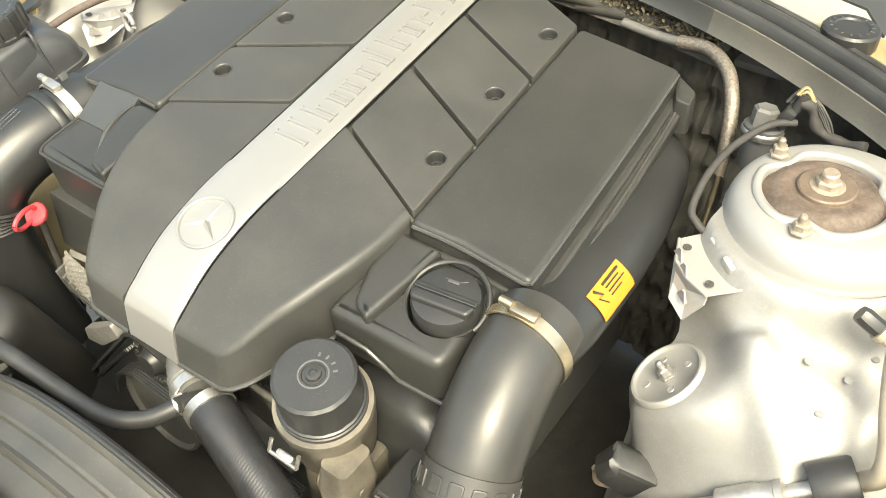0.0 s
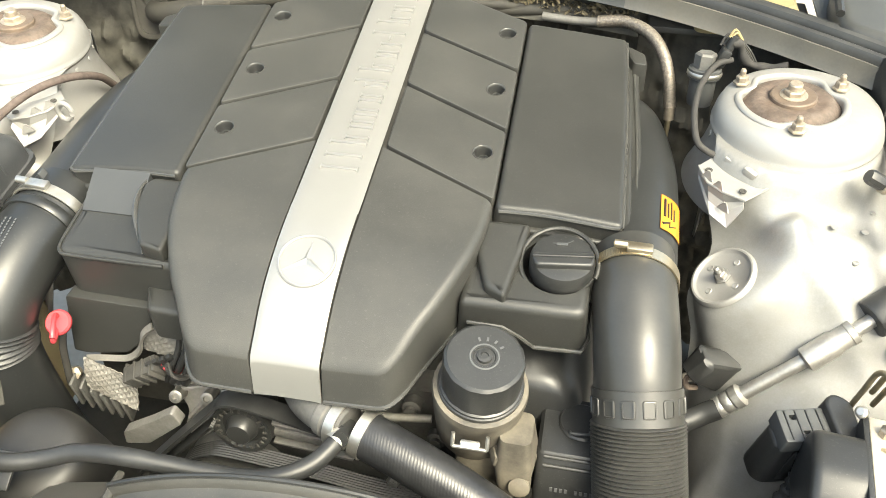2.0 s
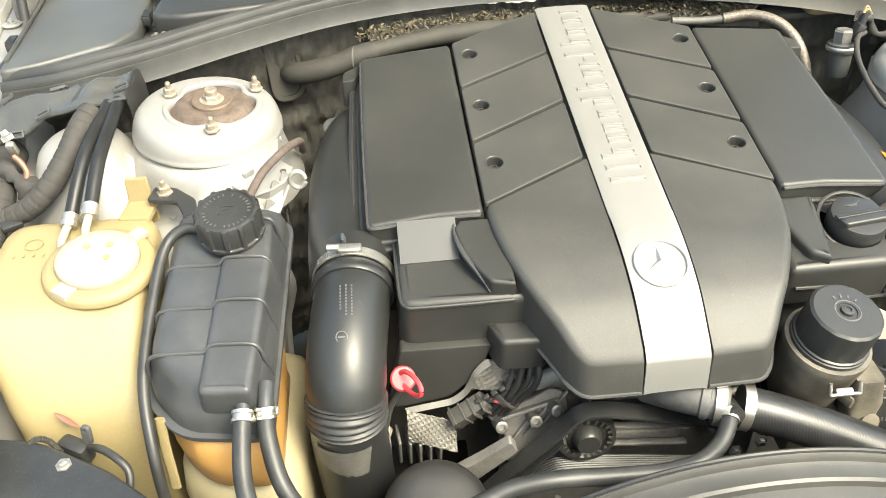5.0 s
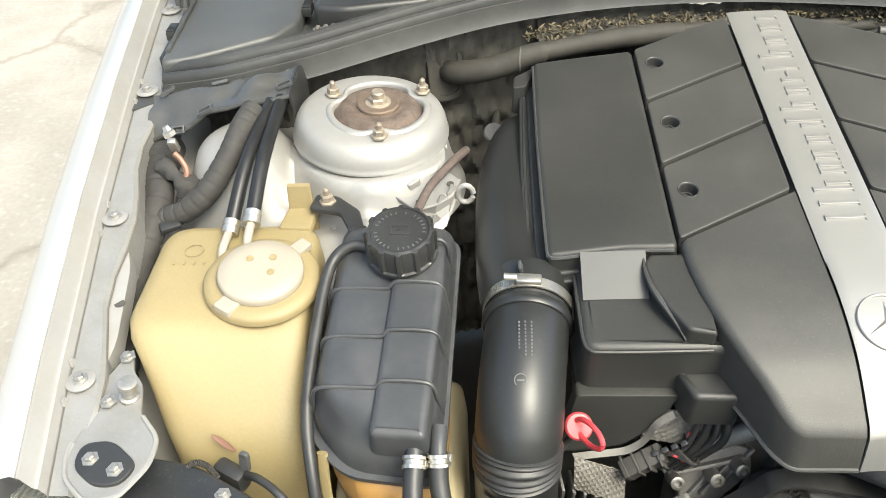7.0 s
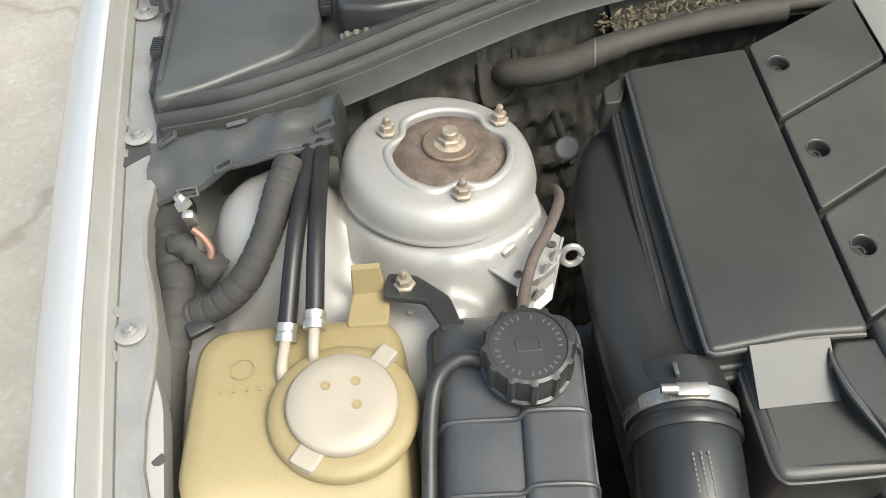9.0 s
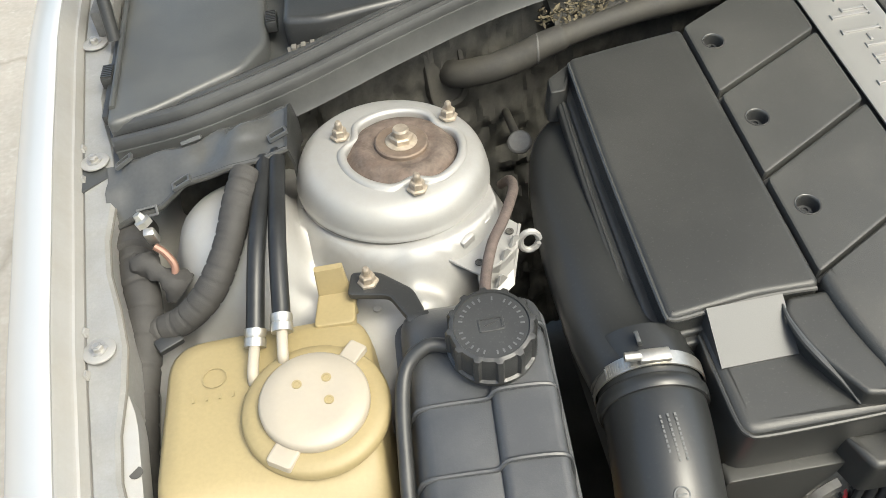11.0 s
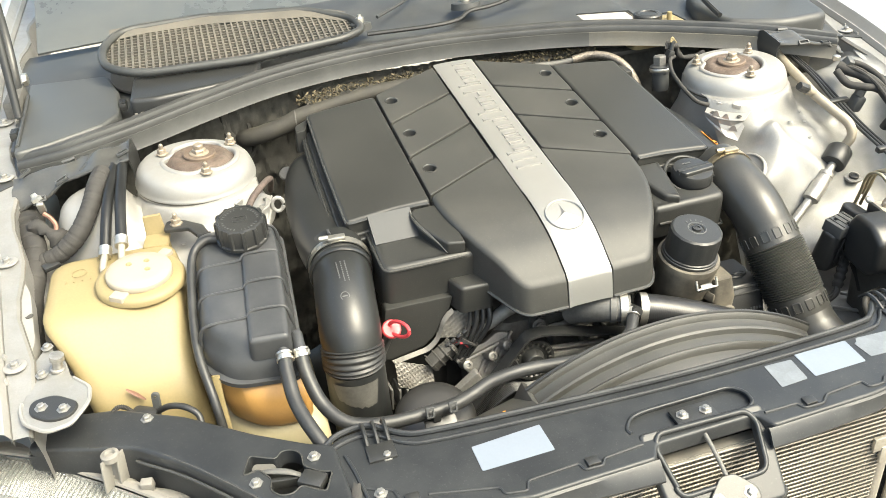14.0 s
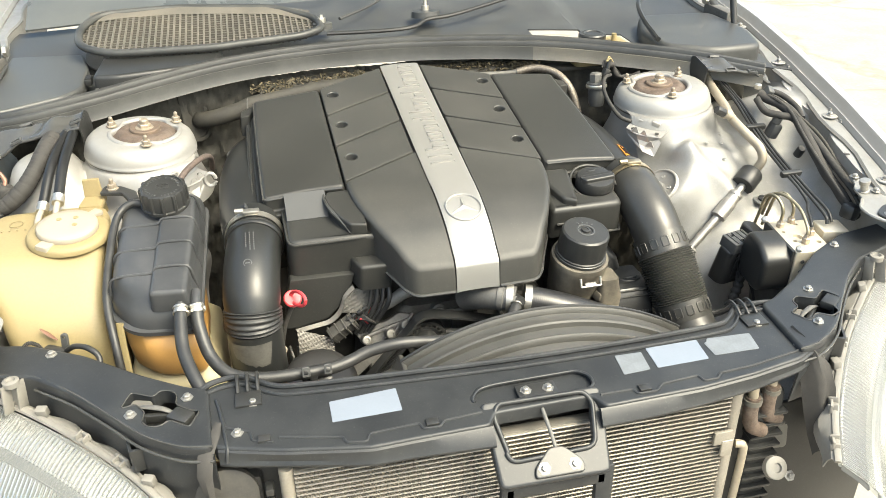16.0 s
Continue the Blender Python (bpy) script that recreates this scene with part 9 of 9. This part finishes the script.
for k in range(40):
    x = -0.69 + 0.0135 * k
    sp = span(x)
    if sp:
        part("slat", box(0.0042, sp[1] - sp[0], 0.008, MG @ T(x, (sp[0] + sp[1]) / 2, -0.004), 0), M_TAN, gr)
for k in range(17):
    y = -0.02 + 0.0135 * k
    xs = [x for x in [-0.69 + 0.005 * i for i in range(110)] if span(x) and span(x)[0] < y < span(x)[1]]
    if xs:
        part("cross_slat", box(max(xs) - min(xs), 0.0032, 0.006, MG @ T((max(xs) + min(xs)) / 2, y, -0.0045), 0), M_TAN, gr)
part("mesh_floor", plate(inset(shape if area2(shape) > 0 else shape[::-1], 0.004), -0.05, -0.045, 0.001, m=MG), M_DARK, gr)

for x, y, z, big in ((-0.146, 0.758, 0.937, 0), (0.115, 0.80, 0.938, 1)):
    wpv = thing("wiper_spindle" if big else "cowl_fixing", (x, y, z - 0.02), "wiper spindle with nut and rubber ring" if big else "cowl fixing bolt with a broad washer", "spindle" if big else "bolt")
    part("washer", lathe([(0.024 + 0.012 * big, -0.014), (0.024 + 0.010 * big, 0.0), (0.018, 0.003), (0.013, 0.002), (0, 0.002)], 28, T(x, y, z, -8)), M_COWL, wpv)
    part("nut", lathe([(0.010, 0.0), (0.010, 0.010), (0.008, 0.012), (0.005, 0.012), (0.0045, 0.018 + 0.01 * big), (0, 0.019 + 0.01 * big)], 6 if not big else 12, T(x, y, z + 0.002, -8)), M_ZINC, wpv)
part("panel_seam", tube([(-0.14, 0.72, 0.922), (0.0, 0.712, 0.921), (0.07, 0.725, 0.922), (0.11, 0.755, 0.929), (0.17, 0.765, 0.932), (0.25, 0.80, 0.938), (0.36, 0.86, 0.945)], 0.005, 8, 6), M_BLACK, deck, "raised seam")
part("panel_seam", tube([(-0.10, 0.79, 0.937), (-0.02, 0.86, 0.945), (0.03, 0.93, 0.95)], 0.004, 8, 6), M_COWL, deck)

br = thing("brake_fluid_reservoir", (0.475, 0.585, 0.84), "yellowed brake fluid reservoir with a black screw cap", "reservoir")
part("tank", loft([rrect(0.425, 0.555, 0.56, 0.63, 0.015, 0.842), rrect(0.42, 0.555, 0.565, 0.635, 0.015, 0.878), rrect(0.43, 0.560, 0.555, 0.625, 0.012, 0.889)]), M_YELLOW, br)
part("cap", lathe([(0.031, 0), (0.032, 0.004), (0.032, 0.022), (0.030, 0.025), (0.020, 0.026), (0.018, 0.024), (0, 0.024)], 60, T(0.474, 0.590, 0.886), lambda a, k: 1 + 0.02 * (0 < k < 3 and math.cos(20 * a) > 0)), M_BLACK, br, "black knurled cap", 30)
part("cap_print", merge(*[box(0.0014, 0.004, 0.0006, T(0.474, 0.590, 0.9105) @ pose(0, 0, 0, 0, 0, 24 * k) @ T(0, 0.023, 0.0015), 0) for k in range(15)]), M_MARK, br)
part("level_switch", lathe([(0.006, 0), (0.006, 0.02), (0, 0.021)], 12, T(0.53, 0.590, 0.886)), M_YELLOW, br)

rl = thing("fuse_box_lid", (0.72, 0.55, 0.86), "smooth black fuse box lid beside the cowl", "lid", "cowl lids")
part("lid", plate(rounded([(0.60, 0.475), (0.70, 0.415), (0.82, 0.42), (0.86, 0.55), (0.85, 0.72), (0.66, 0.74), (0.61, 0.62)], 0.03), 0.865, 0.905, 0.014, steps=4), M_COWL, rl, "", 60)
part("edge", tube([(0.60, 0.50, 0.91), (0.605, 0.60, 0.935), (0.64, 0.70, 0.95), (0.72, 0.76, 0.955), (0.84, 0.77, 0.95)], 0.006, 8, 5), M_BLACK, rl)

for s in (-1, 1):
    hg = thing("bonnet_stay", (s * 0.87, 0.75, 0.88), "black bonnet hinge arm with a gas strut", "bonnet stay", "bonnet stays")
    part("arm", tube([(s * 0.862, 0.66, 0.895), (s * 0.868, 0.74, 0.925), (s * 0.872, 0.80, 0.99), (s * 0.874, 0.83, 1.08), (s * 0.874, 0.84, 1.20)], 0.011, 10, 6, flat=0.5), M_BLACK, hg)
    part("gas_strut", rod((s * 0.852, 0.60, 0.90), (s * 0.850, 0.72, 1.22), 0.008, 14), M_BLACK, hg)
    part("base", box(0.03, 0.12, 0.05, T(s * 0.868, 0.70, 0.895), 0.006), M_DIRTY, hg)
    part("pivot", lathe([(0.013, 0), (0.013, 0.008), (0.008, 0.010), (0, 0.010)], 6, aim((s * 0.852, 0.745, 0.93), (-s, 0, 0))), M_ZINC, hg)
